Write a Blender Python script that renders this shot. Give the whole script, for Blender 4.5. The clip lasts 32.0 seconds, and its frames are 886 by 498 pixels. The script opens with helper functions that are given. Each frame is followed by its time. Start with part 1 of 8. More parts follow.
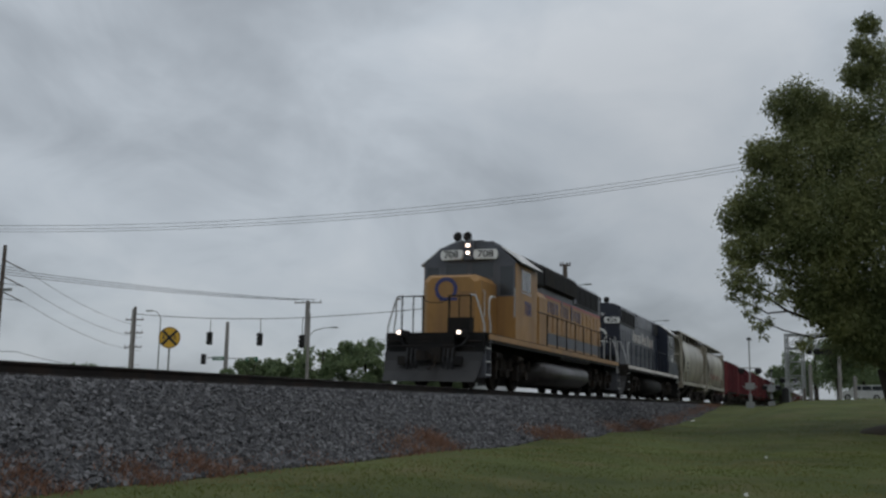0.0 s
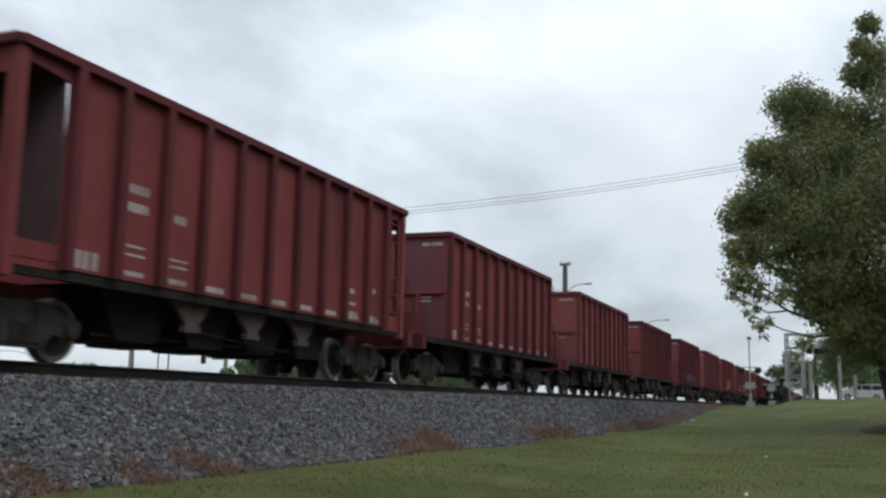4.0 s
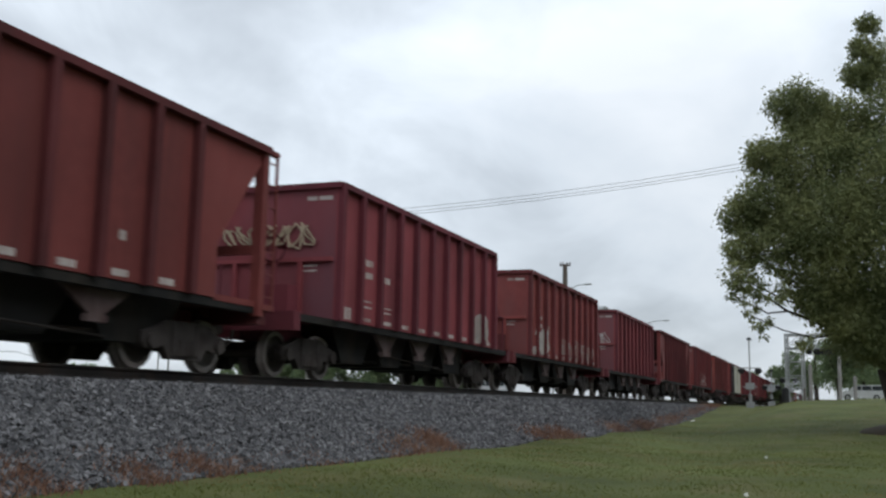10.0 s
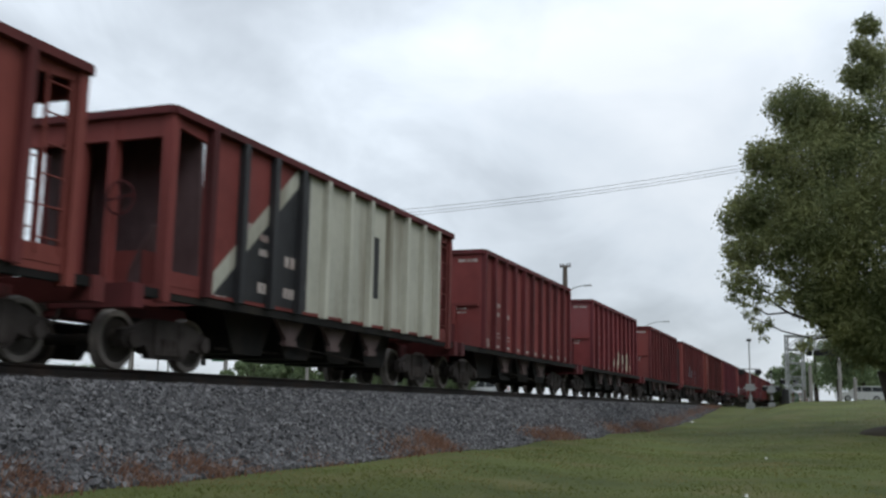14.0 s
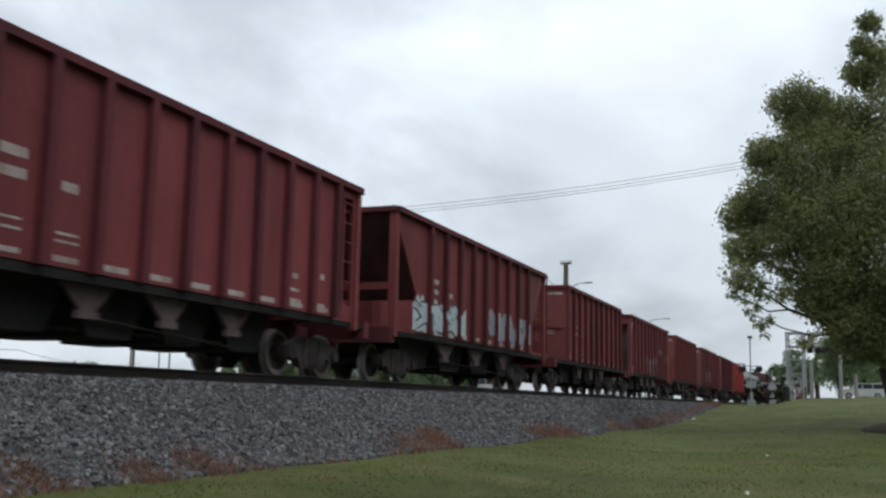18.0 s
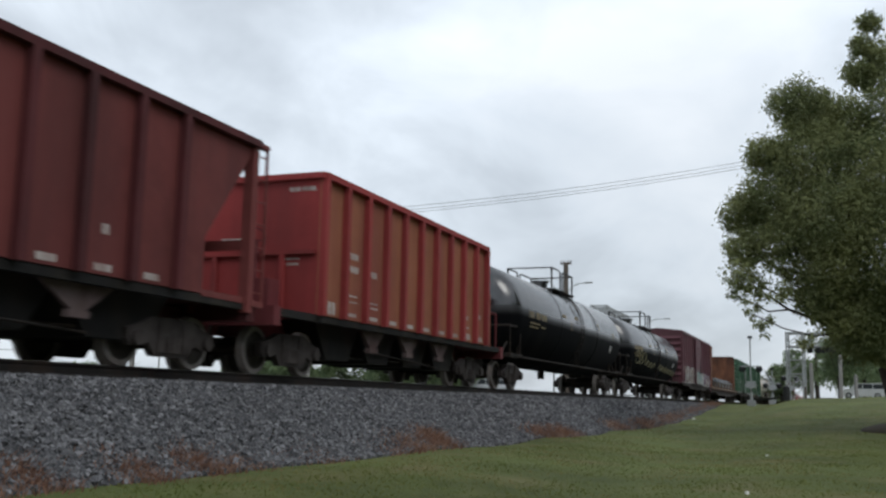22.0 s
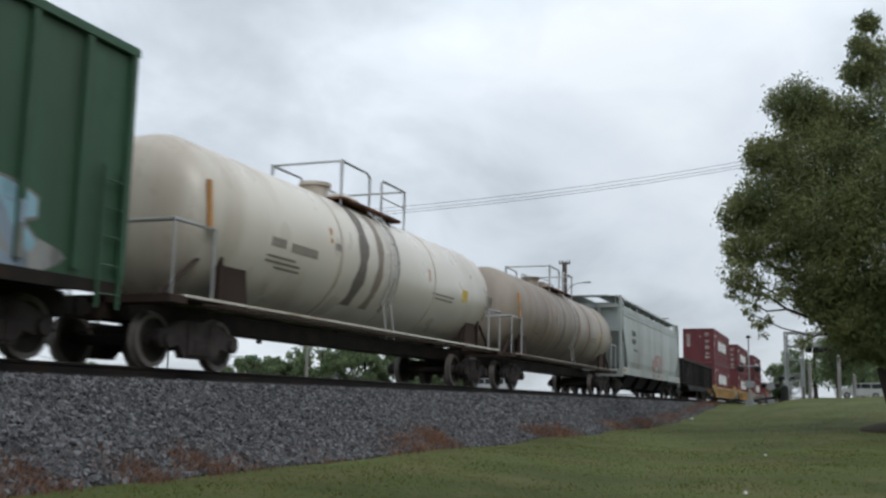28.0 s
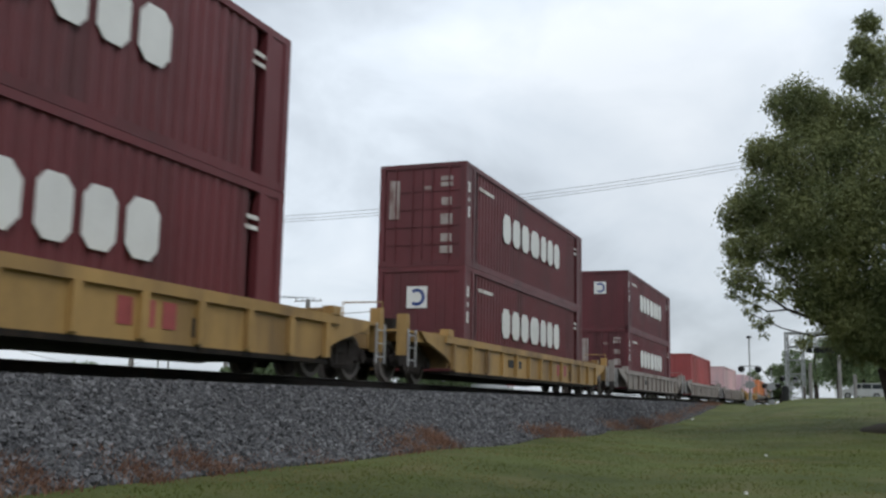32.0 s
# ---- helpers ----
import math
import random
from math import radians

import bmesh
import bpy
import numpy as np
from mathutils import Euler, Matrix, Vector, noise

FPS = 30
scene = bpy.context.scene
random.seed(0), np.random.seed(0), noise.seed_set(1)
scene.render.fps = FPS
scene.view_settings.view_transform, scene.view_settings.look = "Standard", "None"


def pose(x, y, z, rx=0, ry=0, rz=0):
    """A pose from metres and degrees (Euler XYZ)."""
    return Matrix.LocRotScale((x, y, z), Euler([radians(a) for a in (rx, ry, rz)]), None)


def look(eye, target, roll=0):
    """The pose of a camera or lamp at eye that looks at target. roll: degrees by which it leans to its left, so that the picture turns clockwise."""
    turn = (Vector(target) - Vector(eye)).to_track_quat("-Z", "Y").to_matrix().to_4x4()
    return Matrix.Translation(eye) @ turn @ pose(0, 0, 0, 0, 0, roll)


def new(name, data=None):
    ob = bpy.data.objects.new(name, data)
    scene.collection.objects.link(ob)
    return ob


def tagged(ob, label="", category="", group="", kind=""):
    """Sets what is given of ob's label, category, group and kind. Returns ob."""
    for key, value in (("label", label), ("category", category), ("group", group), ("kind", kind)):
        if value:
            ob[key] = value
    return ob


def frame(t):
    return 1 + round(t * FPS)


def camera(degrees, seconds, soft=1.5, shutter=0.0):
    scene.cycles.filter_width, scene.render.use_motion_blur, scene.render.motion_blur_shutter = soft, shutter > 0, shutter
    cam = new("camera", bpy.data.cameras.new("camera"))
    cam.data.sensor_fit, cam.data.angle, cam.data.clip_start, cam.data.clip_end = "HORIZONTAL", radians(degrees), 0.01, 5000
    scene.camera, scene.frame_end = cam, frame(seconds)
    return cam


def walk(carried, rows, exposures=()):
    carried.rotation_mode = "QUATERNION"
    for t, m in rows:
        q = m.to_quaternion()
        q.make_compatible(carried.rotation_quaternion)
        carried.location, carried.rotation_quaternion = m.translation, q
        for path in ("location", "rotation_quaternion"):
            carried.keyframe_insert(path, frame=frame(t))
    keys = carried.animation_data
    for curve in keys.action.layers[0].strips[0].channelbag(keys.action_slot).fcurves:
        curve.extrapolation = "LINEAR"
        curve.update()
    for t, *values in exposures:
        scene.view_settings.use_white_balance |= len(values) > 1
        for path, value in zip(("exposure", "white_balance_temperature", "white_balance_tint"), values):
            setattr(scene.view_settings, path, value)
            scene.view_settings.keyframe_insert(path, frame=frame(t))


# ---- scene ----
# camera: hand-steadied, low on the grass verge beside the track
EYE = Vector((0.0, -10.45, -0.411))
PAN, TILT, ROLL = 21.114, 8.591, 1.158
cam = camera(47.58, 32.0, soft=2.5, shutter=0.15)


def aim(dx, dy):
    """Camera pose with its small sway."""
    p, t = radians(PAN) + dx / 1778, radians(TILT) + dy / 1778
    way = Vector((math.cos(p) * math.cos(t), math.sin(p) * math.cos(t), math.sin(t)))
    return look(EYE, EYE + way * 10, ROLL)


SWAY = [(0, 0, 3), (0.5, 1.5, 3), (1.5, 1.5, 3), (2.5, 1.5, 2), (3, 0, 2), (5.5, 0, 2), (9.5, 0, 2), (10, 0, 3),
        (11, 0, 3), (12, 0, 5), (14.5, 0, 5), (16.5, 0, 2), (17, 0.5, 0.5), (18, 1.5, 0), (19, 1.5, 0), (20, 1.5, 0),
        (22, 1.5, 0), (23, 1, 1.5), (24, 0, 2), (25.5, 0, 3), (27.5, -1, 1.5), (28, -1, -0.5), (28.5, 0, -0.5),
        (29, 1, -0.5), (30, 1.5, 0), (30.5, 1.5, 0), (31, 0, 0), (32, 0, 0)]
EXPOSURES = [(0, -0.55), (1.0, -0.4), (1.6, 0.0), (2.2, 0.26), (4.0, 0.28), (26, 0.28), (28, 0.2), (29, 0.12), (30, 0.12), (31, 0.17), (32, 0.22)]
walk(cam, [(t, aim(dx, dy)) for t, dx, dy in SWAY], EXPOSURES)

# ---- light: a bright overcast sky with uneven cloud, and a weak, very soft sun ----
SUN_EL, SUN_ROT = radians(48), radians(215)
world = bpy.data.worlds.new("overcast")
scene.world = world
world.use_nodes = True
wn, wl = world.node_tree.nodes, world.node_tree.links
wn.clear()
w_out, w_bg = wn.new("ShaderNodeOutputWorld"), wn.new("ShaderNodeBackground")
w_sky = wn.new("ShaderNodeTexSky")
w_sky.sky_type, w_sky.sun_disc, w_sky.sun_elevation, w_sky.sun_rotation = "NISHITA", False, SUN_EL, SUN_ROT
w_tc, w_sep, w_add, w_div, w_comb = (wn.new("ShaderNode" + n) for n in ("TexCoord", "SeparateXYZ", "Math", "VectorMath", "CombineXYZ"))
wl.new(w_tc.outputs["Generated"], w_sep.inputs[0])
w_add.operation = "ADD"
w_add.inputs[1].default_value = 0.55
w_abs = wn.new("ShaderNodeMath")
w_abs.operation = "ABSOLUTE"
wl.new(w_sep.outputs[2], w_abs.inputs[0])
wl.new(w_abs.outputs[0], w_add.inputs[0])
for k in (0, 1, 2):
    wl.new(w_add.outputs[0], w_comb.inputs[k])
w_div.operation = "DIVIDE"
wl.new(w_tc.outputs["Generated"], w_div.inputs[0])
wl.new(w_comb.outputs[0], w_div.inputs[1])


def w_noise(scale, detail, rough, distort=0.0):
    n = wn.new("ShaderNodeTexNoise")
    n.inputs["Scale"].default_value, n.inputs["Detail"].default_value = scale, detail
    n.inputs["Roughness"].default_value, n.inputs["Distortion"].default_value = rough, distort
    wl.new(w_div.outputs[0], n.inputs["Vector"])
    return n


w_n1, w_n2 = w_noise(1.7, 5, 0.5, 0.5), w_noise(5.0, 5, 0.55, 0.6)
w_mixn = wn.new("ShaderNodeMix")
w_mixn.inputs[0].default_value = 0.3
wl.new(w_n1.outputs[0], w_mixn.inputs[2])
wl.new(w_n2.outputs[0], w_mixn.inputs[3])
w_ramp = wn.new("ShaderNodeValToRGB")
CLOUDS = ((0.31, (0.365, 0.405, 0.452)), (0.45, (0.555, 0.612, 0.675)), (0.54, (0.70, 0.768, 0.842)), (0.67, (0.85, 0.905, 0.965)))
w_ramp.color_ramp.elements.new(0.5)
w_ramp.color_ramp.elements.new(0.6)
for e, (pos, col) in zip(w_ramp.color_ramp.elements, CLOUDS):
    e.position, e.color = pos, (*col, 1)
wl.new(w_mixn.outputs[0], w_ramp.inputs[0])
w_gain = wn.new("ShaderNodeMix")
w_gain.data_type = "RGBA"
w_gain.inputs[0].default_value = 0.92
w_dim = wn.new("ShaderNodeMix")
w_dim.data_type, w_dim.blend_type = "RGBA", "MULTIPLY"
w_dim.inputs[0].default_value = 1.0
w_dim.inputs[7].default_value = (0.1, 0.1, 0.1, 1)
wl.new(w_sky.outputs[0], w_dim.inputs[6])
wl.new(w_dim.outputs[2], w_gain.inputs[6])
w_grad = wn.new("ShaderNodeMapRange")   # an overcast sky is brighter overhead
w_grad.inputs[1].default_value, w_grad.inputs[2].default_value, w_grad.inputs[3].default_value, w_grad.inputs[4].default_value = 0.0, 0.6, 0.86, 1.25
wl.new(w_abs.outputs[0], w_grad.inputs[0])
w_lift = wn.new("ShaderNodeMix")
w_lift.data_type, w_lift.blend_type = "RGBA", "MULTIPLY"
w_lift.inputs[0].default_value = 1.0
wl.new(w_ramp.outputs[0], w_lift.inputs[6])
wl.new(w_grad.outputs[0], w_lift.inputs[7])
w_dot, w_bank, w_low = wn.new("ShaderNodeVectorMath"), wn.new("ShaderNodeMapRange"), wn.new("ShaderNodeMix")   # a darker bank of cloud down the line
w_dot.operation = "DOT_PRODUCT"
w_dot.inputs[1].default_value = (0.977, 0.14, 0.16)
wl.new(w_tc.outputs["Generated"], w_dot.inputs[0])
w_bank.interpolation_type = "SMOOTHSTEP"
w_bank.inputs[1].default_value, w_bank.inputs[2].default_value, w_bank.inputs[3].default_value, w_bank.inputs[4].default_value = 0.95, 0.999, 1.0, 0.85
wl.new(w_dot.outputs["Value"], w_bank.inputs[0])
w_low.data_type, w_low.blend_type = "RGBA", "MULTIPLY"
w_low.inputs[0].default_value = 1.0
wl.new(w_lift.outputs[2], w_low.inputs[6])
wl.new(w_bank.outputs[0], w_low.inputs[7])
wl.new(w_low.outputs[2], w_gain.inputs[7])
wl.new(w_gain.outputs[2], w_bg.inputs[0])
w_bg.inputs[1].default_value = 1.0
wl.new(w_bg.outputs[0], w_out.inputs[0])
sun_data = bpy.data.lights.new("sun", "SUN")
sun_data.energy, sun_data.angle, sun_data.color = 0.7, radians(25), (1.0, 0.985, 0.95)
sun = new("sun", sun_data)
sun.matrix_world = look((0, 0, 60), (0 - math.sin(SUN_ROT) * 40, -math.cos(SUN_ROT) * 40, 60 - 45))


# ---- materials ----
def material(name, colour, rough=0.7, metal=0.0, scale=6.0, vary=0.25, dirt=None, dirt_amount=0.0, streak=1.0, bump=0.0,
             bump_scale=40.0, spec=0.5, tint=False, rnd=0.0, sheen_line=None):
    """Two scales of variation, optional dirt in streaks, fine relief. tint: takes the object's own colour as a factor."""
    m = bpy.data.materials.new(name)
    m.use_nodes = True
    n, l = m.node_tree.nodes, m.node_tree.links
    b = n["Principled BSDF"]
    if rough >= 0.7:
        spec = min(spec, 0.18)   # dull, dusty surfaces
    b.inputs["Roughness"].default_value, b.inputs["Metallic"].default_value = rough, metal
    b.inputs["Specular IOR Level"].default_value = spec
    tc, info = n.new("ShaderNodeTexCoord"), n.new("ShaderNodeObjectInfo")
    off = n.new("ShaderNodeVectorMath")
    off.operation = "MULTIPLY_ADD"
    off.inputs[1].default_value = (1, 1, 1)
    cmb = n.new("ShaderNodeCombineXYZ")
    mul = n.new("ShaderNodeMath")
    mul.operation = "MULTIPLY"
    mul.inputs[1].default_value = 37.0
    l.new(info.outputs["Random"], mul.inputs[0])
    for k in range(3):
        l.new(mul.outputs[0], cmb.inputs[k])
    l.new(tc.outputs["Object"], off.inputs[0])
    l.new(cmb.outputs[0], off.inputs[2])

    def tex(sc, detail=4.0, stretch=None):
        t = n.new("ShaderNodeTexNoise")
        t.inputs["Scale"].default_value, t.inputs["Detail"].default_value = sc, detail
        if stretch:
            mp = n.new("ShaderNodeMapping")
            mp.inputs["Scale"].default_value = stretch
            l.new(off.outputs[0], mp.inputs[0])
            l.new(mp.outputs[0], t.inputs["Vector"])
        else:
            l.new(off.outputs[0], t.inputs["Vector"])
        return t

    def blend(fac, a, b_, mode="MIX", amount=None):
        x = n.new("ShaderNodeMix")
        x.data_type, x.blend_type = "RGBA", mode
        if amount is not None:
            x.inputs[0].default_value = amount
        if fac is not None:
            l.new(fac, x.inputs[0])
        for s, v in ((6, a), (7, b_)):
            if isinstance(v, tuple):
                x.inputs[s].default_value = (*v, 1)
            else:
                l.new(v, x.inputs[s])
        return x.outputs[2]

    def ramp(src, lo, hi):
        r = n.new("ShaderNodeMapRange")
        r.inputs[1].default_value, r.inputs[2].default_value = lo, hi
        l.new(src, r.inputs[0])
        return r.outputs[0]

    lo = tuple(max(0, c * (1 - vary)) for c in colour)
    hi = tuple(min(1, c * (1 + vary)) for c in colour)
    col = blend(ramp(tex(scale * 0.22, 3).outputs[0], 0.3, 0.7), lo, hi)
    col = blend(ramp(tex(scale * 3.1, 5).outputs[0], 0.25, 0.75), col, blend(None, col, hi, amount=0.5))
    if dirt:
        s = tex(scale * 0.5, 6, (1, 1, 1.0 / streak))
        col = blend(ramp(s.outputs[0], 0.62 - dirt_amount * 0.4, 0.72), col, dirt)
    if tint:
        col = blend(None, col, info.outputs["Color"], "MULTIPLY", 1.0)
    if rnd:
        hs = n.new("ShaderNodeHueSaturation")
        l.new(ramp(info.outputs["Random"], 0, 1), hs.inputs["Value"])
        mr = hs.inputs["Value"].links[0].from_node
        mr.inputs[3].default_value, mr.inputs[4].default_value = 1 - rnd, 1 + rnd
        l.new(col, hs.inputs["Color"])
        col = hs.outputs[0]
    l.new(col, b.inputs["Base Color"])
    if bump:
        bp = n.new("ShaderNodeBump")
        bp.inputs["Strength"].default_value, bp.inputs["Distance"].default_value = bump, 0.01
        l.new(tex(bump_scale, 5).outputs[0], bp.inputs["Height"])
        l.new(bp.outputs[0], b.inputs["Normal"])
    rr = n.new("ShaderNodeMapRange")
    rr.inputs[3].default_value, rr.inputs[4].default_value = max(0.05, rough - 0.12), min(1, rough + 0.12)
    l.new(tex(scale * 1.3, 3).outputs[0], rr.inputs[0])
    l.new(rr.outputs[0], b.inputs["Roughness"])
    if sheen_line:
        # lower side made matt to set the reflection's lower edge, which is uneven
        sx, edge, mixr, mixs = n.new("ShaderNodeSeparateXYZ"), n.new("ShaderNodeMath"), n.new("ShaderNodeMix"), n.new("ShaderNodeMix")
        l.new(tc.outputs["Object"], sx.inputs[0])
        edge.operation = "MULTIPLY_ADD"
        edge.inputs[1].default_value = 0.16
        l.new(tex(0.7, 3, (1, 1, 0.35)).outputs[0], edge.inputs[0])
        l.new(sx.outputs[2], edge.inputs[2])
        fac = ramp(edge.outputs[0], sheen_line + 0.3, sheen_line - 0.05)
        mixr.inputs[3].default_value, mixs.inputs[2].default_value, mixs.inputs[3].default_value = 0.9, spec, 0.06
        l.new(rr.outputs[0], mixr.inputs[2])
        l.new(fac, mixr.inputs[0])
        l.new(fac, mixs.inputs[0])
        l.new(mixr.outputs[0], b.inputs["Roughness"])
        l.new(mixs.outputs[0], b.inputs["Specular IOR Level"])
    return m


def glow(name, colour, strength):
    m = bpy.data.materials.new(name)
    m.use_nodes = True
    b = m.node_tree.nodes["Principled BSDF"]
    b.inputs["Base Color"].default_value = (*colour, 1)
    b.inputs["Emission Color"].default_value, b.inputs["Emission Strength"].default_value = (*colour, 1), strength
    return m


GRIME = (0.05, 0.04, 0.035)
M = dict(
    oxide=material("oxide_red_paint", (0.184, 0.0485, 0.047), 0.75, 0, 1.6, 0.25, (0.108, 0.033, 0.033), 0.36, 6, 0.25, 60, 0.3, True),
    # darker oxide copy: shade on ribs, chords and sills put into the colour
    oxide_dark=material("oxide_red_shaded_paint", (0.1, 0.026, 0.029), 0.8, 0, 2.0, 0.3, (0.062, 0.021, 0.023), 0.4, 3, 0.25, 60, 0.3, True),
    oxide_end=material("dusty_oxide_red_paint", (0.168, 0.044, 0.043), 0.75, 0, 1.1, 0.28, (0.128, 0.064, 0.068), 0.58, 2.2, 0.25, 60, 0.3, True),
    red=material("bright_red_paint", (0.21, 0.036, 0.036), 0.75, 0, 1.6, 0.25, (0.14, 0.03, 0.03), 0.4, 6, 0.25, 60, 0.3, True),
    orange=material("faded_orange_red_paint", (0.25, 0.095, 0.055), 0.75, 0, 1.6, 0.25, (0.2, 0.06, 0.045), 0.4, 6, 0.25, 60, 0.3),
    cream=material("cream_paint", (0.42, 0.42, 0.36), 0.7, 0, 2.0, 0.2, (0.2, 0.18, 0.14), 0.3, 5),
    blackp=material("black_paint", (0.013, 0.0135, 0.016), 0.65, 0, 2.0, 0.3, (0.05, 0.05, 0.05), 0.2, 4),
    steel=material("grimy_running_gear", (0.017, 0.0145, 0.013), 0.85, 0.0, 5.0, 0.5, (0.036, 0.026, 0.019), 0.4, 1, 0.3, 40),
    wheel=material("worn_wheel_steel", (0.055, 0.048, 0.044), 0.75, 0.0, 6.0, 0.4, (0.03, 0.025, 0.02), 0.4, 1),
    stencil=material("faded_white_stencil", (0.38, 0.34, 0.32), 0.8, 0, 6.0, 0.25, (0.2, 0.12, 0.11), 0.45, 2),
    truck=material("dusty_cast_steel", (0.048, 0.041, 0.039), 0.85, 0.0, 5.0, 0.45, (0.024, 0.019, 0.017), 0.4, 1, 0.3, 40),
    dust=material("dusty_grey_red_sheet", (0.1, 0.066, 0.07), 0.85, 0, 2.0, 0.35, (0.045, 0.02, 0.02), 0.42, 3, 0.3, 40),
    gusset=material("scuffed_grey_brown_steel", (0.095, 0.07, 0.068), 0.85, 0.0, 4.0, 0.35, (0.05, 0.026, 0.024), 0.42, 2, 0.2, 40),
    # dark red for the end recesses, with their shade put into the colour
    slope=material("shaded_red_sheet", (0.06, 0.026, 0.027), 0.85, 0, 2.0, 0.4, (0.022, 0.013, 0.012), 0.5, 4, 0.3, 40),
    rim=material("worn_wheel_rim", (0.165, 0.15, 0.14), 0.7, 0, 6.0, 0.3, (0.12, 0.1, 0.09), 0.35, 1),
    white=material("dull_white_stencil", (0.62, 0.60, 0.57), 0.8, 0, 6.0, 0.2, (0.3, 0.22, 0.2), 0.35, 2),
    rail=material("rail_steel", (0.018, 0.0155, 0.0145), 0.8, 0.0, 5.0, 0.35, (0.032, 0.022, 0.017), 0.3, 1),
    railtop=material("polished_rail_head", (0.45, 0.44, 0.43), 0.3, 1.0, 8.0, 0.15),
    tie=material("concrete_tie", (0.30, 0.29, 0.27), 0.85, 0, 5.0, 0.25, (0.15, 0.12, 0.1), 0.4, 1, 0.3),
    yellow=material("yellow_loco_paint", (0.32, 0.172, 0.054), 0.5, 0, 1.8, 0.18, (0.17, 0.095, 0.045), 0.36, 6, 0.08, 30, 0.4),
    slate=material("slate_grey_paint", (0.075, 0.08, 0.095), 0.5, 0, 1.8, 0.2, (0.05, 0.045, 0.04), 0.3, 6),
    navy=material("dark_blue_paint", (0.0085, 0.0125, 0.026), 0.38, 0, 1.8, 0.25, (0.022, 0.024, 0.03), 0.3, 6, 0.08, 30),
    soot=material("sooty_black_steel", (0.012, 0.0115, 0.0115), 0.8, 0, 3.0, 0.4, (0.026, 0.022, 0.018), 0.35, 2, 0.2, 40),
    plow=material("scuffed_plow_steel", (0.0135, 0.013, 0.0135), 0.55, 0, 2.0, 0.35, (0.025, 0.023, 0.022), 0.45, 1, 0.2, 30),
    tankgrey=material("dusty_brown_steel", (0.05, 0.045, 0.046), 0.36, 0, 2.0, 0.3, (0.02, 0.017, 0.016), 0.4, 1, 0.1, 30),
    numblue=material("dark_blue_lettering", (0.035, 0.04, 0.13), 0.55, 0, 4.0, 0.2),
    wordblue=material("worn_blue_lettering", (0.075, 0.075, 0.135), 0.55, 0, 4.0, 0.3, (0.2, 0.14, 0.09), 0.4),
    redline=material("red_stripe_paint", (0.33, 0.07, 0.07), 0.55),
    grille=material("dark_grille", (0.012, 0.012, 0.013), 0.8, 0, 30.0, 0.4),
    glass=material("dark_cab_glass", (0.03, 0.035, 0.04), 0.12, 0, 3.0, 0.2),
    silver=material("weathered_aluminium", (0.42, 0.42, 0.42), 0.45, 0.5, 5.0, 0.15),
    awning=material("pale_awning_sheet", (0.6, 0.6, 0.58), 0.45, 0.0, 5.0, 0.1, (0.4, 0.38, 0.35), 0.3, 1),
    coverh=material("weathered_beige_paint", (0.34, 0.325, 0.265), 0.36, 0, 1.2, 0.42, (0.15, 0.118, 0.082), 0.6, 3, 0.1, 30, 0.6),
    greyh=material("light_grey_paint", (0.33, 0.36, 0.345), 0.45, 0, 1.2, 0.16, (0.21, 0.215, 0.195), 0.4, 7, 0.1, 30, 0.4),
    tankb=material("glossy_black_paint", (0.003, 0.0033, 0.004), 0.2, 0, 1.4, 0.4, (0.008, 0.0078, 0.0075), 0.3, 7, 0.04, 20, 1.0, sheen_line=2.35),
    tankw=material("stained_white_tank_paint", (0.6, 0.56, 0.49), 0.3, 0, 1.0, 0.15, (0.36, 0.28, 0.2), 0.4, 7, 0.05, 20),
    tankd=material("brown_stained_tank_paint", (0.31, 0.265, 0.215), 0.5, 0, 1.0, 0.25, (0.13, 0.09, 0.065), 0.55, 9, 0.05, 20),
    maroon=material("maroon_box_car_paint", (0.076, 0.018, 0.027), 0.65, 0, 1.6, 0.25, (0.07, 0.025, 0.03), 0.35, 7, 0.15, 40),
    green=material("green_box_car_paint", (0.033, 0.087, 0.047), 0.6, 0, 1.6, 0.3, (0.03, 0.06, 0.035), 0.4, 7, 0.15, 40),
    rust_dark=material("dark_rusted_steel", (0.045, 0.03, 0.025), 0.85, 0, 2.5, 0.4, (0.035, 0.025, 0.02), 0.45, 3, 0.3, 30),
    rust=material("rusted_steel", (0.135, 0.058, 0.033), 0.9, 0, 2.6, 0.6, (0.04, 0.022, 0.018), 0.62, 3, 0.4, 30),
    pipe=material("dark_pipe_coating", (0.016, 0.019, 0.024), 0.4, 0, 3.0, 0.3),
    wood=material("weathered_deck_wood", (0.15, 0.105, 0.075), 0.9, 0, 4.0, 0.35, GRIME, 0.3, 1),
    gond=material("grimy_black_gondola_paint", (0.014, 0.0135, 0.014), 0.7, 0, 1.6, 0.5, (0.06, 0.052, 0.047), 0.42, 5, 0.25, 40),
    welly=material("yellow_well_car_paint", (0.38, 0.235, 0.082), 0.6, 0, 1.8, 0.22, (0.17, 0.105, 0.05), 0.42, 5, 0.1, 40),
    wellg=material("grey_well_car_paint", (0.27, 0.24, 0.22), 0.65, 0, 1.8, 0.2, (0.14, 0.1, 0.08), 0.35, 5),
    boxred=material("dark_red_container_paint", (0.128, 0.027, 0.032), 0.55, 0, 1.6, 0.2, (0.08, 0.024, 0.026), 0.3, 7, 0.08, 30, 0.4, True),
    letter=material("white_letter_paint", (0.72, 0.72, 0.7), 0.6, 0, 5.0, 0.08),
    bluep=material("blue_emblem_paint", (0.03, 0.06, 0.22), 0.55),
    hazard=material("yellow_label_paint", (0.6, 0.42, 0.06), 0.6),
)
PAINTS = {}


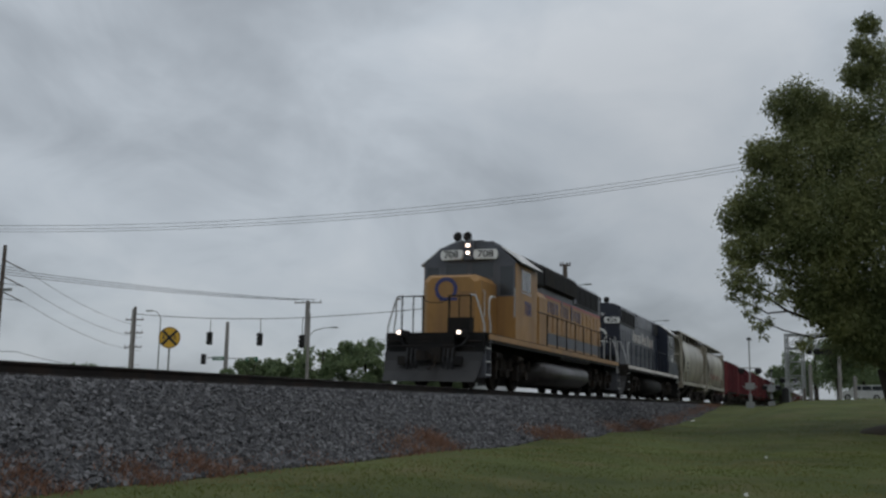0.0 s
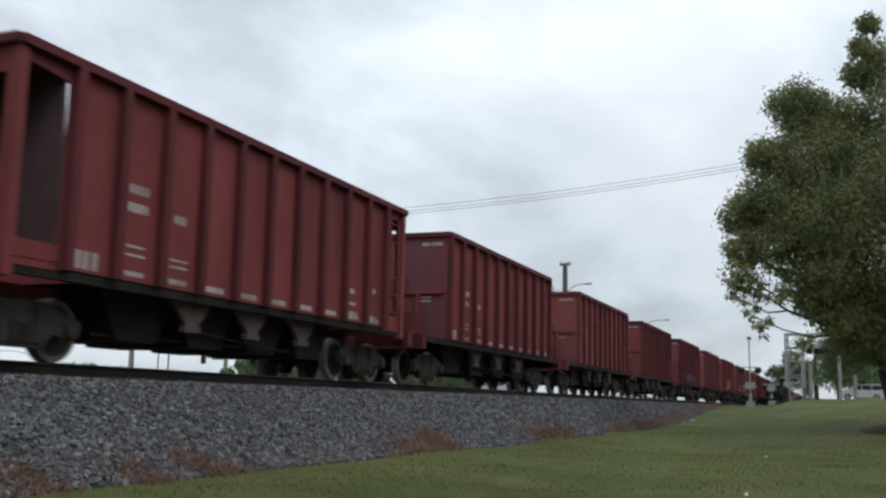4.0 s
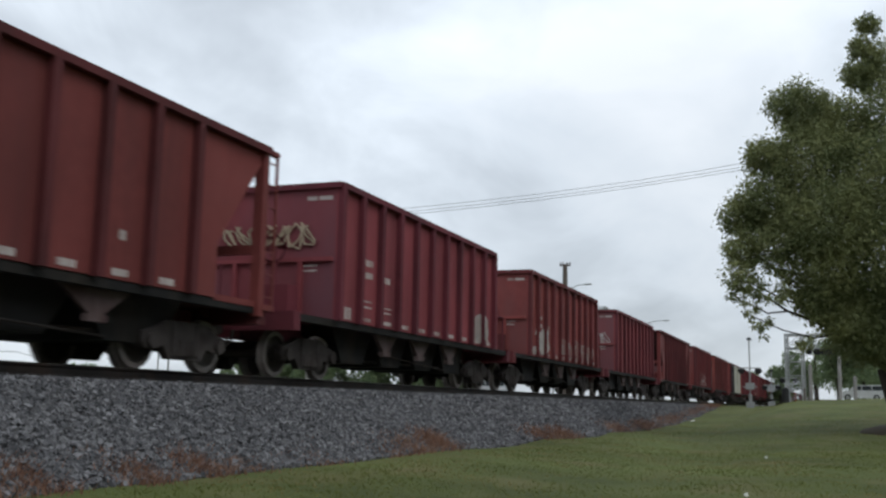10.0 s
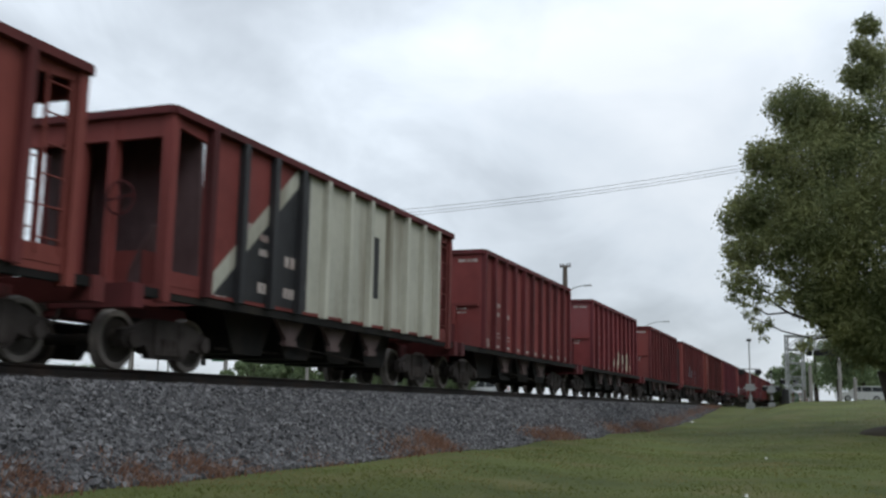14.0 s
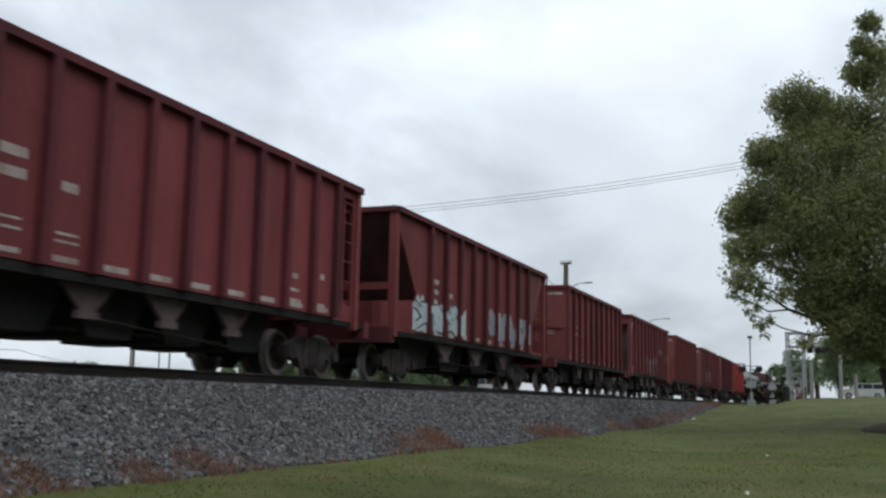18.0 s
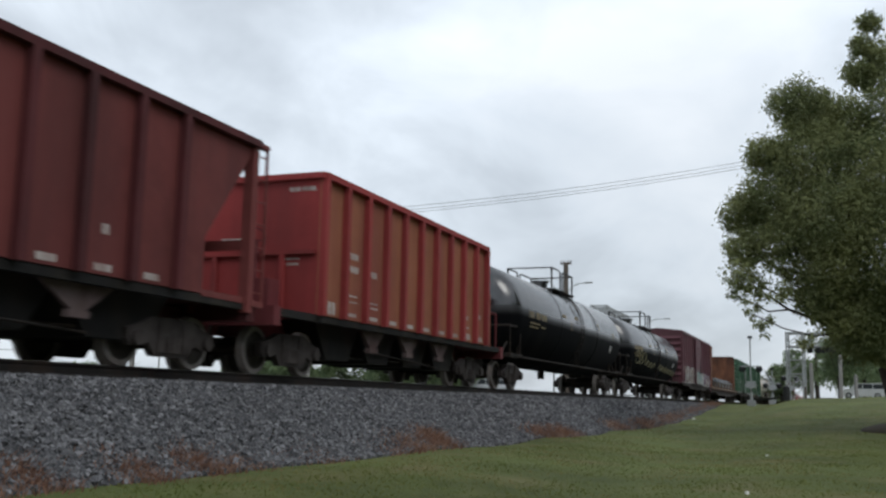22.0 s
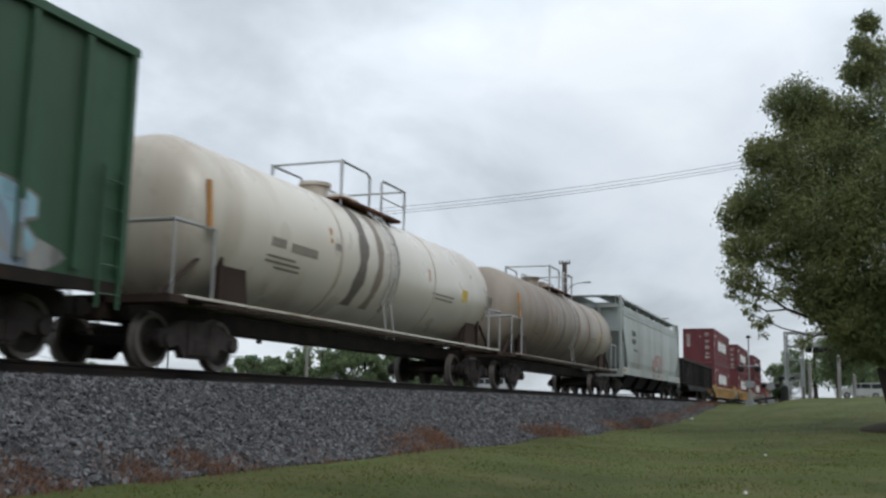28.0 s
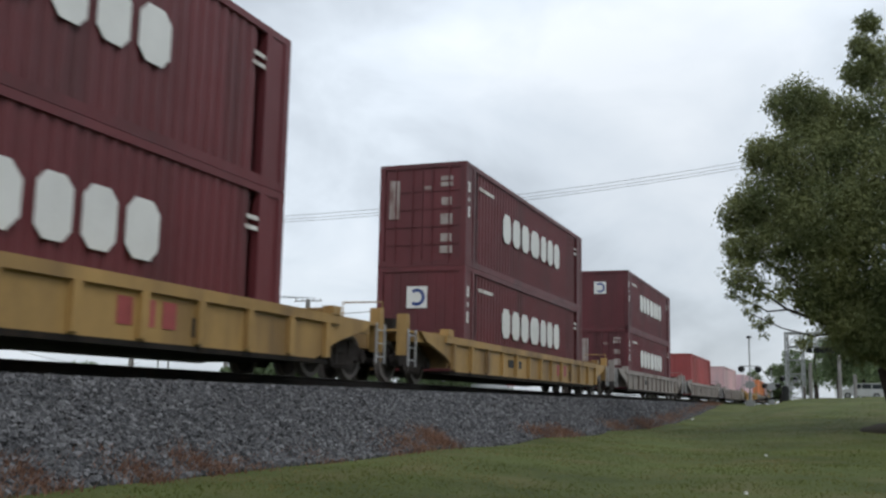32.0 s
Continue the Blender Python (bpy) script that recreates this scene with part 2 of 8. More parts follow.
def paint(r, g, b):
    """Spray paint of one colour."""
    key = (r, g, b)
    if key not in PAINTS:
        PAINTS[key] = material("spray_paint", key, 0.6, 0, 5.0, 0.15, tuple(c * 0.5 for c in key), 0.15, 3)
    return PAINTS[key]


# ---- mesh helpers ----
def bx(bm, x0, x1, y0, y1, z0, z1):
    v = [bm.verts.new(p) for p in ((x0, y0, z0), (x1, y0, z0), (x1, y1, z0), (x0, y1, z0), (x0, y0, z1), (x1, y0, z1), (x1, y1, z1), (x0, y1, z1))]
    for f in ((3, 2, 1, 0), (4, 5, 6, 7), (0, 1, 5, 4), (1, 2, 6, 5), (2, 3, 7, 6), (3, 0, 4, 7)):
        bm.faces.new([v[i] for i in f])


def rod(bm, a, b, r, n=8, r2=None):
    a, b = Vector(a), Vector(b)
    w = (b - a).normalized()
    u = w.orthogonal().normalized()
    v = w.cross(u)
    rings = []
    for p, rad in ((a, r), (b, r if r2 is None else r2)):
        rings.append([bm.verts.new(p + (u * math.cos(q) + v * math.sin(q)) * rad) for q in (2 * math.pi * i / n for i in range(n))])
    for i in range(n):
        bm.faces.new((rings[0][i], rings[0][(i + 1) % n], rings[1][(i + 1) % n], rings[1][i]))
    bm.faces.new(rings[0][::-1])
    bm.faces.new(rings[1])


def pipes(bm, pts, r, n=6):
    """One bent tube through pts."""
    P = [Vector(p) for p in pts]
    rings, u = [], None
    for i, p in enumerate(P):
        t = (P[min(i + 1, len(P) - 1)] - P[max(i - 1, 0)]).normalized()
        d = (P[1] - P[0]).normalized() if i == 0 else (P[i] - P[i - 1]).normalized()
        u = t.orthogonal().normalized() if u is None else (u - t * u.dot(t)).normalized()
        v = t.cross(u)
        grow = 1 / max(0.5, t.dot(d))
        rings.append([bm.verts.new(p + (u * math.cos(q) + v * math.sin(q)) * r * grow) for q in (2 * math.pi * k / n for k in range(n))])
    for a, b in zip(rings, rings[1:]):
        for k in range(n):
            bm.faces.new((a[k], a[(k + 1) % n], b[(k + 1) % n], b[k]))
    bm.faces.new(rings[0][::-1])
    bm.faces.new(rings[-1])


def loft(bm, rings, cap=True):
    vs = [[bm.verts.new(p) for p in ring] for ring in rings]
    n = len(vs[0])
    for a, b in zip(vs, vs[1:]):
        for i in range(n):
            bm.faces.new((a[i], a[(i + 1) % n], b[(i + 1) % n], b[i]))
    if cap:
        bm.faces.new(vs[0][::-1])
        bm.faces.new(vs[-1])


def slab_y(bm, pts, y0, y1):
    """A plate: outline in x, z, from y0 to y1."""
    loft(bm, [[(x, y0, z) for x, z in pts], [(x, y1, z) for x, z in pts]])


def slab_x(bm, pts, x0, x1):
    loft(bm, [[(x0, y, z) for y, z in pts], [(x1, y, z) for y, z in pts]])


MESHES = {}


def shared(key, mat, build, smooth=False):
    """The mesh named key, built on first use."""
    if key not in MESHES:
        bm = bmesh.new()
        build(bm)
        bmesh.ops.recalc_face_normals(bm, faces=bm.faces)
        me = bpy.data.meshes.new(str(key))
        bm.to_mesh(me)
        bm.free()
        me.materials.append(mat)
        if smooth:
            for p in me.polygons:
                p.use_smooth = True
        MESHES[key] = me
    return MESHES[key]


def part(name, mesh, parent, label="", at=(0, 0, 0), rz=0.0, colour=None):
    ob = new(name, mesh)
    ob.parent = parent
    ob.matrix_basis = pose(*at, 0, 0, rz)
    if label:
        ob["label"] = label
    if colour:
        ob.color = (*colour, 1)
    return ob


def thing(name, label, category, group="", at=(0, 0, 0), rz=0.0):
    ob = new(name)
    ob.empty_display_size = 0.3
    ob.matrix_basis = pose(*at, 0, 0, rz)
    return tagged(ob, label, category, group)


MOVING = []   # things of the train and their place along the track at the clip's start
SPEED = 21.6


def rolling(name, label, category, u, group="", z=0.0, y=0.0):
    ob = thing(name, label, category, group, (u, y, z))
    MOVING.append(ob)
    return ob


def lettering(text, size, mat, parent, at, side=-1, name="lettering", label="", stretch=1.0):
    """Text on a side of a car (side -1: faces the verge; 'front': faces along -x)."""
    cu = bpy.data.curves.new("text", "FONT")
    cu.body, cu.size, cu.extrude, cu.align_x, cu.align_y = text, size, 0.004, "CENTER", "CENTER"
    cu.offset = 0.012 * size
    tmp = bpy.data.objects.new("text", cu)
    me = bpy.data.meshes.new_from_object(tmp)
    bpy.data.objects.remove(tmp)
    me.transform(Matrix.Diagonal((stretch, 1, 1, 1)))
    me.materials.clear()
    me.materials.append(mat)
    ob = new(name, me)
    ob.parent = parent
    ob.matrix_basis = pose(*at, 90, 0, 0 if side == -1 else -90)
    if label:
        ob["label"] = label
    return ob
# ---- ground: one sheet from the verge to the horizon, with the track bank on it ----
def smooth(a, b, v):
    t = min(1.0, max(0.0, (v - a) / (b - a)))
    return t * t * (3 - 2 * t)


def verge(x):
    """Height of the verge beside the bank: low near the camera, up to the road crossing."""
    return -1.3 + 1.5 * smooth(22, 70, x) - 0.1 * smooth(-10, -60, x)


def foot(x):
    """Height of the grass at the foot of the bank, which stays low further along."""
    return -1.24 + 1.08 * smooth(35, 97, x) - 0.1 * smooth(-10, -60, x)


def ground_z(x, y):
    z = verge(x)
    if y < 0:
        b = smooth(-5.0, -9.0, y)
        z = foot(x) * (1 - b) + z * b
        z -= 0.12 * math.exp(-((y + 7.5) / 2.2) ** 2) * (1 - smooth(30, 70, x))
        z += 0.28 * smooth(-9.0, -16.0, y) * (1 - smooth(60, 100, x)) * smooth(15, 45, x)
        z += 0.45 * smooth(78, 112, x) * smooth(-5.0, -9.0, y)
        z += 0.05 * noise.noise(Vector((x * 0.35, y * 0.35, 0)))
    else:
        z = min(z, -0.9) if x < 80 else z
    return z


def bank_z(x, y):
    """Ballast: flat between the rails, then a one in two slope."""
    return -0.27 - max(0.0, abs(y) - 2.2) / 1.85


def sheet(name, xs, ys, height, mat, label, extra=None):
    verts = [(x, y, height(x, y)) for x in xs for y in ys]
    n = len(ys)
    faces = [(i * n + j, (i + 1) * n + j, (i + 1) * n + j + 1, i * n + j + 1) for i in range(len(xs) - 1) for j in range(n - 1)]
    me = bpy.data.meshes.new(name)
    me.from_pydata(verts, [], faces)
    me.materials.append(mat)
    for p in me.polygons:
        p.use_smooth = True
    return tagged(new(name, me), label, name.split("_")[0], kind="structure")


def steps(*spans):
    out = []
    for a, b, d in spans:
        out += list(np.arange(a, b, d))
    return [float(v) for v in out] + [float(spans[-1][1])]


M["grass"] = material("mown_grass", (0.067, 0.082, 0.023), 0.9, 0, 1.4, 0.42, (0.115, 0.105, 0.042), 0.32, 1, 0.8, 60, 0.2)
# bed darker than the loose stones: shade of the gaps put into its colour
M["ballast"] = material("gap_shaded_ballast", (0.03, 0.031, 0.033), 0.9, 0, 18.0, 0.5, (0.045, 0.045, 0.048), 0.4, 1, 1.0, 30, 0.3)
M["stone"] = material("ballast_stone", (0.165, 0.165, 0.172), 0.85, 0, 12.0, 0.3, None, 0, 1, 0.3, 60, 0.3)
M["asphalt"] = material("asphalt", (0.05, 0.05, 0.052), 0.85, 0, 6.0, 0.3, None, 0, 1, 0.4, 80, 0.3)

sheet("ground", steps((-900, -100, 100), (-100, -12, 8), (-12, 60, 0.8), (60, 160, 4), (160, 1500, 90)),
      steps((-700, -60, 80), (-60, -24, 6), (-24, -2, 0.6), (-2, 14, 4), (14, 100, 12), (100, 1200, 110)), ground_z, M["grass"],
      "flat mown green grass with worn sandy patches")
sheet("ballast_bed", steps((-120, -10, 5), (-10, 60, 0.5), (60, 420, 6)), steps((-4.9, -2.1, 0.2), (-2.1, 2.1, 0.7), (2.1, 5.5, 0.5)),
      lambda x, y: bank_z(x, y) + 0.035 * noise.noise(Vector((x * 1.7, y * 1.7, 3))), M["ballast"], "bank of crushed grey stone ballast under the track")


def rail_profile(y):
    return [(y + a, b) for a, b in ((-0.07, -0.18), (0.07, -0.18), (0.07, -0.165), (0.012, -0.14), (0.012, -0.05), (0.036, -0.035), (0.036, -0.004), (0.028, 0.0),
                                    (-0.028, 0.0), (-0.036, -0.004), (-0.036, -0.035), (-0.012, -0.05), (-0.012, -0.14), (-0.07, -0.165))]


track = thing("railway_track", "single railway track with rusty rails on concrete ties", "railway track")
tagged(track, kind="structure")
for y in (-0.755, 0.755):
    rail = part("rail", shared(("rail", y), M["rail"], lambda bm: slab_x(bm, rail_profile(y), -120, 420)), track, "rusty brown steel rail")
    part("rail_head", shared(("head", y), M["railtop"], lambda bm: bx(bm, -120, 420, y - 0.027, y + 0.027, 0.0005, 0.003)), rail, "bright worn running surface")
tie_mesh = shared("tie", M["tie"], lambda bm: slab_x(bm, [(-1.3, -0.36), (1.3, -0.36), (1.27, -0.185), (-1.27, -0.185)], -0.12, 0.12))
for i in range(150):
    part("tie", tie_mesh, track, at=(-6 + i * 0.61, 0, 0))


# ---- running gear shared by all cars ----
def ring_profile(r):
    return [(0.0, 0.06), (r * 0.28, 0.06), (r * 0.34, -0.005), (r * 0.72, 0.02), (r * 0.8, 0.065), (r * 0.99, 0.065), (r, 0.02), (r * 1.005, -0.03),
            (r * 1.06, -0.04), (r * 1.06, -0.07), (r * 0.8, -0.07), (0.0, -0.05)]


def wheel_mesh(r, mat="wheel"):
    def build(bm):
        n = 28
        prof = ring_profile(r)
        rings = []
        for q in range(n):
            a = 2 * math.pi * q / n
            rings.append([bm.verts.new((rr * math.cos(a), -off, rr * math.sin(a))) for rr, off in prof])
        for q in range(n):
            A, B = rings[q], rings[(q + 1) % n]
            for i in range(len(prof) - 1):
                bm.faces.new((A[i], A[i + 1], B[i + 1], B[i]))
        bmesh.ops.remove_doubles(bm, verts=bm.verts, dist=1e-5)
    fresh = ("wheel", r, mat) not in MESHES
    me = shared(("wheel", r, mat), M[mat], build)
    if fresh and mat == "wheel":
        me.materials.append(M["rim"])
        for p in me.polygons:
            if math.hypot(p.center.x, p.center.z) > r * 0.8:
                p.material_index = 1
    return me


def frame_outline(spread, r):
    """Side frame of a cast truck, in x, z."""
    s = spread
    return [(-s - 0.2, r + 0.13), (-s - 0.2, r - 0.02), (-s - 0.13, r - 0.12), (-s + 0.13, r - 0.12), (-s + 0.3, r - 0.06), (-0.42, r - 0.26), (0.42, r - 0.26),
            (s - 0.3, r - 0.06), (s - 0.13, r - 0.12), (s + 0.13, r - 0.12), (s + 0.2, r - 0.02), (s + 0.2, r + 0.13), (s - 0.1, r + 0.2), (0.45, r + 0.33), (-0.45, r + 0.33), (-s + 0.1, r + 0.2)]


def truck(parent, x, r=0.42, spread=0.88):
    """A two-axle truck: bolster with springs, side frames, wheels and axles."""
    def bolster(bm):
        bx(bm, -0.2, 0.2, -1.05, 1.05, r + 0.02, r + 0.28)
        bx(bm, -0.3, 0.3, -0.3, 0.3, r + 0.28, r + 0.4)
    t = part("truck", shared(("bolster", r), M["steel"], bolster), parent, "grimy cast steel bogie", (x, 0, 0))

    def side(bm):
        slab_y(bm, frame_outline(spread, r), -0.07, 0.07)
        for k in (-1, 1):
            rod(bm, (k * spread, -0.14, r), (k * spread, 0.05, r), 0.115, 12)
            bx(bm, k * 0.3 - 0.07, k * 0.3 + 0.07, -0.1, 0.1, r - 0.2, r + 0.3)
    def spring(bm):
        for sx in (-0.13, 0.0, 0.13):
            rod(bm, (sx, -0.02, r - 0.2), (sx, -0.02, r + 0.04), 0.06, 8)
    for y in (-1.0, 1.0):
        f = part("side_frame", shared(("frame", r, spread), M["truck"], side), t, at=(0, y, 0), rz=0 if y < 0 else 180)
        if y < 0:
            part("spring", shared(("spring", r), M["truck"], spring), t, at=(0, y - 0.05, 0))
    for k in (-1, 1):
        part("axle", shared(("axle", r), M["steel"], lambda bm: rod(bm, (0, -0.75, 0), (0, 0.75, 0), 0.085, 10)), t, at=(k * spread, 0, r))
        for y in (-0.755, 0.755):
            part("wheel", wheel_mesh(r), t, at=(k * spread, y, r), rz=0 if y < 0 else 180)
    return t


def coupler(parent, x, d):
    """Coupler shank and knuckle with a brake hose, pointing along d."""
    def build(bm):
        bx(bm, -0.5, 0.22, -0.075, 0.075, 0.78, 0.94)
        bx(bm, 0.16, 0.38, -0.15, 0.13, 0.73, 0.99)
        bx(bm, -0.4, -0.28, -0.25, 0.25, 0.7, 1.02)
        pipes(bm, [(0.0, 0.28, 0.85), (0.12, 0.3, 0.6), (0.3, 0.24, 0.48), (0.42, 0.2, 0.5)], 0.025)
    part("coupler", shared("coupler", M["steel"], build), parent, "knuckle coupler with hanging air hose", (x, 0, 0), 0 if d > 0 else 180)


def ladder(bm, x, y, z0, z1, wide=0.42, rungs=None, along="x"):
    n = rungs or max(3, int((z1 - z0) / 0.38))
    for i in range(n):
        z = z0 + (z1 - z0) * (i + 0.5) / n
        a, b = ((x - wide / 2, y, z), (x + wide / 2, y, z)) if along == "x" else ((x, y - wide / 2, z), (x, y + wide / 2, z))
        rod(bm, a, b, 0.013, 5)
    for s in (-1, 1):
        a = (x + s * wide / 2, y, z0) if along == "x" else (x, y + s * wide / 2, z0)
        bx(bm, a[0] - 0.02, a[0] + 0.02, a[1] - 0.02, a[1] + 0.02, z0, z1)


def marks(parent, name, rows, y, mat=None, label="", colour=None):
    """Unreadable stencilling as bars: (x, z, width, height) each, on the side at y."""
    m = mat or M["stencil"]
    for i, (x, z, w, h) in enumerate(rows):
        n = max(1, round(w / (0.8 * h))) if 0.1 < h < 0.3 and w / h < 8 and name in ("reporting_mark", "data_panel", "side_marking") else 1
        def bars(bm):
            c = w / n
            for q in range(n):
                a, b = -w / 2 + c * q, -w / 2 + c * (q + (0.74 if n > 1 else 1))
                bx(bm, a, b, y - 0.004, y + 0.01, -h / 2 * (1 if q % 3 else 0.94), h / 2)
        part(name, shared(("mark", w, h, y, m.name, n), m, bars), parent, label if i == 0 else "", (x, 0, z))


def block(bm, x0, x1, z0, z1, y):
    """A plain block with cut corners, standing on the side at y."""
    c = min(x1 - x0, z1 - z0) * 0.24
    slab_y(bm, [(x0, z0 + c), (x0 + c, z0), (x1 - c, z0), (x1, z0 + c), (x1, z1 - c), (x1 - c, z1), (x0 + c, z1), (x0, z1 - c)], y - 0.004, y + 0.01)


def brake_wheel(parent, at, mat, colour=None, r=0.27):
    """A spoked hand wheel facing along +x of its parent."""
    def build(bm):
        n, radii = 24, (0.02, 0.055, r - 0.035, r)
        ringv = [[bm.verts.new((0, q * math.cos(2 * math.pi * i / n), q * math.sin(2 * math.pi * i / n))) for i in range(n)] for q in radii]
        fs = []
        for k in range(3):
            for i in range(n):
                if k == 1 and i % 6:
                    continue
                j = (i + 1) % n
                fs.append(bm.faces.new((ringv[k][i], ringv[k][j], ringv[k + 1][j], ringv[k + 1][i])))
        bmesh.ops.solidify(bm, geom=fs, thickness=0.03)
    part("brake_wheel", shared(("brake_wheel", mat.name, r), mat, build), parent, "spoked hand brake wheel", at, colour=colour)


# ---- open hoppers ----
def hopper_stencils(car, half, n, y):
    w = 2 * half / n
    rows = [(-half + w * (i + 0.5), 1.235, w * 0.5, 0.09) for i in range(1, n) if i not in (1, 2)]
    marks(car, "stencil", rows, y)
    c = -half + w * 1.5
    marks(car, "reporting_mark", [(c, 2.42, 0.44, 0.13), (c, 2.16, 0.46, 0.13), (c + w, 2.16, 0.3, 0.13)], y, label="white car number stencils")
    marks(car, "data_panel", [(c - 0.02, 1.62, 0.4, 0.035), (c - 0.02, 1.5, 0.42, 0.035), (c - 0.02, 1.24, 0.4, 0.07), (c + w, 1.56, 0.4, 0.035), (c + w, 1.46, 0.42, 0.035), (c + w, 1.24, 0.44, 0.08),
                               (half - w * 1.55, 1.75, 0.2, 0.1), (half - w * 1.55, 1.5, 0.32, 0.06), (half - w * 1.5, 1.27, 0.42, 0.15), (half - w * 0.5, 1.85, 0.14, 0.12), (half - w * 0.5, 1.26, 0.3, 0.16), (-half + w * 0.5, 1.3, 0.5, 0.24)], y)


def hopper(u0, u1, style, group="open hopper cars", shade=(1, 1, 1), paintm="oxide", label=""):
    """style A: closed ends over end platforms; B: sloped open ends; C: framed open ends."""
    c, half = (u0 + u1) / 2, {"A": 4.88, "B": 6.2, "C": 5.85}[style]
    reach = {"A": 6.87, "B": 6.72, "C": 6.85}[style]
    text = {"A": "oxide red open hopper car with ribbed sides and closed ends", "B": "dark oxide red open hopper car with sloped open ends",
            "C": "oxide red ribbed hopper car with framed open ends"}[style]
    car = rolling("hopper_car", label or text, "freight car", c, group)
    m = M[paintm]
    key = (style, paintm)
    # oxide ribs and chord take the shade-darkened copy; orange cars have red ones
    rib_tone = {"oxide": M["oxide_dark"], "orange": M["red"]}.get(paintm, m)
    zt, zb, ys = 3.85, 1.14, 1.5
    inner = {"A": half, "B": half, "C": half - 0.98}[style]
    n = {"A": 10, "B": 12, "C": 10}[style]

    def side_outline():
        if style == "B":
            return [(-half, zt - 0.1), (half, zt - 0.1), (half - 1.35, 2.0), (half - 1.35, zb), (-half + 1.35, zb), (-half + 1.35, 2.0)]
        return [(-inner, zt - 0.1), (inner, zt - 0.1), (inner, zb), (-inner, zb)]
    for y in (-ys, ys):
        s = -1 if y < 0 else 1
        side = part("side", shared((key, "side", s), m, lambda bm: slab_y(bm, side_outline(), y - 0.03, y + 0.03)), car, colour=shade)
        ribs = range(0, n + 1) if style != "B" else range(2, n - 1)
        for i in ribs:
            x = -inner + 2 * inner * i / n
            edge = 0.05 if i in (0, n) else 0.0
            x = min(inner - 0.06, max(-inner + 0.06, x))
            def rib(bm):
                slab_y(bm, [(-0.07, zb - 0.02), (0.07, zb - 0.02), (0.07, zt - 0.1), (-0.07, zt - 0.1)], 0.0, 0.125)
            part("rib", shared((key, "rib"), rib_tone, rib), side, at=(x, y - 0.155 if s < 0 else y + 0.03, 0), colour=shade)
    top_end = half

    def chord(bm):
        for y in (-1, 1):
            bx(bm, -top_end, top_end, y * 1.56 - 0.09, y * 1.56 + 0.09, zt - 0.12, zt)
        for x in (-1, 1):
            bx(bm, x * top_end - 0.08, x * top_end + 0.08, -1.6, 1.6, zt - 0.12, zt - 0.002)
    part("top_chord", shared((key, "chord"), rib_tone, chord), car, colour=shade)

    for y in (-1.44, 1.44):
        part("side_sill", shared((key, "sill"), M["soot"], lambda bm: bx(bm, -reach + 0.55, reach - 0.55, -0.07, 0.07, 1.0, 1.135)), car, at=(0, y, 0))
    # centre and end sills use the shade-darkened oxide as well
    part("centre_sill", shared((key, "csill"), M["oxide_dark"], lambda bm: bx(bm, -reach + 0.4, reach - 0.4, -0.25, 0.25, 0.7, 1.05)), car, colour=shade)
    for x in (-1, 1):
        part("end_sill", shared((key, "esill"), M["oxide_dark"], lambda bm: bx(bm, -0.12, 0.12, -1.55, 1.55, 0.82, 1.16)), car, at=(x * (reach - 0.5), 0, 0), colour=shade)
    span = inner - 0.9 if style == "A" else inner - 1.4
    wb = span / 2
    for i in range(4):
        part("chute", shared((key, "bay"), M["soot"], lambda bm: slab_y(bm, [(-wb * 0.5, zb), (wb * 0.5, zb), (wb * 0.26, 0.36), (-wb * 0.26, 0.36)], -1.0, 1.0)), car, "dark steel discharge chute", (-span + wb * (i + 0.5), 0, 0))
    def gusset(bm):
        slab_y(bm, [(-wb * 0.3, zb - 0.12), (wb * 0.3, zb - 0.12), (0.14, 0.66), (-0.14, 0.66)], -0.04, 0.04)
        bx(bm, -0.2, 0.2, -0.06, 0.04, 0.56, 0.66)
    for i in range(1, 4):
        for y in (-1.3, 1.3):
            part("gusset", shared((key, "gus"), M["gusset"], gusset), car, "scuffed steel gusset plate", (-span + wb * i, y, 0), 0 if y < 0 else 180)
    def brake_rod(bm):
        rod(bm, (-span, -0.9, 0.42), (span * 0.9, -0.9, 0.5), 0.025, 6)
        rod(bm, (-span * 0.5, -1.1, 0.62), (span * 0.6, -1.1, 0.4), 0.02, 6)
    part("brake_rod", shared((key, "brod"), M["steel"], brake_rod), car)
    for d in (-1, 1):
        if style == "A":
            ew = part("end_wall", shared((key, "end"), M["red"] if paintm == "orange" else M["oxide_end"], lambda bm: bx(bm, -0.03, 0.03, -1.5, 1.5, 1.1, zt - 0.12)), car, at=(d * (half - 0.03), 0, 0), rz=0 if d > 0 else 180, colour=shade)
            part("cross_rib", shared((key, "xrib"), M["red"] if paintm == "orange" else m, lambda bm: bx(bm, 0.03, 0.1, -1.45, 1.45, 2.28, 2.36)), ew, colour=shade)
            for y in (-0.75, 0.75):
                part("end_post", shared((key, "epost"), M["red"] if paintm == "orange" else m, lambda bm: bx(bm, 0.03, 0.1, -0.05, 0.05, 1.12, 2.28)), ew, at=(0, y, 0), colour=shade)
            for y, z, w, h in ((0.95, 3.55, 0.22, 0.08), (1.25, 3.55, 0.3, 0.08), (-0.4, 2.62, 0.5, 0.035), (-0.4, 2.52, 0.4, 0.035), (0.95, 2.2, 0.32, 0.04), (0.95, 2.1, 0.28, 0.04)):
                part("end_marking", shared(("end_mark", y, z), M["stencil"], lambda bm: bx(bm, 0.031, 0.036, y - w / 2, y + w / 2, z - h / 2, z + h / 2)), ew)
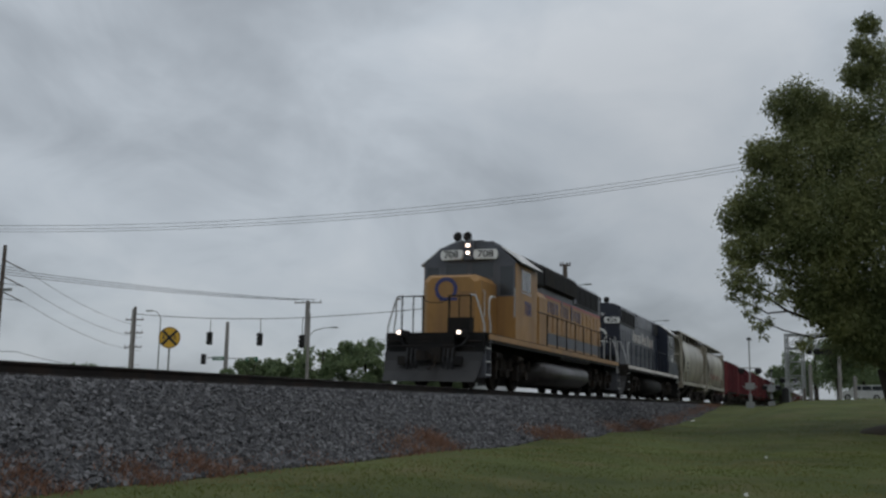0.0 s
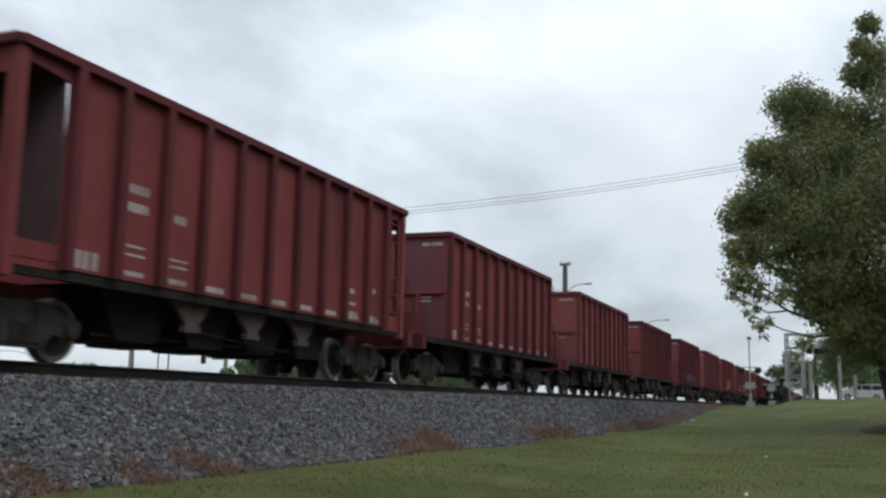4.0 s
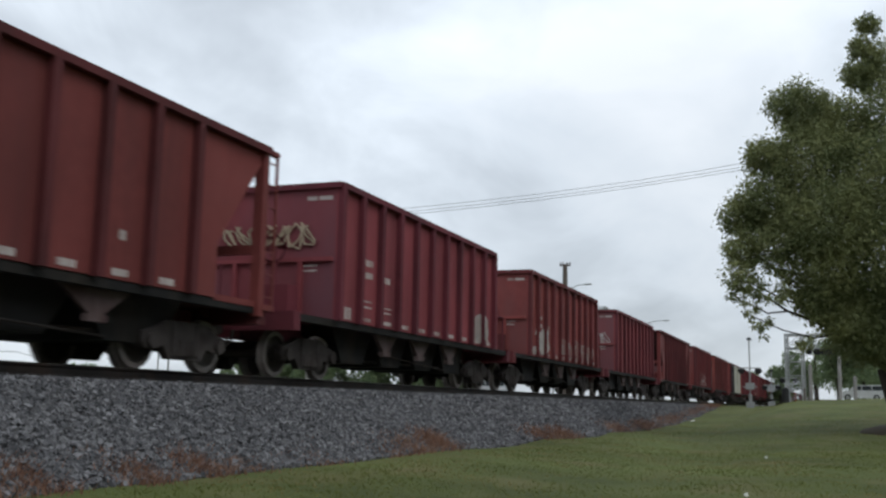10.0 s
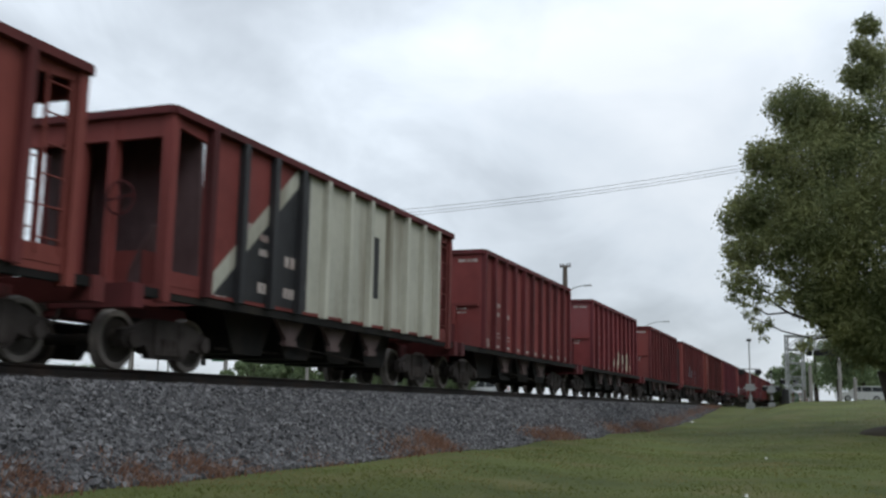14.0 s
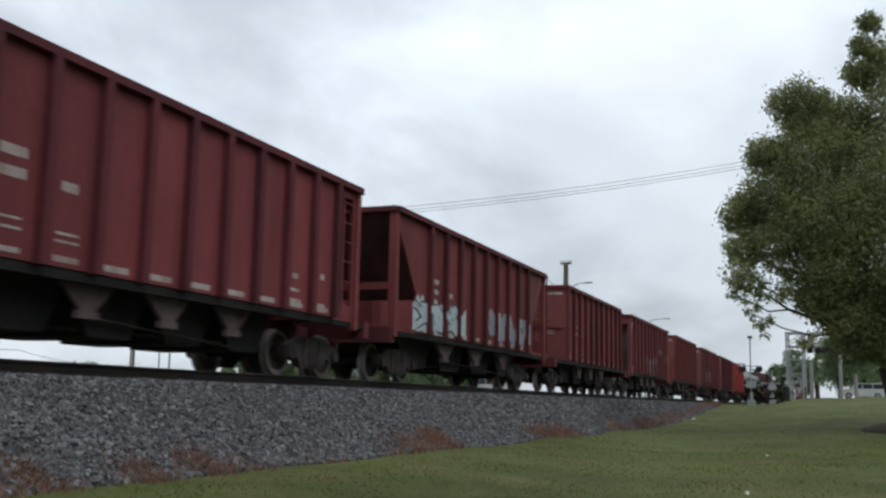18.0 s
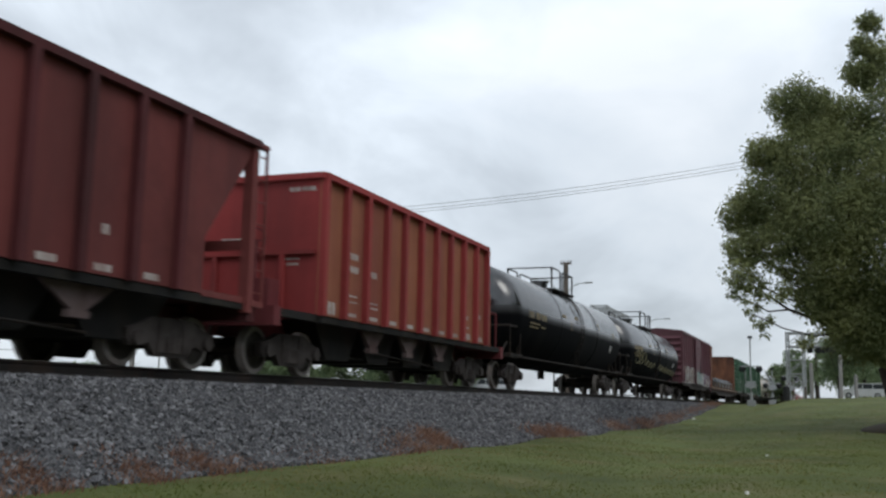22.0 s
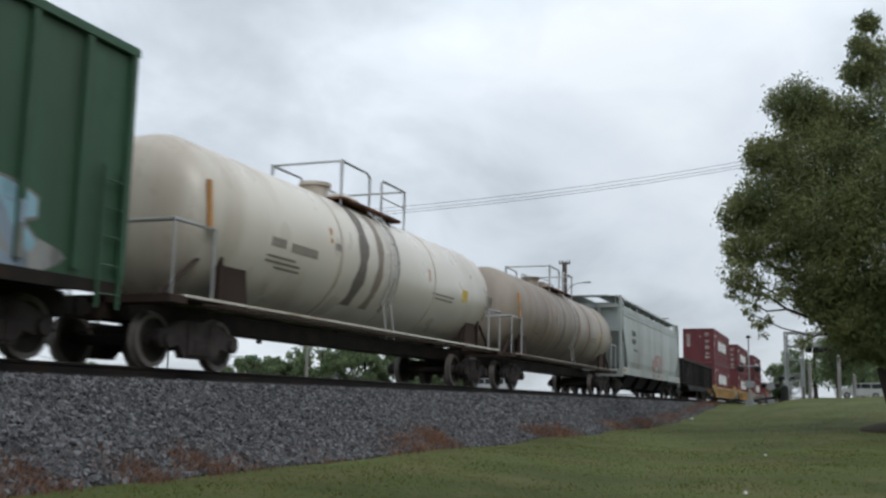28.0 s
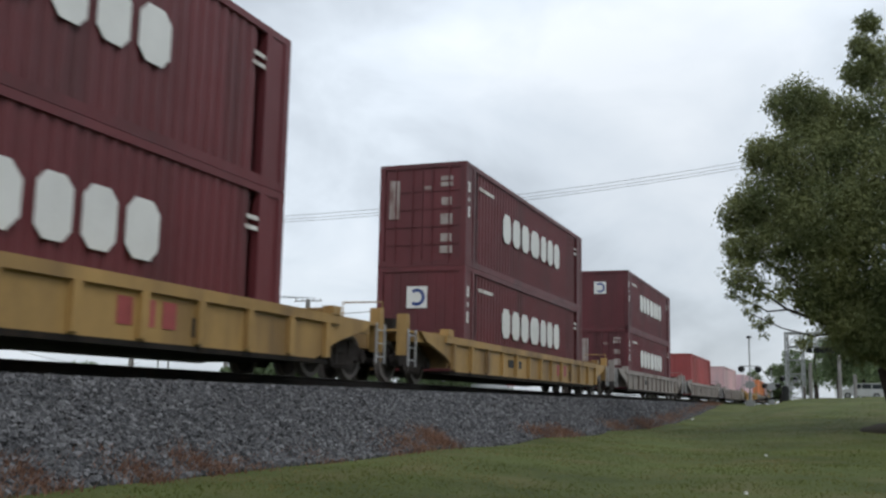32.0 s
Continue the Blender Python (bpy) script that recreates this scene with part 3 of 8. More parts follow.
            def plat(bm):
                bx(bm, 0, reach - half - 0.5, -1.45, 1.45, 1.05, 1.12)
                pipes(bm, [(0.05, -1.45, 2.1), (1.2, -1.45, 2.1), (1.2, -1.45, 1.1)], 0.022)
                pipes(bm, [(1.2, -1.45, 2.1), (1.2, -0.3, 2.1), (1.2, -0.3, 1.1)], 0.022)
                rod(bm, (1.2, -0.9, 1.1), (1.2, -0.9, 2.1), 0.022, 6)
                bx(bm, 0.35, 0.75, 0.3, 0.9, 1.1, 1.75)
                bx(bm, 0.55, 0.62, 0.47, 0.53, 1.7, 2.5)
            ep = part("end_platform", shared((key, "plat"), M["oxide_dark"], plat), car, "end platform with handrail and brake stand", (d * half, 0, 0), 0 if d > 0 else 180, colour=shade)
            if d < 0:
                brake_wheel(ep, (0.66, 0.5, 2.45), M["oxide_dark"], shade)
        else:
            open_in = half - (1.35 if style == "B" else 0.98)
            def end(bm):
                # sloping end sheet, or the upright bulkhead behind a framed end
                xl, zl = (open_in - 0.06, 1.9) if style == "B" else (open_in, 1.2)
                xu = half - 0.05 if style == "B" else open_in + 0.12
                loft(bm, [[(xu, -1.47, zt - 0.06), (xu, 1.47, zt - 0.06), (xl, 1.47, zl), (xl, -1.47, zl)],
                          [(xu - 0.07, -1.47, zt - 0.06), (xu - 0.07, 1.47, zt - 0.06), (xl - 0.08, 1.47, zl), (xl - 0.08, -1.47, zl)]])
                if style == "C":
                    slab_x(bm, [(-1.47, zt - 0.1), (1.47, zt - 0.1), (1.47, zt - 0.16), (-1.47, zt - 0.16)], open_in, half - 0.1)
                    for y in (-0.9, 0.75):
                        slab_y(bm, [(open_in, 1.2), (half - 0.25, 1.2), (half - 0.3, 1.5), (open_in + 0.25, 2.2), (open_in, 2.3)], y - 0.03, y + 0.03)
            part("slope_sheet", shared((key, "slope"), M["slope"] if style == "B" else M["dust"], end), car, at=(0, 0, 0), rz=0 if d > 0 else 180, colour=shade)
            def frame_(bm):
                for y in (-1.5, -0.5, 0.5, 1.5) if style == "B" else (-1.5, -0.1, 0.5, 1.5):
                    w = 0.09 if abs(y) > 1 else 0.06
                    bx(bm, half - 0.16, half, y - w, y + w, 0.95, zt - 0.12)
                if style == "C":
                    bx(bm, half - 0.1, half - 0.02, -1.5, 1.5, 3.4, zt - 0.12)
                    for y in (-1.53, 1.47):
                        slab_y(bm, [(open_in, 3.52), (half - 0.05, 3.6), (half - 0.05, zt - 0.13), (open_in, zt - 0.13)], y, y + 0.06)
                    for y in (-1.53, 1.47):
                        bx(bm, inner, half - 0.1, y, y + 0.06, 1.2, 1.42)
                else:
                    bx(bm, half - 0.12, half - 0.03, -1.5, 1.5, 2.0, 2.16)
                bx(bm, open_in, half - 0.05, -1.52, 1.52, 1.1, 1.2)
                bx(bm, half - 1.0, half - 0.5, 0.2, 0.8, 1.2, 1.8)
                if style == "B":
                    bx(bm, half - 0.05, half + 0.32, -1.6, -1.5, zt - 0.1, zt - 0.02)
                    bx(bm, half - 0.05, half + 0.32, -1.6, -1.5, 1.06, 1.16)
                    ladder(bm, half + 0.12, -1.55, 1.1, zt - 0.05, 0.4)
                else:
                    ladder(bm, half - 0.45, -1.53, 1.3, zt - 0.2)
            ef = part("end_frame", shared((key, "frame"), m, frame_), car, "open end frame with posts and ladder", rz=0 if d > 0 else 180, colour=shade)
            if d < 0:
                brake_wheel(ef, (half + 0.05, 0.75, 2.5), M["oxide_dark"], shade)
            if style == "C":
                # added dark plate that blocks the sky seen through the open end
                part("inner_partition", shared((key, "bulk", d), M["slope"], lambda bm: bx(bm, inner + 0.1, half - 0.17, 0.55 * d, 0.6 * d, 1.2, zt - 0.16)), car, rz=0 if d > 0 else 180, colour=shade)
        coupler(car, d * (reach - 0.42), d)
        truck(car, d * (reach - 1.9))
    if style == "A":
        part("ladder", shared((key, "lad"), m, lambda bm: ladder(bm, inner + 0.25, -1.5, 1.1, 2.6)), car, colour=shade)
    if style == "B":
        hopper_stencils_b(car)
    else:
        hopper_stencils(car, inner, n, -1.531)
    return car


def hopper_stencils_b(car):
    w = 12.4 / 12
    rows = [(-6.2 + w * (i + 0.5), 1.235, 0.34, 0.1) for i in (2, 3, 4, 5, 6, 7, 8, 9)]
    marks(car, "stencil", rows, -1.531)
    c = -6.2 + w * 2.5
    marks(car, "reporting_mark", [(c, 2.45, 0.42, 0.12), (c, 2.2, 0.42, 0.12), (c + w, 2.2, 0.26, 0.12)], -1.531, label="white car number stencils")
    marks(car, "data_panel", [(c, 1.65, 0.36, 0.035), (c, 1.52, 0.36, 0.035), (c + w, 1.6, 0.36, 0.035), (c + w, 1.5, 0.38, 0.035), (c + 6.2, 1.75, 0.14, 0.14)], -1.531)


# ---- locomotives ----
def loco_truck(parent, x, axles, r=0.508):
    sp = 2.05 if axles == 3 else 2.74
    xs = [-sp, 0, sp] if axles == 3 else [-sp / 2, sp / 2]
    end = xs[-1] + 0.45
    t = part("truck", shared(("lt", axles), M["steel"], lambda bm: bx(bm, -end + 0.5, end - 0.5, -0.6, 0.6, 0.75, 0.98)), parent, "grimy locomotive bogie", (x, 0, 0))
    def side(bm):
        top, low = 0.82, 0.5
        o = [(-end, 0.78), (-end, 0.6)]
        for q in xs:
            o += [(q - 0.38, 0.6), (q - 0.3, 0.4), (q + 0.3, 0.4), (q + 0.38, 0.6)]
        o += [(end, 0.6), (end, 0.78), (end - 0.4, 0.92), (-end + 0.4, 0.92)]
        slab_y(bm, o, -0.07, 0.07)
        for q in xs:
            rod(bm, (q, -0.2, 0.508), (q, 0.1, 0.508), 0.15, 12)
            for s in (-0.42, 0.42):
                rod(bm, (q + s, -0.1, 0.62), (q + s, -0.1, 0.98), 0.1, 8)
        for q in (xs[0] + 0.95, xs[-1] - 0.95):
            rod(bm, (q - 0.3, -0.2, 0.98), (q + 0.25, -0.2, 0.98), 0.11, 10)
            bx(bm, q - 0.06, q + 0.06, -0.2, 0.0, 0.3, 0.9)
    for y in (-1.05, 1.05):
        part("side_frame", shared(("lf", axles), M["steel"], side), t, at=(0, y, 0), rz=0 if y < 0 else 180)
    for q in xs:
        for y in (-0.755, 0.755):
            part("wheel", wheel_mesh(r, "steel"), t, at=(q, y, r), rz=0 if y < 0 else 180)


def handrail_posts(bm, xs, y, z0, z1):
    for x in xs:
        rod(bm, (x, y, z0), (x, y, z1), 0.02, 6)
    for a, b in zip(xs, xs[1:]):
        rod(bm, (a, y, z1), (b, y, z1), 0.018, 6)


def lamp(parent, name, at, r, strength=40, label="lit headlight"):
    h = part(name, shared(("lamp_rim", r), M["slate"], lambda bm: rod(bm, (0, 0, 0), (-0.1, 0, 0), r * 1.25, 16)), parent, label, at)
    part("lens", shared(("lens", r, strength), glow("lamp_glow", (1.0, 0.8, 0.68), strength), lambda bm: rod(bm, (-0.09, 0, 0), (-0.115, 0, 0), r, 16)), h)


def chamfer_box(bm, x0, x1, y, z0, z1, c, ends=(True, True)):
    """A hood-like box: cut top edges, and cut vertical edges at the chosen ends."""
    def ring(x, dy, dz):
        return [(x, -y + dy, z0), (x, y - dy, z0), (x, y - dy, z1 - c - dz), (x, y - c - dy, z1 - dz), (x, -y + c + dy, z1 - dz), (x, -y + dy, z1 - c - dz)]
    rings = []
    if ends[0]:
        rings.append(ring(x0, c, c * 0.5))
    rings += [ring(x0 + (c if ends[0] else 0), 0, 0), ring(x1 - (c if ends[1] else 0), 0, 0)]
    if ends[1]:
        rings.append(ring(x1, c, c * 0.5))
    loft(bm, rings)


def locomotive(u, half, hood, cab, nose, axles, main, number, label, cab_first, tank, trk, top):
    """Road switcher. Local x runs back along the train. hood, cab, nose: (x0, x1); top: x ranges of the air intake, brake blister and radiator."""
    eng = rolling("locomotive", label, "locomotive", u)
    k = number
    zf = 1.55
    upper = M["slate"] if cab_first else main
    dark = M["soot"]
    def one(name, key, mat, fn, lab="", at=(0, 0, 0), rz=0.0, parent=None, smooth=False):
        return part(name, shared((k, key), mat, fn, smooth), parent or eng, lab, at, rz)
    one("deck", "deck", dark, lambda bm: bx(bm, -half + 1.0, half - 0.95, -1.52, 1.52, zf - 0.05, zf))
    one("centre_sill", "csill", dark, lambda bm: bx(bm, -half + 0.6, half - 0.6, -0.7, 0.7, 0.85, 1.48))
    for y in (-1, 1):
        one("side_sill", ("ssill", y), dark, lambda bm: bx(bm, -half + 1.2, half - 1.15, y * 1.47 - 0.04, y * 1.47 + 0.04, 1.28, zf - 0.05))
        one("sill_stripe", ("stripe", y), M["yellow"] if cab_first else M["white"], lambda bm: bx(bm, -half + 1.25, half - 1.2, y * 1.516 - 0.006, y * 1.516 + 0.006, zf - 0.17, zf - 0.02))
    h0, h1 = hood
    if cab_first:
        one("hood_base", "hb", main, lambda bm: bx(bm, h0, h1, -0.925, 0.925, zf, 1.76))
        one("lower_band", "lb", M["slate"], lambda bm: bx(bm, h0, h1, -0.932, 0.932, 1.76, 2.16))
        one("hood", "hood", main, lambda bm: bx(bm, h0, h1, -0.925, 0.925, 2.16, 3.42))
        one("red_stripe", "red", M["redline"], lambda bm: bx(bm, h0, h1, -0.93, 0.93, 3.42, 3.5))
    else:
        one("hood", "hood", main, lambda bm: bx(bm, h0, h1, -0.925, 0.925, zf, 3.5))
    one("hood_roof", "roof", upper, lambda bm: slab_x(bm, [(-0.925, 3.5), (0.925, 3.5), (0.925, 4.28), (0.72, 4.46), (0.3, 4.51), (-0.3, 4.51), (-0.72, 4.46), (-0.925, 4.28)], h0, h1))
    nd = int((h1 - h0) / 0.66)
    def door(bm):
        bx(bm, -0.29, 0.29, -0.012, 0.012, 0, 1.12)
        bx(bm, -0.22, -0.17, -0.035, 0, 0.5, 0.62)
        for z in (0.15, 0.95):
            bx(bm, 0.24, 0.28, -0.025, 0, z, z + 0.1)
    for i in range(nd):
        x = h0 + (i + 0.5) * (h1 - h0) / nd
        one("hood_door", "door", main, door, at=(x, -0.935, 2.2))
    (a0, a1), (b0, b1), (r0, r1) = top
    def flared(x0, x1, w, low=3.7):
        return lambda bm: slab_x(bm, [(-0.9, low - 0.08), (-w, low), (-w, 4.36), (-w + 0.1, 4.47), (-w + 0.32, 4.55), (w - 0.32, 4.55), (w - 0.1, 4.47), (w, 4.36), (w, low), (0.9, low - 0.08)], x0, x1)
    wi, wb, wr = (1.1, 1.14, 0.97) if cab_first else (0.97, 0.94, 0.96)
    one("intake_housing", "in", dark if cab_first else upper, flared(a0, a1, wi))
    one("brake_blister", "dyn", dark if cab_first else upper, flared(b0, b1, wb, 3.78))
    one("radiator_housing", "flare", upper, flared(r0, r1, wr, 3.6))
    for y in (-1, 1):
        one("air_grille", ("dg", y), M["grille"], lambda bm: bx(bm, a0 + 0.08, a1 - 0.06, y * wi - 0.012, y * wi + 0.012, 3.74, 4.34), "black air intake grille")
        one("radiator_grille", ("rg", y), M["grille"], lambda bm: bx(bm, r0 + 0.4 if cab_first else r0 + 0.06, r1 - 0.06, y * wr - 0.012, y * wr + 0.012, 3.63, 4.36 if cab_first else 4.26), "black radiator grille")
        for q in range(4):
            xq = r0 + 0.5 + (q + 0.5) * (r1 - r0 - 0.6) / 4
            one("grille_bar", ("gb", y), M["soot"], lambda bm: bx(bm, -0.02, 0.02, y * wr - 0.02, y * wr + 0.02, 3.63, 4.28), at=(xq, 0, 0))
    for i in range(3):
        x = r0 + 0.75 + i * (r1 - r0 - 1.5) / 2
        one("roof_fan", "fan", upper, lambda bm: [rod(bm, (0, 0, 4.48), (0, 0, 4.63), 0.5, 20), rod(bm, (0, 0, 4.62), (0, 0, 4.67), 0.4, 18, 0.25)], at=(x, 0, 0))
    for i in range(2):
        one("brake_fan", "bfan", upper, lambda bm: [rod(bm, (0, 0, 4.5), (0, 0, 4.61), 0.52, 20), rod(bm, (0, 0, 4.6), (0, 0, 4.65), 0.4, 18, 0.25)], at=((b0 + b1) / 2 - 0.8 + i * 1.4, 0, 0))
    one("exhaust_stack", "exh", dark, lambda bm: bx(bm, -0.35, 0.35, -0.2, 0.2, 4.45, 4.68), at=((b0 + b1) / 2 + (2.0 if cab_first else -2.0), 0, 0))
    # cab
    c0, c1 = cab
    xf = c0 if cab_first else c1
    d = -1 if cab_first else 1
    one("cab", "cab", main, lambda bm: bx(bm, c0, c1, -1.52, 1.52, zf, 3.88))
    if cab_first:
        one("front_panel", "fmask", M["slate"], lambda bm: bx(bm, c0 - 0.012, c0, -1.5, 1.5, 2.86, 3.9), "slate grey panel round the windscreens")
    def cabtop(bm):
        slab_x(bm, [(-1.53, 3.88), (1.53, 3.88), (1.51, 3.92), (0.98, 4.42), (0.42, 4.64), (-0.42, 4.64), (-0.98, 4.42), (-1.51, 3.92)], c0, c1)
    one("cab_roof", "ctop", upper, cabtop)
    for s in (-1, 1):
        def awning(bm):
            loft(bm, [[(x, s * 1.0, 4.46), (x, s * 1.68, 3.93), (x, s * 1.69, 3.89), (x, s * 1.0, 4.42)] for x in (c0 + 0.1, c1 + 0.05)])
            for x in np.linspace(c0 + 0.3, c1 - 0.2, 6):
                bx(bm, x - 0.015, x + 0.015, s * 1.34 - 0.03, s * 1.34 + 0.03, 4.15, 4.2)
        one("awning", ("awn", s), M["awning"], awning, "bare metal awning over the cab windows")
        w0 = c0 + (0.65 if cab_first else 0.5)
        for q in range(2):
            one("cab_window", ("cw", s, q), M["glass"], lambda bm: bx(bm, w0 + q * 0.5, w0 + q * 0.5 + 0.46, s * 1.525 - 0.01, s * 1.525 + 0.01, 3.1, 3.74), "dark sliding window")
        one("window_frame", ("wf", s), M["silver"], lambda bm: [bx(bm, w0 - 0.05, w0 + 1.02, s * 1.53 - 0.008, s * 1.53 + 0.008, 3.02, 3.07), bx(bm, w0 - 0.05, w0 - 0.01, s * 1.53 - 0.008, s * 1.53 + 0.008, 3.02, 3.78)])
        one("windscreen", ("ws", s), M["glass"], lambda bm: bx(bm, xf - 0.02, xf + 0.02, min(s * 1.02, s * 1.42), max(s * 1.02, s * 1.42), 2.9, 3.8), "dark corner windscreen")
        one("centre_windscreen", ("ws2", s), M["glass"], lambda bm: bx(bm, xf - 0.02, xf + 0.02, min(s * 0.08, s * 0.78), max(s * 0.08, s * 0.78), 3.46, 3.9), "dark windscreen pane")
        one("cab_grab_rail", ("grab", s), M["silver"], lambda bm: pipes(bm, [(xf + d * 0.06, s * 1.5, 2.2), (xf + d * 0.06, s * 1.5, 3.1)], 0.02))
    if not cab_first:
        one("battery_box", "batt", main, lambda bm: bx(bm, c0 + 0.1, half - 1.55, -1.55, 1.55, zf, 2.25), "dark blue equipment box beside the cab")
    n0, n1 = nose
    one("nose", "nose", main, lambda bm: chamfer_box(bm, n0, n1, 0.9, zf, 3.36, 0.16, (cab_first, not cab_first)))
    if cab_first:
        one("nose_door", "ndoor", main, lambda bm: [bx(bm, n0 - 0.022, n0 - 0.002, -0.78, -0.3, 1.62, 2.85), bx(bm, n0 - 0.05, n0 - 0.02, -0.74, -0.7, 2.1, 2.24)], "yellow nose door with a small latch")
        for y in (-1, 1):
            one("nose_grab_bar", ("ngrab", y), M["silver"], lambda bm: pipes(bm, [(n0 + 0.3, y * 0.92, 2.1), (n0 + 0.3, y * 0.97, 2.14), (n0 + 0.3, y * 0.97, 2.85), (n0 + 0.3, y * 0.92, 2.9)], 0.014), "pale grab bar on the nose")
        one("cab_air_conditioner", "aircon", M["slate"], lambda bm: chamfer_box(bm, c0 + 0.9, c1 - 0.5, 0.5, 4.6, 4.76, 0.05, (True, True)), "low grey cooling unit on the cab roof")
    # numbers, emblems and worn wording
    if cab_first:
        lettering(number, 0.62, M["numblue"], eng, (c0 + 1.3, -1.527, 2.55), -1, "cab_number", "dark blue road number", 0.85)
    else:
        lettering(number, 0.6, M["letter"], eng, ((c0 + c1) / 2 + 0.2, -1.527, 2.45), -1, "cab_number", "white road number", 0.9)
    t0_, t1_ = (-1.5, 4.3) if cab_first else (-4.0, 2.25)
    widths = (0.3, 0.12, 0.3, 0.22, 0.12, 0.3, 0.3, -0.2, 0.32, 0.28, 0.25, 0.18, -0.2, 0.34, 0.3, 0.28, 0.25, 0.18)
    tot = sum(abs(w) + 0.06 for w in widths)
    rows, x = [], t0_
    for w in widths:
        sc = (t1_ - t0_) / tot
        if w > 0:
            tall = 0.6 if w in (0.32, 0.34) or x == t0_ else 0.44
            rows.append((x + w * sc / 2, 2.88 + tall / 2, w * sc * 0.58, tall))
        x += (abs(w) + 0.06) * sc
    for row in rows:
        part("wording_bar", shared(("word", number, row[2], row[3]), M["wordblue"] if cab_first else M["white"], lambda bm: block(bm, -row[2] / 2, row[2] / 2, -row[3] / 2, row[3] / 2, -0.965)), eng, "plain lettering bar", (row[0], 0, row[1]))
    xe = n0 - 0.006 if cab_first else h0 - 0.006
    def ring(bm):
        n = 20
        loft(bm, [[(xx, r * math.cos(c), r * math.sin(c)) for xx, r in ((-0.006, 0.36), (0.004, 0.36), (0.004, 0.25), (-0.006, 0.25))] for c in (math.radians(-70 + i * 290 / n) for i in range(n + 1))])
        bx(bm, -0.006, 0.004, -0.36, 0.2, -0.34, -0.25)
    one("front_emblem", "emb", M["numblue"] if cab_first else M["letter"], ring, "plain open ring emblem", (xe, 0.14 if cab_first else 0.05, 2.92 if cab_first else 3.0))
    # number boards and lamps
    xb = xf - 0.09 if cab_first else h0 - 0.07
    zb = 4.18 if cab_first else 3.74
    def board(bm):
        slab_x(bm, [(-0.38, -0.08), (-0.33, -0.15), (0.33, -0.15), (0.38, -0.08), (0.38, 0.08), (0.33, 0.15), (-0.33, 0.15), (-0.38, 0.08)], -0.05, 0.08)
    for s in (-1, 1):
        nbd = one("number_board", "nb", M["letter"], board, "white number board", (xb, s * 0.56, zb), -s * 8)
        lettering(number, 0.3, M["blackp"], nbd, (-0.056, 0, 0), "front", "number", stretch=1.15)
    if cab_first:
        one("headlight_housing", "hh", M["slate"], lambda bm: bx(bm, xf - 0.12, xf + 0.02, -0.15, 0.15, 4.02, 4.62))
        lamp(eng, "headlight", (xf - 0.08, 0, 4.46), 0.055, 6)
        lamp(eng, "headlight", (xf - 0.08, 0, 4.22), 0.055, 6)
        for y in (-0.9, 0.9):
            one("lamp_bracket", "lb2", dark, lambda bm: bx(bm, -half + 0.55, -half + 1.05, -0.1, 0.1, 1.4, 1.6), at=(0, y, 0))
            lamp(eng, "ditch_light", (-half + 0.56, y, 1.52), 0.05, 6, "lit ditch light")
        one("equipment_bulge", "bulge", main, lambda bm: chamfer_box(bm, -3.55, -2.0, 1.32, 1.6, 3.42, 0.22, (True, True)), "yellow equipment cabinet behind the cab")
    else:
        one("headlight_housing", "hh", main, lambda bm: bx(bm, h0 - 0.1, h0, -0.22, 0.22, 3.92, 4.14))
        for y in (-0.1, 0.1):
            one("headlight", "hl2", M["silver"], lambda bm: rod(bm, (0, 0, 0), (-0.05, 0, 0), 0.08, 12), "unlit headlight", (h0 - 0.1, y, 4.03))
    def horn(bm):
        rod(bm, (0.3, 0, 0.02), (-0.1, 0, 0.12), 0.03, 8)
        rod(bm, (-0.1, 0, 0.12), (-0.3, 0, 0.14), 0.04, 12, 0.15)
        bx(bm, 0.2, 0.28, -0.03, 0.03, -0.15, 0.05)
    for y in (0.12, 0.45) if cab_first else (-0.25, 0.15):
        one("horn", "horn", dark, horn, "black air horn trumpet", ((c0 + 0.4 if cab_first else h0 + 0.45), y, 4.66 if cab_first else 4.62))
    # ends: plow, steps, couplers, handrails
    for e in (-1, 1):
        xe = e * (half - 1.0)
        rz = 0 if e > 0 else 180
        one("end_plate", "endp", dark, lambda bm: bx(bm, 0, 0.06, -1.5, 1.5, 0.95, zf), at=(xe, 0, 0), rz=rz)
        one("anticlimber", "anti", dark, lambda bm: [bx(bm, 0.06, 0.42, -0.75, 0.75, z, z + 0.06) for z in (1.26, 1.36, 1.46)], "ribbed anticlimber", (xe, 0, 0), rz)
        def plow(bm):
            rows_ = [(0.16, 1.0, 1.5), (0.2, 0.75, 1.46), (0.34, 0.45, 1.42), (0.56, 0.16, 1.38)]
            ys = (-1.0, -0.55, -0.2, 0.2, 0.55, 1.0)
            front_ = [[(x + 0.16 * (1 - abs(q)), q * w, z) for q in ys] for x, z, w in rows_]
            back_ = [[(x - 0.05, y, z) for x, y, z in r] for r in front_]
            fv = [[bm.verts.new(p_) for p_ in r] for r in front_]
            bv = [[bm.verts.new(p_) for p_ in r] for r in back_]
            for A, inv_ in ((fv, False), (bv, True)):
                for r in range(3):
                    for c in range(5):
                        f = (A[r][c], A[r][c + 1], A[r + 1][c + 1], A[r + 1][c])
                        bm.faces.new(f[::-1] if inv_ else f)
            for c in range(5):
                bm.faces.new((fv[0][c], fv[0][c + 1], bv[0][c + 1], bv[0][c]))
                bm.faces.new((fv[3][c], fv[3][c + 1], bv[3][c + 1], bv[3][c]))
        one("plow", "plow", M["plow"], plow, "scuffed dark snow plow", (xe, 0, 0), rz)
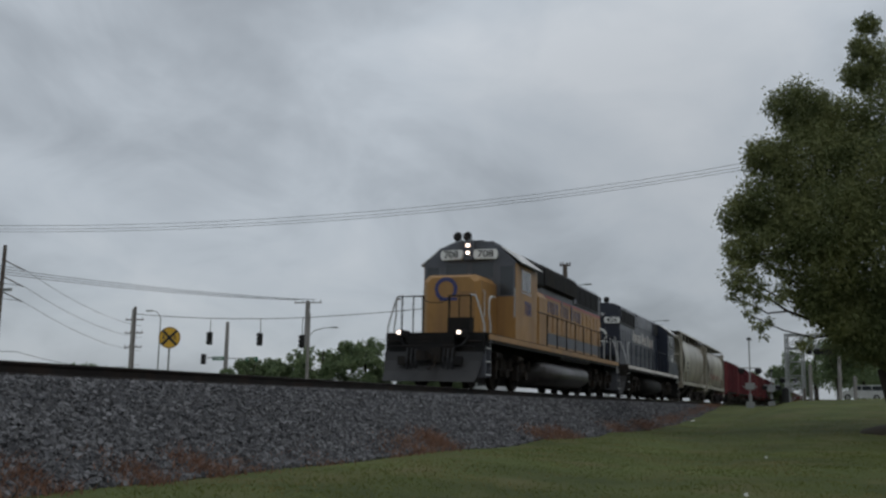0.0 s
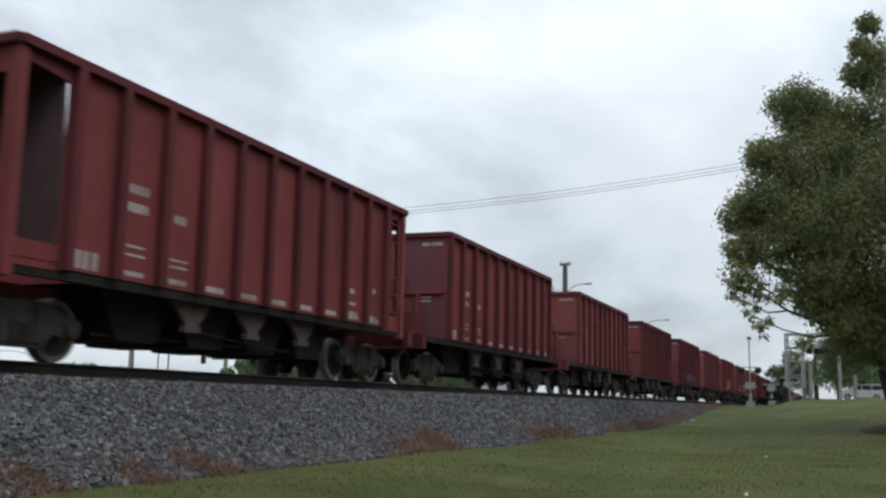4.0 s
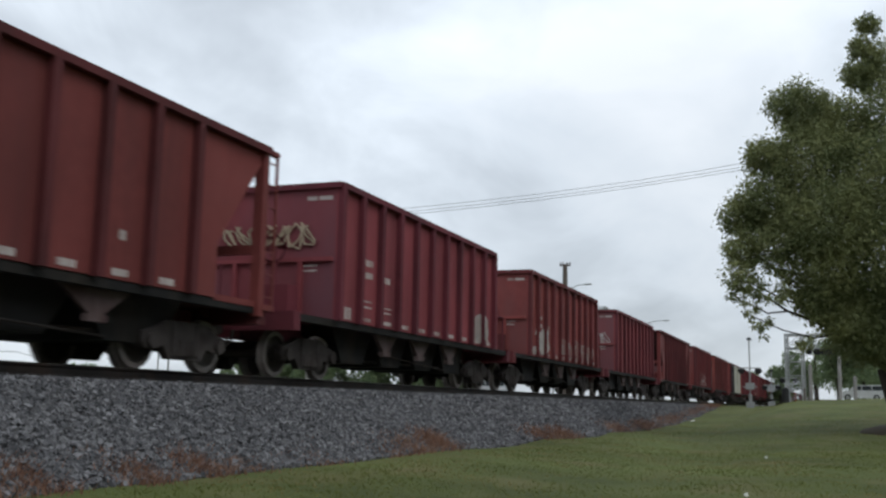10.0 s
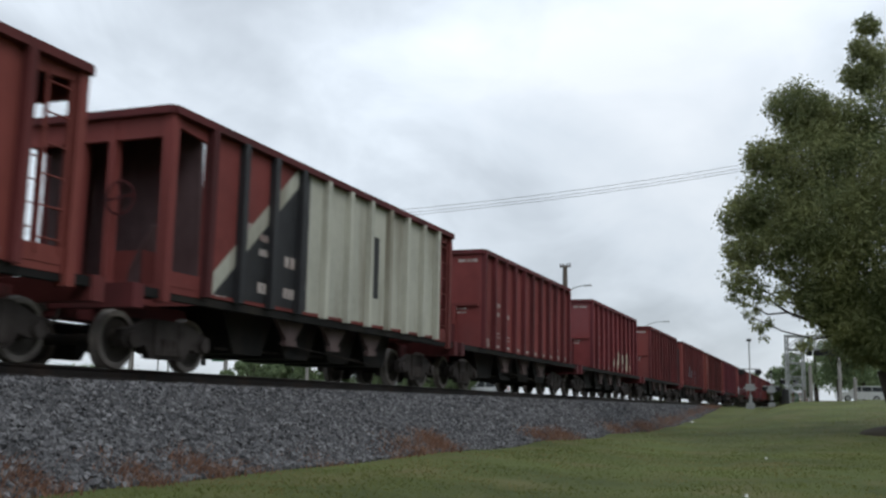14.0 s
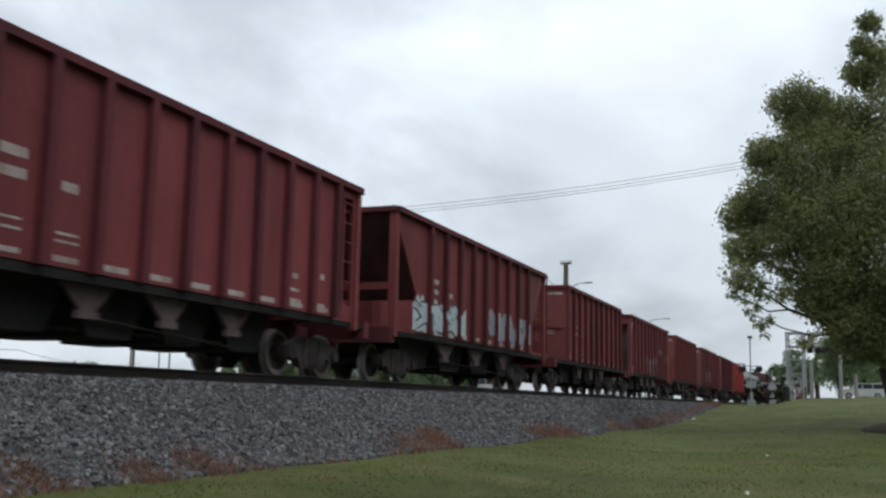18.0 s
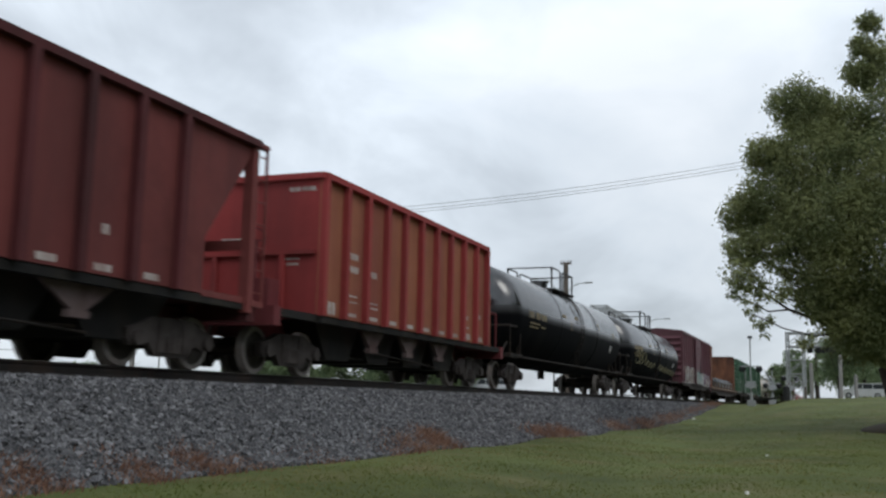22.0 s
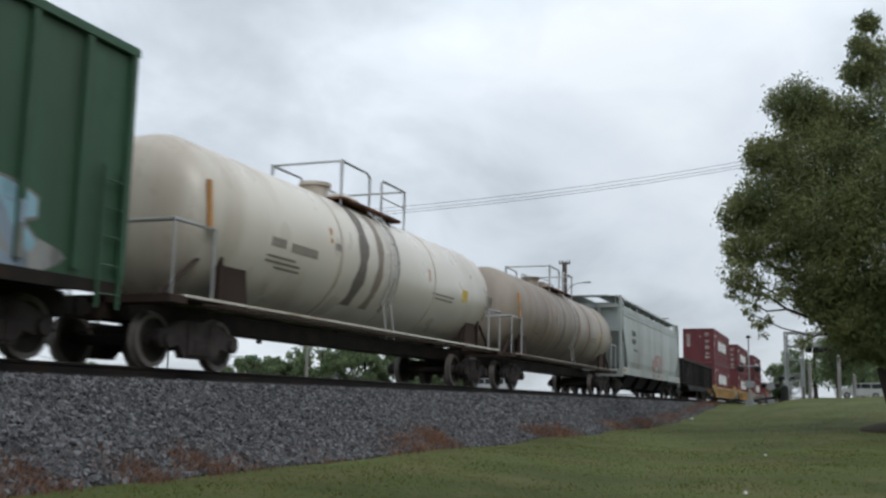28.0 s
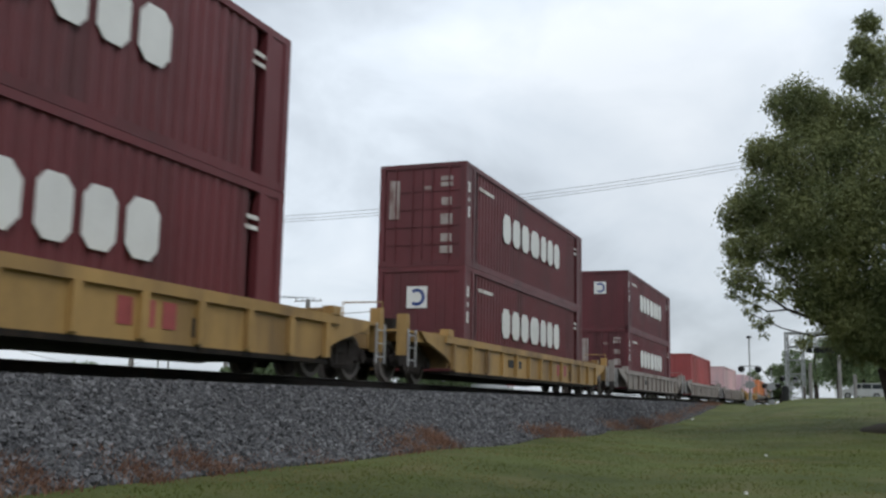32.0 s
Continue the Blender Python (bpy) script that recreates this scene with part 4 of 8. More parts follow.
        for y in (-1, 1):
            one("plow_opening", ("hole", y), dark, lambda bm: bx(bm, 0.36, 0.44, y * 0.8 - 0.17, y * 0.8 + 0.17, 0.62, 0.86), at=(xe, 0, 0), rz=rz)
            one("step_well", ("well", y), M["slate"] if cab_first else dark, lambda bm: [bx(bm, -0.44, -0.4, min(y * 0.9, y * 1.52), max(y * 0.9, y * 1.52), 0.3, zf), bx(bm, 0.0, 0.04, min(y * 1.1, y * 1.52), max(y * 1.1, y * 1.52), 0.3, 1.0)], at=(xe, 0, 0), rz=rz)
            for z in (0.36, 0.72, 1.1):
                one("step", ("step", y), M["silver"], lambda bm: bx(bm, -0.4, 0.0, y * 1.52 - 0.012, y * 1.52 + 0.012, 0, 0.035), "worn step edge", (xe, 0, z), rz)
        coupler(eng, e * (half - 0.3), e)
        def rail_side(y):
            def fn(bm):
                pipes(bm, [(0.02, y * 1.47, 1.05), (0.02, y * 1.47, 1.75), (0.02, y * 1.24, 2.5), (0.02, y * 1.18, 2.6), (0.0, y * 1.05, 2.62)], 0.026, 8)
                pipes(bm, [(-0.46, y * 1.49, 1.05), (-0.46, y * 1.49, 1.75), (-0.46, y * 1.44, 2.1), (-0.48, y * 1.44, 2.5), (-0.56, y * 1.46, 2.6), (-0.85, y * 1.48, 2.62)], 0.026, 8)
            return fn
        for y in (-1, 1):
            one("step_handrail", ("rs", y), M["silver"], rail_side(y), "pale tubular step handrail", (xe, 0, 0), rz)
        def end_rail(bm):
            pipes(bm, [(0.0, -1.05, zf), (0.0, -1.05, 2.6), (0.0, -0.4, 2.6), (0.0, -0.4, zf)], 0.024)
            pipes(bm, [(0.0, 1.05, zf), (0.0, 1.05, 2.6), (0.0, 0.4, 2.6), (0.0, 0.4, zf)], 0.024)
            rod(bm, (0, -0.7, zf), (0, -0.7, 2.6), 0.018, 6)
            rod(bm, (0, 0.7, zf), (0, 0.7, 2.6), 0.018, 6)
            pipes(bm, [(0, -0.4, 2.5), (0, -0.15, 2.4), (0, 0.15, 2.4), (0, 0.4, 2.5)], 0.012)
        one("end_handrail", "er", dark if cab_first else M["silver"], end_rail, "end platform handrail with chain", (xe, 0, 0), rz)
        for i in range(6):
            part("air_hose", shared("hose", M["blackp"], lambda bm: pipes(bm, [(0, 0, 1.25), (0.12, 0, 1.0), (0.18, 0, 0.7), (0.1, 0, 0.5)], 0.028)), eng, at=(xe + e * 0.3, (0.42 + (i % 3) * 0.13) * (1 if i < 3 else -1), 0), rz=rz)
        for y in (-1, 1):
            one("jumper_cable", ("jump", y), M["blackp"], lambda bm: pipes(bm, [(0.08, y * 0.3, 1.5), (0.2, y * 0.42, 1.22), (0.24, y * 0.68, 1.1), (0.2, y * 0.92, 1.24), (0.08, y * 1.02, 1.46)], 0.03), "slack black jumper cable", (xe, 0, 0), rz)
            one("cut_lever", ("cut", y), M["soot"], lambda bm: pipes(bm, [(0.46, y * 0.2, 1.12), (0.46, y * 0.75, 1.15), (0.3, y * 1.25, 1.15), (0.3, y * 1.32, 0.98)], 0.014), "thin bent uncoupling lever", (xe, 0, 0), rz)
            one("corner_grab", ("cgrab", y), M["steel"], lambda bm: pipes(bm, [(0.06, y * 1.05, 1.3), (0.12, y * 1.05, 1.3), (0.12, y * 1.4, 1.3), (0.06, y * 1.4, 1.3)], 0.014), "dark corner grab bar", (xe, 0, 0), rz)
        one("drawgear_box", "gear", dark, lambda bm: bx(bm, 0.05, 0.5, -0.35, 0.35, 0.7, 1.1), at=(xe, 0, 0), rz=rz)
        one("platform_box", "pbox", dark, lambda bm: bx(bm, 0.05 - 0.6, 0.34 - 0.6, 0.25, 0.95, 1.56, 2.0), at=(xe, 0, 0), rz=rz)
    xs = [h0 + 0.1 + i * (h1 - h0 - 0.2) / 9 for i in range(10)]
    for y in (-1.47, 1.47):
        wr_ = one("walkway_handrail", "walk", dark if cab_first else M["navy"], lambda bm: rod(bm, (xs[0], 0, 2.62), (xs[-1], 0, 2.62), 0.018, 6), at=(0, y, 0))
        for x in xs:
            one("rail_post", "rpost", dark if cab_first else M["navy"], lambda bm: rod(bm, (0, 0, zf), (0, 0, 2.62), 0.02, 6), at=(x, 0, 0), parent=wr_)
    # fuel tank and air reservoirs
    t0, t1 = tank
    def fuel(bm):
        sec = []
        for i in range(36):
            a = 2 * math.pi * i / 36
            ca, sa = math.cos(a), math.sin(a)
            sec.append((1.44 * math.copysign(abs(ca) ** 0.75, ca), 0.69 + 0.5 * math.copysign(abs(sa) ** 0.75, sa)))
        loft(bm, [[(t0, y * 0.9, 0.1 + z * 0.9) for y, z in sec], [(t0 + 0.12, y, z) for y, z in sec], [(t1 - 0.12, y, z) for y, z in sec], [(t1, y * 0.9, 0.1 + z * 0.9) for y, z in sec]])
    one("fuel_tank", "fuel", M["tankgrey"] if cab_first else M["soot"], fuel, "rounded grimy fuel tank", smooth=True)
    for y in (-1.3, 1.3):
        one("air_reservoir", "res", M["tankgrey"] if cab_first else M["soot"], lambda bm: rod(bm, (t0 + 2.2, 0, 1.36), (t1 + 0.2, 0, 1.36), 0.16, 14), at=(0, y, 0), smooth=False)
    for q in trk:
        loco_truck(eng, q, axles)
    return eng


lead = locomotive(36.1, 10.49, (-4.3, 8.15), (-6.7, -4.3), (-8.35, -6.7), 3, M["yellow"], "708",
                  "yellow diesel locomotive with slate grey roof and lit headlights", True, (-2.9, 3.7), (-6.6, 6.6), ((-4.2, -1.95), (-1.93, 2.85), (3.1, 7.6)))
second = locomotive(56.05, 9.45, (-7.3, 4.2), (4.2, 6.75), (6.75, 7.7), 2, M["navy"], "426",
                    "dark blue diesel locomotive running long hood first", False, (-2.6, 2.2), (-5.4, 5.4), ((2.3, 4.1), (-2.6, 2.2), (-7.2, -3.3)))


# ---- closed freight cars ----
def covered_hopper(u0, u1, paintm, label, zroof=4.4, cylinder=True, group=""):
    c, half = (u0 + u1) / 2, (u1 - u0) / 2
    reach = half + 0.72
    car = rolling("covered_hopper_car", label, "freight car", c, group)
    m, k = M[paintm], (paintm, round(half, 2))
    prof = [(0.98, 4.12), (1.3, 3.9), (1.5, 3.4), (1.56, 2.7), (1.5, 2.0), (1.32, 1.45), (1.1, 1.2)]
    if not cylinder:
        prof = [(1.32, 4.24), (1.46, 4.12), (1.52, 3.8), (1.55, 3.0), (1.55, 2.2), (1.53, 1.6), (1.47, 1.3)]
    ring = [(-a, b) for a, b in prof] + [(a, b) for a, b in reversed(prof)]
    bl = half - 0.35
    def body(bm):
        if cylinder:
            # the ends of the shell are cut back most at mid height
            cut = {4.12: 0.4, 3.9: 0.46, 3.4: 0.75, 2.7: 1.2, 2.0: 1.12, 1.45: 0.9, 1.2: 0.85}
            loft(bm, [[(d * (half - cut[z]), y, z) for y, z in ring] if d else [(x, y, z) for y, z in ring] for d, x in ((-1, 0), (0, -half + 2.2), (0, half - 2.2), (1, 0))], False)
            return
        xs = [(-bl, 3.0), (-bl + 0.6, 2.1), (-bl + 1.3, 1.3), (-bl + 1.6, 1.2), (bl - 1.6, 1.2), (bl - 1.3, 1.3), (bl - 0.6, 2.1), (bl, 3.0)]
        loft(bm, [[(x, y, max(z, low)) for y, z in ring] for x, low in xs])
    part("body", shared((k, "body"), m, body, cylinder), car)
    part("roof", shared((k, "roof"), m, lambda bm: slab_x(bm, [(-0.97, 4.1), (0.97, 4.1), (0.6, 4.22), (-0.6, 4.22)] if cylinder else [(-1.27, 4.18), (1.27, 4.18), (0.8, 4.3), (-0.8, 4.3)], -bl, bl)), car)
    if not cylinder:
        for y, z in ((1.535, 3.72), (1.515, 3.9), (1.48, 4.07)):
            for s in (-1, 1):
                part("roof_rib", shared((k, "rrib"), m, lambda bm: rod(bm, (-bl, 0, 0), (bl, 0, 0), 0.022, 6)), car, at=(0, s * y, z))
    y_in, y_out = (0.3, 1.36) if cylinder else (0.35, 1.32)
    for s in (-1, 1):
        def board(bm):
            bx(bm, -half - 0.12, half + 0.12, min(s * y_in, s * y_out), max(s * y_in, s * y_out), zroof - 0.05, zroof - 0.02)
        wk = part("roof_walkway", shared((k, "walk", s), M["steel"] if cylinder else M["greyh"], board), car, "open grating roof walkway")
        part("walkway_edge", shared((k, "lip", s), m, lambda bm: bx(bm, -half - 0.14, half + 0.14, s * (y_out + 0.02) - 0.02, s * (y_out + 0.02) + 0.02, zroof - 0.09, zroof)), wk)
        n = int(half * 2 / 1.75)
        for i in range(n + 1):
            x = -half + 0.1 + i * (2 * half - 0.2) / n
            part("walkway_bracket", shared((k, "brk", s), m, lambda bm: bx(bm, -0.03, 0.03, s * (y_out - 0.1) - 0.03, s * (y_out - 0.1) + 0.03, 3.94, zroof - 0.06)), wk, at=(x, 0, 0))
    for e in (-1, 1):
        part("end_walkway", shared((k, "ewalk"), M["steel"] if cylinder else M["greyh"], lambda bm: bx(bm, -0.38, 0.32, -0.95, 0.95, zroof - 0.055, zroof - 0.015)), car, at=(e * half, 0, 0))
    for i in range(6):
        x = -half * 0.75 + i * half * 0.3
        part("hatch", shared((k, "hatch"), m, lambda bm: rod(bm, (0, 0, 4.2), (0, 0, 4.38), 0.38, 14)), car, at=(x, 0, 0))
    for y in (-1, 1):
        part("side_sill", shared((k, "sill"), m, lambda bm: bx(bm, -half + 0.1, half - 0.1, -0.05, 0.05, 1.06 if cylinder else 0.96, 1.28 if cylinder else 1.3)), car, at=(0, y * (1.5 if cylinder else 1.515), 0))
    if cylinder:
        part("centre_sill", shared((k, "csill"), M["steel"], lambda bm: bx(bm, -reach + 0.4, reach - 0.4, -0.3, 0.3, 0.7, 1.05)), car)
    for e in (-1, 1):
        if not cylinder:
            part("stub_sill", shared((k, "csill"), M["steel"], lambda bm: bx(bm, 0, 3.6, -0.3, 0.3, 0.7, 1.05)), car, at=(e * (reach - 2.2) - 1.8, 0, 0))
        part("end_sill", shared((k, "esill"), m, lambda bm: bx(bm, -0.12, 0.12, -1.55, 1.55, 0.85, 1.2)), car, at=(e * (half - 0.1), 0, 0))
        part("end_floor", shared((k, "efloor"), m, lambda bm: bx(bm, -0.6, 0.6, -1.44, 1.44, 1.1, 1.18)), car, at=(e * (half - 0.7), 0, 0))
        for y in (-1, 1):
            if cylinder:
                part("corner_plate", shared((k, "cpl"), m, lambda bm: slab_y(bm, [(-0.72, 1.18), (-0.72, 2.35), (-1.2, 2.65), (-1.16, 2.0), (-0.95, 1.4), (-1.7, 1.24), (-1.7, 1.18)], -0.03, 0.03)), car, at=(e * half, y * 1.38, 0), rz=0 if e > 0 else 180)
                part("step_bracket", shared((k, "stb"), m, lambda bm: bx(bm, -0.16, 0.16, -0.04, 0.04, 1.28, 1.95)), car, at=(e * (half - 1.95), y * 1.52, 0))
                part("shell_brace", shared((k, "sbr"), m, lambda bm: slab_y(bm, [(-0.75, 3.35), (-0.42, 4.08), (-0.14, 4.08), (-0.14, 3.9), (-0.6, 3.3)], -0.025, 0.025)), car, at=(e * half, y * 1.3, 0), rz=0 if e > 0 else 180)
    if not cylinder:
        for q in (-0.58, -0.2, 0.2, 0.58):
            part("outlet", shared((k, "out"), M["soot"], lambda bm: loft(bm, [[(-1.5, -1.4, 1.2), (1.5, -1.4, 1.2), (1.5, 1.4, 1.2), (-1.5, 1.4, 1.2)], [(-1.1, -0.9, 0.4), (1.1, -0.9, 0.4), (1.1, 0.9, 0.4), (-1.1, 0.9, 0.4)]])), car, "dark discharge outlet", (q * half, 0, 0))
    for q in (-half * 0.5, 0, half * 0.5) if cylinder else ():
        part("outlet", shared((k, "out"), M["steel"], lambda bm: loft(bm, [[(-1.5, -1.2, 1.22), (1.5, -1.2, 1.22), (1.5, 1.2, 1.22), (-1.5, 1.2, 1.22)], [(-0.35, -0.5, 0.42), (0.35, -0.5, 0.42), (0.35, 0.5, 0.42), (-0.35, 0.5, 0.42)]])), car, "dark discharge outlet", (q, 0, 0))
    for e in (-1, 1):
        rot = 0 if e > 0 else 180
        def beam(bm):
            bx(bm, -0.1, 0.0, -1.5, 1.5, 4.05, 4.2)
            bx(bm, -0.1, 0.0, -1.45, 1.45, 2.95, 3.05)
        ef = part("end_frame", shared((k, "beam"), m, beam), car, "end frame with posts and ladders", (e * half, 0, 0), rot)
        zp = 4.3 if cylinder else zroof
        for y in (-1.45, -0.46, 0.46, 1.45):
            part("end_post", shared((k, "post", abs(y) > 1), m, lambda bm: bx(bm, -0.14, 0.0, -0.055 if abs(y) > 1 else -0.04, 0.055 if abs(y) > 1 else 0.04, 1.1, zp if abs(y) > 1 else 4.1)), ef, at=(0, y, 0))
        for y in (-1.43, 1.43):
            part("inner_post", shared((k, "ipost"), m, lambda bm: bx(bm, -0.78, -0.68, -0.05, 0.05, 1.1, zp - 0.05)), ef, at=(0, y, 0))
        part("end_ladder", shared((k, "elad"), m, lambda bm: ladder(bm, -0.06, -1.05, 1.2, 4.3, 0.45, None, "y")), ef)
        part("side_ladder", shared((k, "slad"), m, lambda bm: ladder(bm, -0.42, -1.53, 0.6, 4.2, 0.45)), ef)
        if e < 0:
            brake_wheel(ef, (0.07, 0.46, 2.3), m)
        def slope(bm):
            top_, low_ = ((-0.5, 4.1), (-1.9, 2.0)) if cylinder else ((-0.5, 3.1), (-1.75, 1.25))
            loft(bm, [[(x, -1.25, z), (x, 1.25, z), (x - 0.04, 1.25, z - 0.04), (x - 0.04, -1.25, z - 0.04)] for x, z in (top_, low_)])
        part("end_slope", shared((k, "slope"), m, slope), car, at=(e * half, 0, 0), rz=0 if e > 0 else 180)
        coupler(car, e * (reach - 0.42), e)
        truck(car, e * (reach - 2.0))
    return car


def tank_car(u0, u1, r, zc, paintm, label, group, top=None):
    c, half = (u0 + u1) / 2, (u1 - u0) / 2
    reach = half + 0.6
    car = rolling("tank_car", label, "tank car", c, group)
    m, k = M[paintm], ("tank", paintm, round(half, 2))
    tl = half - (0.1 if paintm == "tankb" else 0.45)
    def shell(bm):
        n = 40
        prof = [(-tl, 0.02), (-tl + 0.05, r * 0.45), (-tl + 0.2, r * 0.75), (-tl + 0.42, r * 0.93), (-tl + 0.7, r)]
        prof += [(-a, b) for a, b in reversed(prof)]
        loft(bm, [[(x, q * math.sin(2 * math.pi * i / n), zc + q * math.cos(2 * math.pi * i / n)) for i in range(n)] for x, q in prof])
    part("tank_shell", shared((k, "shell"), m, shell, True), car)
    for x in (-tl * 0.33, 0.25, tl * 0.36):
        part("weld_band", shared((k, "band"), m, lambda bm: loft(bm, [[(q, (r + 0.012) * math.sin(2 * math.pi * i / 40), zc + (r + 0.012) * math.cos(2 * math.pi * i / 40)) for i in range(40)] for q in (-0.05, 0.05)]), True), car, at=(x, 0, 0))
    zt = zc + r
    black = paintm == "tankb"
    lo, mid, mid2, hi, xm = top or ((-1.62, 0.02, 0.85, 1.52, -1.05) if black else (-1.5, -0.1, 0.55, 1.9, -1.1))
    dm = part("manway", shared((k, "dome"), m, lambda bm: rod(bm, (0, 0, zt - 0.1), (0, 0, zt + 0.26), 0.3, 18)), car, "bolted manway on top of the tank", (xm, 0, 0))
    part("lid", shared((k, "lid"), m, lambda bm: rod(bm, (0, 0, zt + 0.255), (0, 0, zt + 0.33), 0.36, 18)), dm)
    for x, y in ((0.7, 0.2), (1.4, -0.15)):
        part("valve", shared((k, "topv"), m, lambda bm: rod(bm, (0, 0, zt - 0.1), (0, 0, zt + 0.13), 0.11, 10)), car, "small top valve", (xm + x, y, 0))
    if not black:
        part("valve_box", shared((k, "vbox"), m, lambda bm: chamfer_box(bm, -0.42, 0.42, 0.34, zt - 0.1, zt + 0.27, 0.06), False), car, "pale protective housing", (0.05, 0, 0))
    def plat(bm):
        for y in (-0.75, 0.75):
            bx(bm, -1.5, 1.5, y - 0.2, y + 0.2, zt - 0.14, zt - 0.09)
        for x in (-1.45, 1.45):
            bx(bm, x - 0.12, x + 0.12, -0.9, 0.9, zt - 0.14, zt - 0.09)
    part("top_platform", shared((k, "plat"), M["steel"] if paintm == "tankb" else M["rust"], plat), car, "narrow grating platform")
    rm = M["silver"] if not black else M["blackp"]
    zr = zt + (0.67 if black else 0.7)
    for y in (-0.85, 0.85):
        part("railing_loop", shared((k, "loop1"), rm, lambda bm: pipes(bm, [(lo, 0, zt - 0.25), (lo, 0, zr), (mid - 0.12, 0, zr), (mid, 0, zr - 0.1), (mid, 0, zt - 0.25)], 0.027)), car, "bent tubular safety railing", (0, y, 0))
        part("railing_loop", shared((k, "loop2"), rm, lambda bm: pipes(bm, [(mid2, 0, zt - 0.25), (mid2, 0, zr - 0.06), (mid2 + 0.08, 0, zr), (hi, 0, zr), (hi, 0, zt - 0.25)], 0.027)), car, "bent tubular safety railing", (0, y, 0))
        if not black:
            part("rail_bar", shared((k, "mid"), rm, lambda bm: rod(bm, (mid2, 0, zt + 0.3), (hi, 0, zt + 0.3), 0.018, 6)), car, at=(0, y, 0))
    for x in (lo, hi):
        part("rail_bar", shared((k, "cross"), rm, lambda bm: rod(bm, (0, -0.85, zr), (0, 0.85, zr), 0.025, 6)), car, at=(x, 0, 0))
    def lad(bm):
        pts = [(-0.2, 0), (0.2, 0)]
        for q in range(10):
            a = math.radians(118 - q * 9.5)
            y, z = -(r + 0.1) * math.sin(a), zc + (r + 0.1) * math.cos(a)
            rod(bm, (-0.2, y, z), (0.2, y, z), 0.015, 5)
        for x in (-0.2, 0.2):
            pipes(bm, [(x, -(r + 0.1) * math.sin(math.radians(a)), zc + (r + 0.1) * math.cos(math.radians(a))) for a in range(125, 30, -10)], 0.018, 5)
            rod(bm, (x, -1.42, 0.9), (x, -(r + 0.1) * math.sin(math.radians(120)), zc + (r + 0.1) * math.cos(math.radians(120))), 0.018, 5)
    part("ladder", shared((k, "lad"), rm if not black else M["steel"], lad), car)
    for y in (-1.42, 1.42):
        part("running_rail", shared((k, "run"), M["steel"] if paintm == "tankb" else M["rust_dark"], lambda bm: rod(bm, (-tl + 0.3, 0, 0.98), (tl - 0.3, 0, 0.98), 0.03, 6)), car, "side grab rail", (0, y, 0))
    for e in (-1, 1):
        gearm, rot = M["steel"] if black else M["rust_dark"], 0 if e > 0 else 180
        ss = part("stub_sill", shared((k, "stub"), gearm, lambda bm: bx(bm, -2.9, 0.15, -0.3, 0.3, 0.72, 1.05)), car, "end sill", (e * half, 0, 0), rot)
        part("end_beam", shared((k, "beam"), gearm, lambda bm: bx(bm, -0.3, 0.15, -1.45, 1.45, 0.95, 1.07)), ss)
        zh = 1.9 if black else 2.2
        for y in (-1, 1):
            part("step_plate", shared((k, "stp"), gearm, lambda bm: bx(bm, -1.2, 0.1, -0.27, 0.27, 1.02, 1.06)), ss, at=(0, y * 1.17, 0))
            part("saddle", shared((k, "sad"), gearm, lambda bm: slab_y(bm, [(-2.4, 1.0), (-1.5, 1.0), (-1.6, zc - r * 0.5), (-2.3, zc - r * 0.5)], -0.06, 0.06)), ss, at=(0, y * (0.85 if black else 1.12), 0))
            part("stay", shared((k, "stay"), gearm, lambda bm: rod(bm, (0.0, 0, 1.05), (-1.0, 0, 1.75), 0.04, 6)), ss, at=(0, y * 1.1, 0))
            part("brace", shared((k, "brc"), gearm, lambda bm: bx(bm, -1.5, -1.42, -0.05, 0.05, 1.05, zc - 0.5)), ss, at=(0, y * 1.2, 0))
            part("end_handrail", shared((k, "hnd", y), M["steel"] if black else M["silver"], lambda bm: pipes(bm, [(-1.0, y * 1.4, 1.05), (-1.0, y * 1.4, zh), (0.05, y * 1.4, zh), (0.05, y * 0.2, zh)], 0.024)), ss)
            part("corner_post", shared((k, "cps"), M["steel"] if black else M["silver"], lambda bm: rod(bm, (0.05, 0, 1.0), (0.05, 0, zh), 0.022, 6)), ss, at=(0, y * 1.4, 0))
        coupler(car, e * (reach - 0.42), e)
        truck(car, e * (reach - 1.85))
    if not black:
        part("centre_sill", shared((k, "csill"), M["steel"], lambda bm: bx(bm, -half + 0.3, half - 0.3, -0.3, 0.3, 0.72, 1.04)), car)
        for y in (-1.42, 1.42):
            part("running_board", shared((k, "board"), m, lambda bm: bx(bm, -half + 0.2, half - 0.2, -0.05, 0.05, 1.05, 1.09)), car, at=(0, y, 0))
    part("bottom_valve", shared((k, "valve"), M["steel"], lambda bm: rod(bm, (0, 0, zc - r - 0.3), (0, 0, zc - r + 0.1), 0.13, 12)), car)
    return car


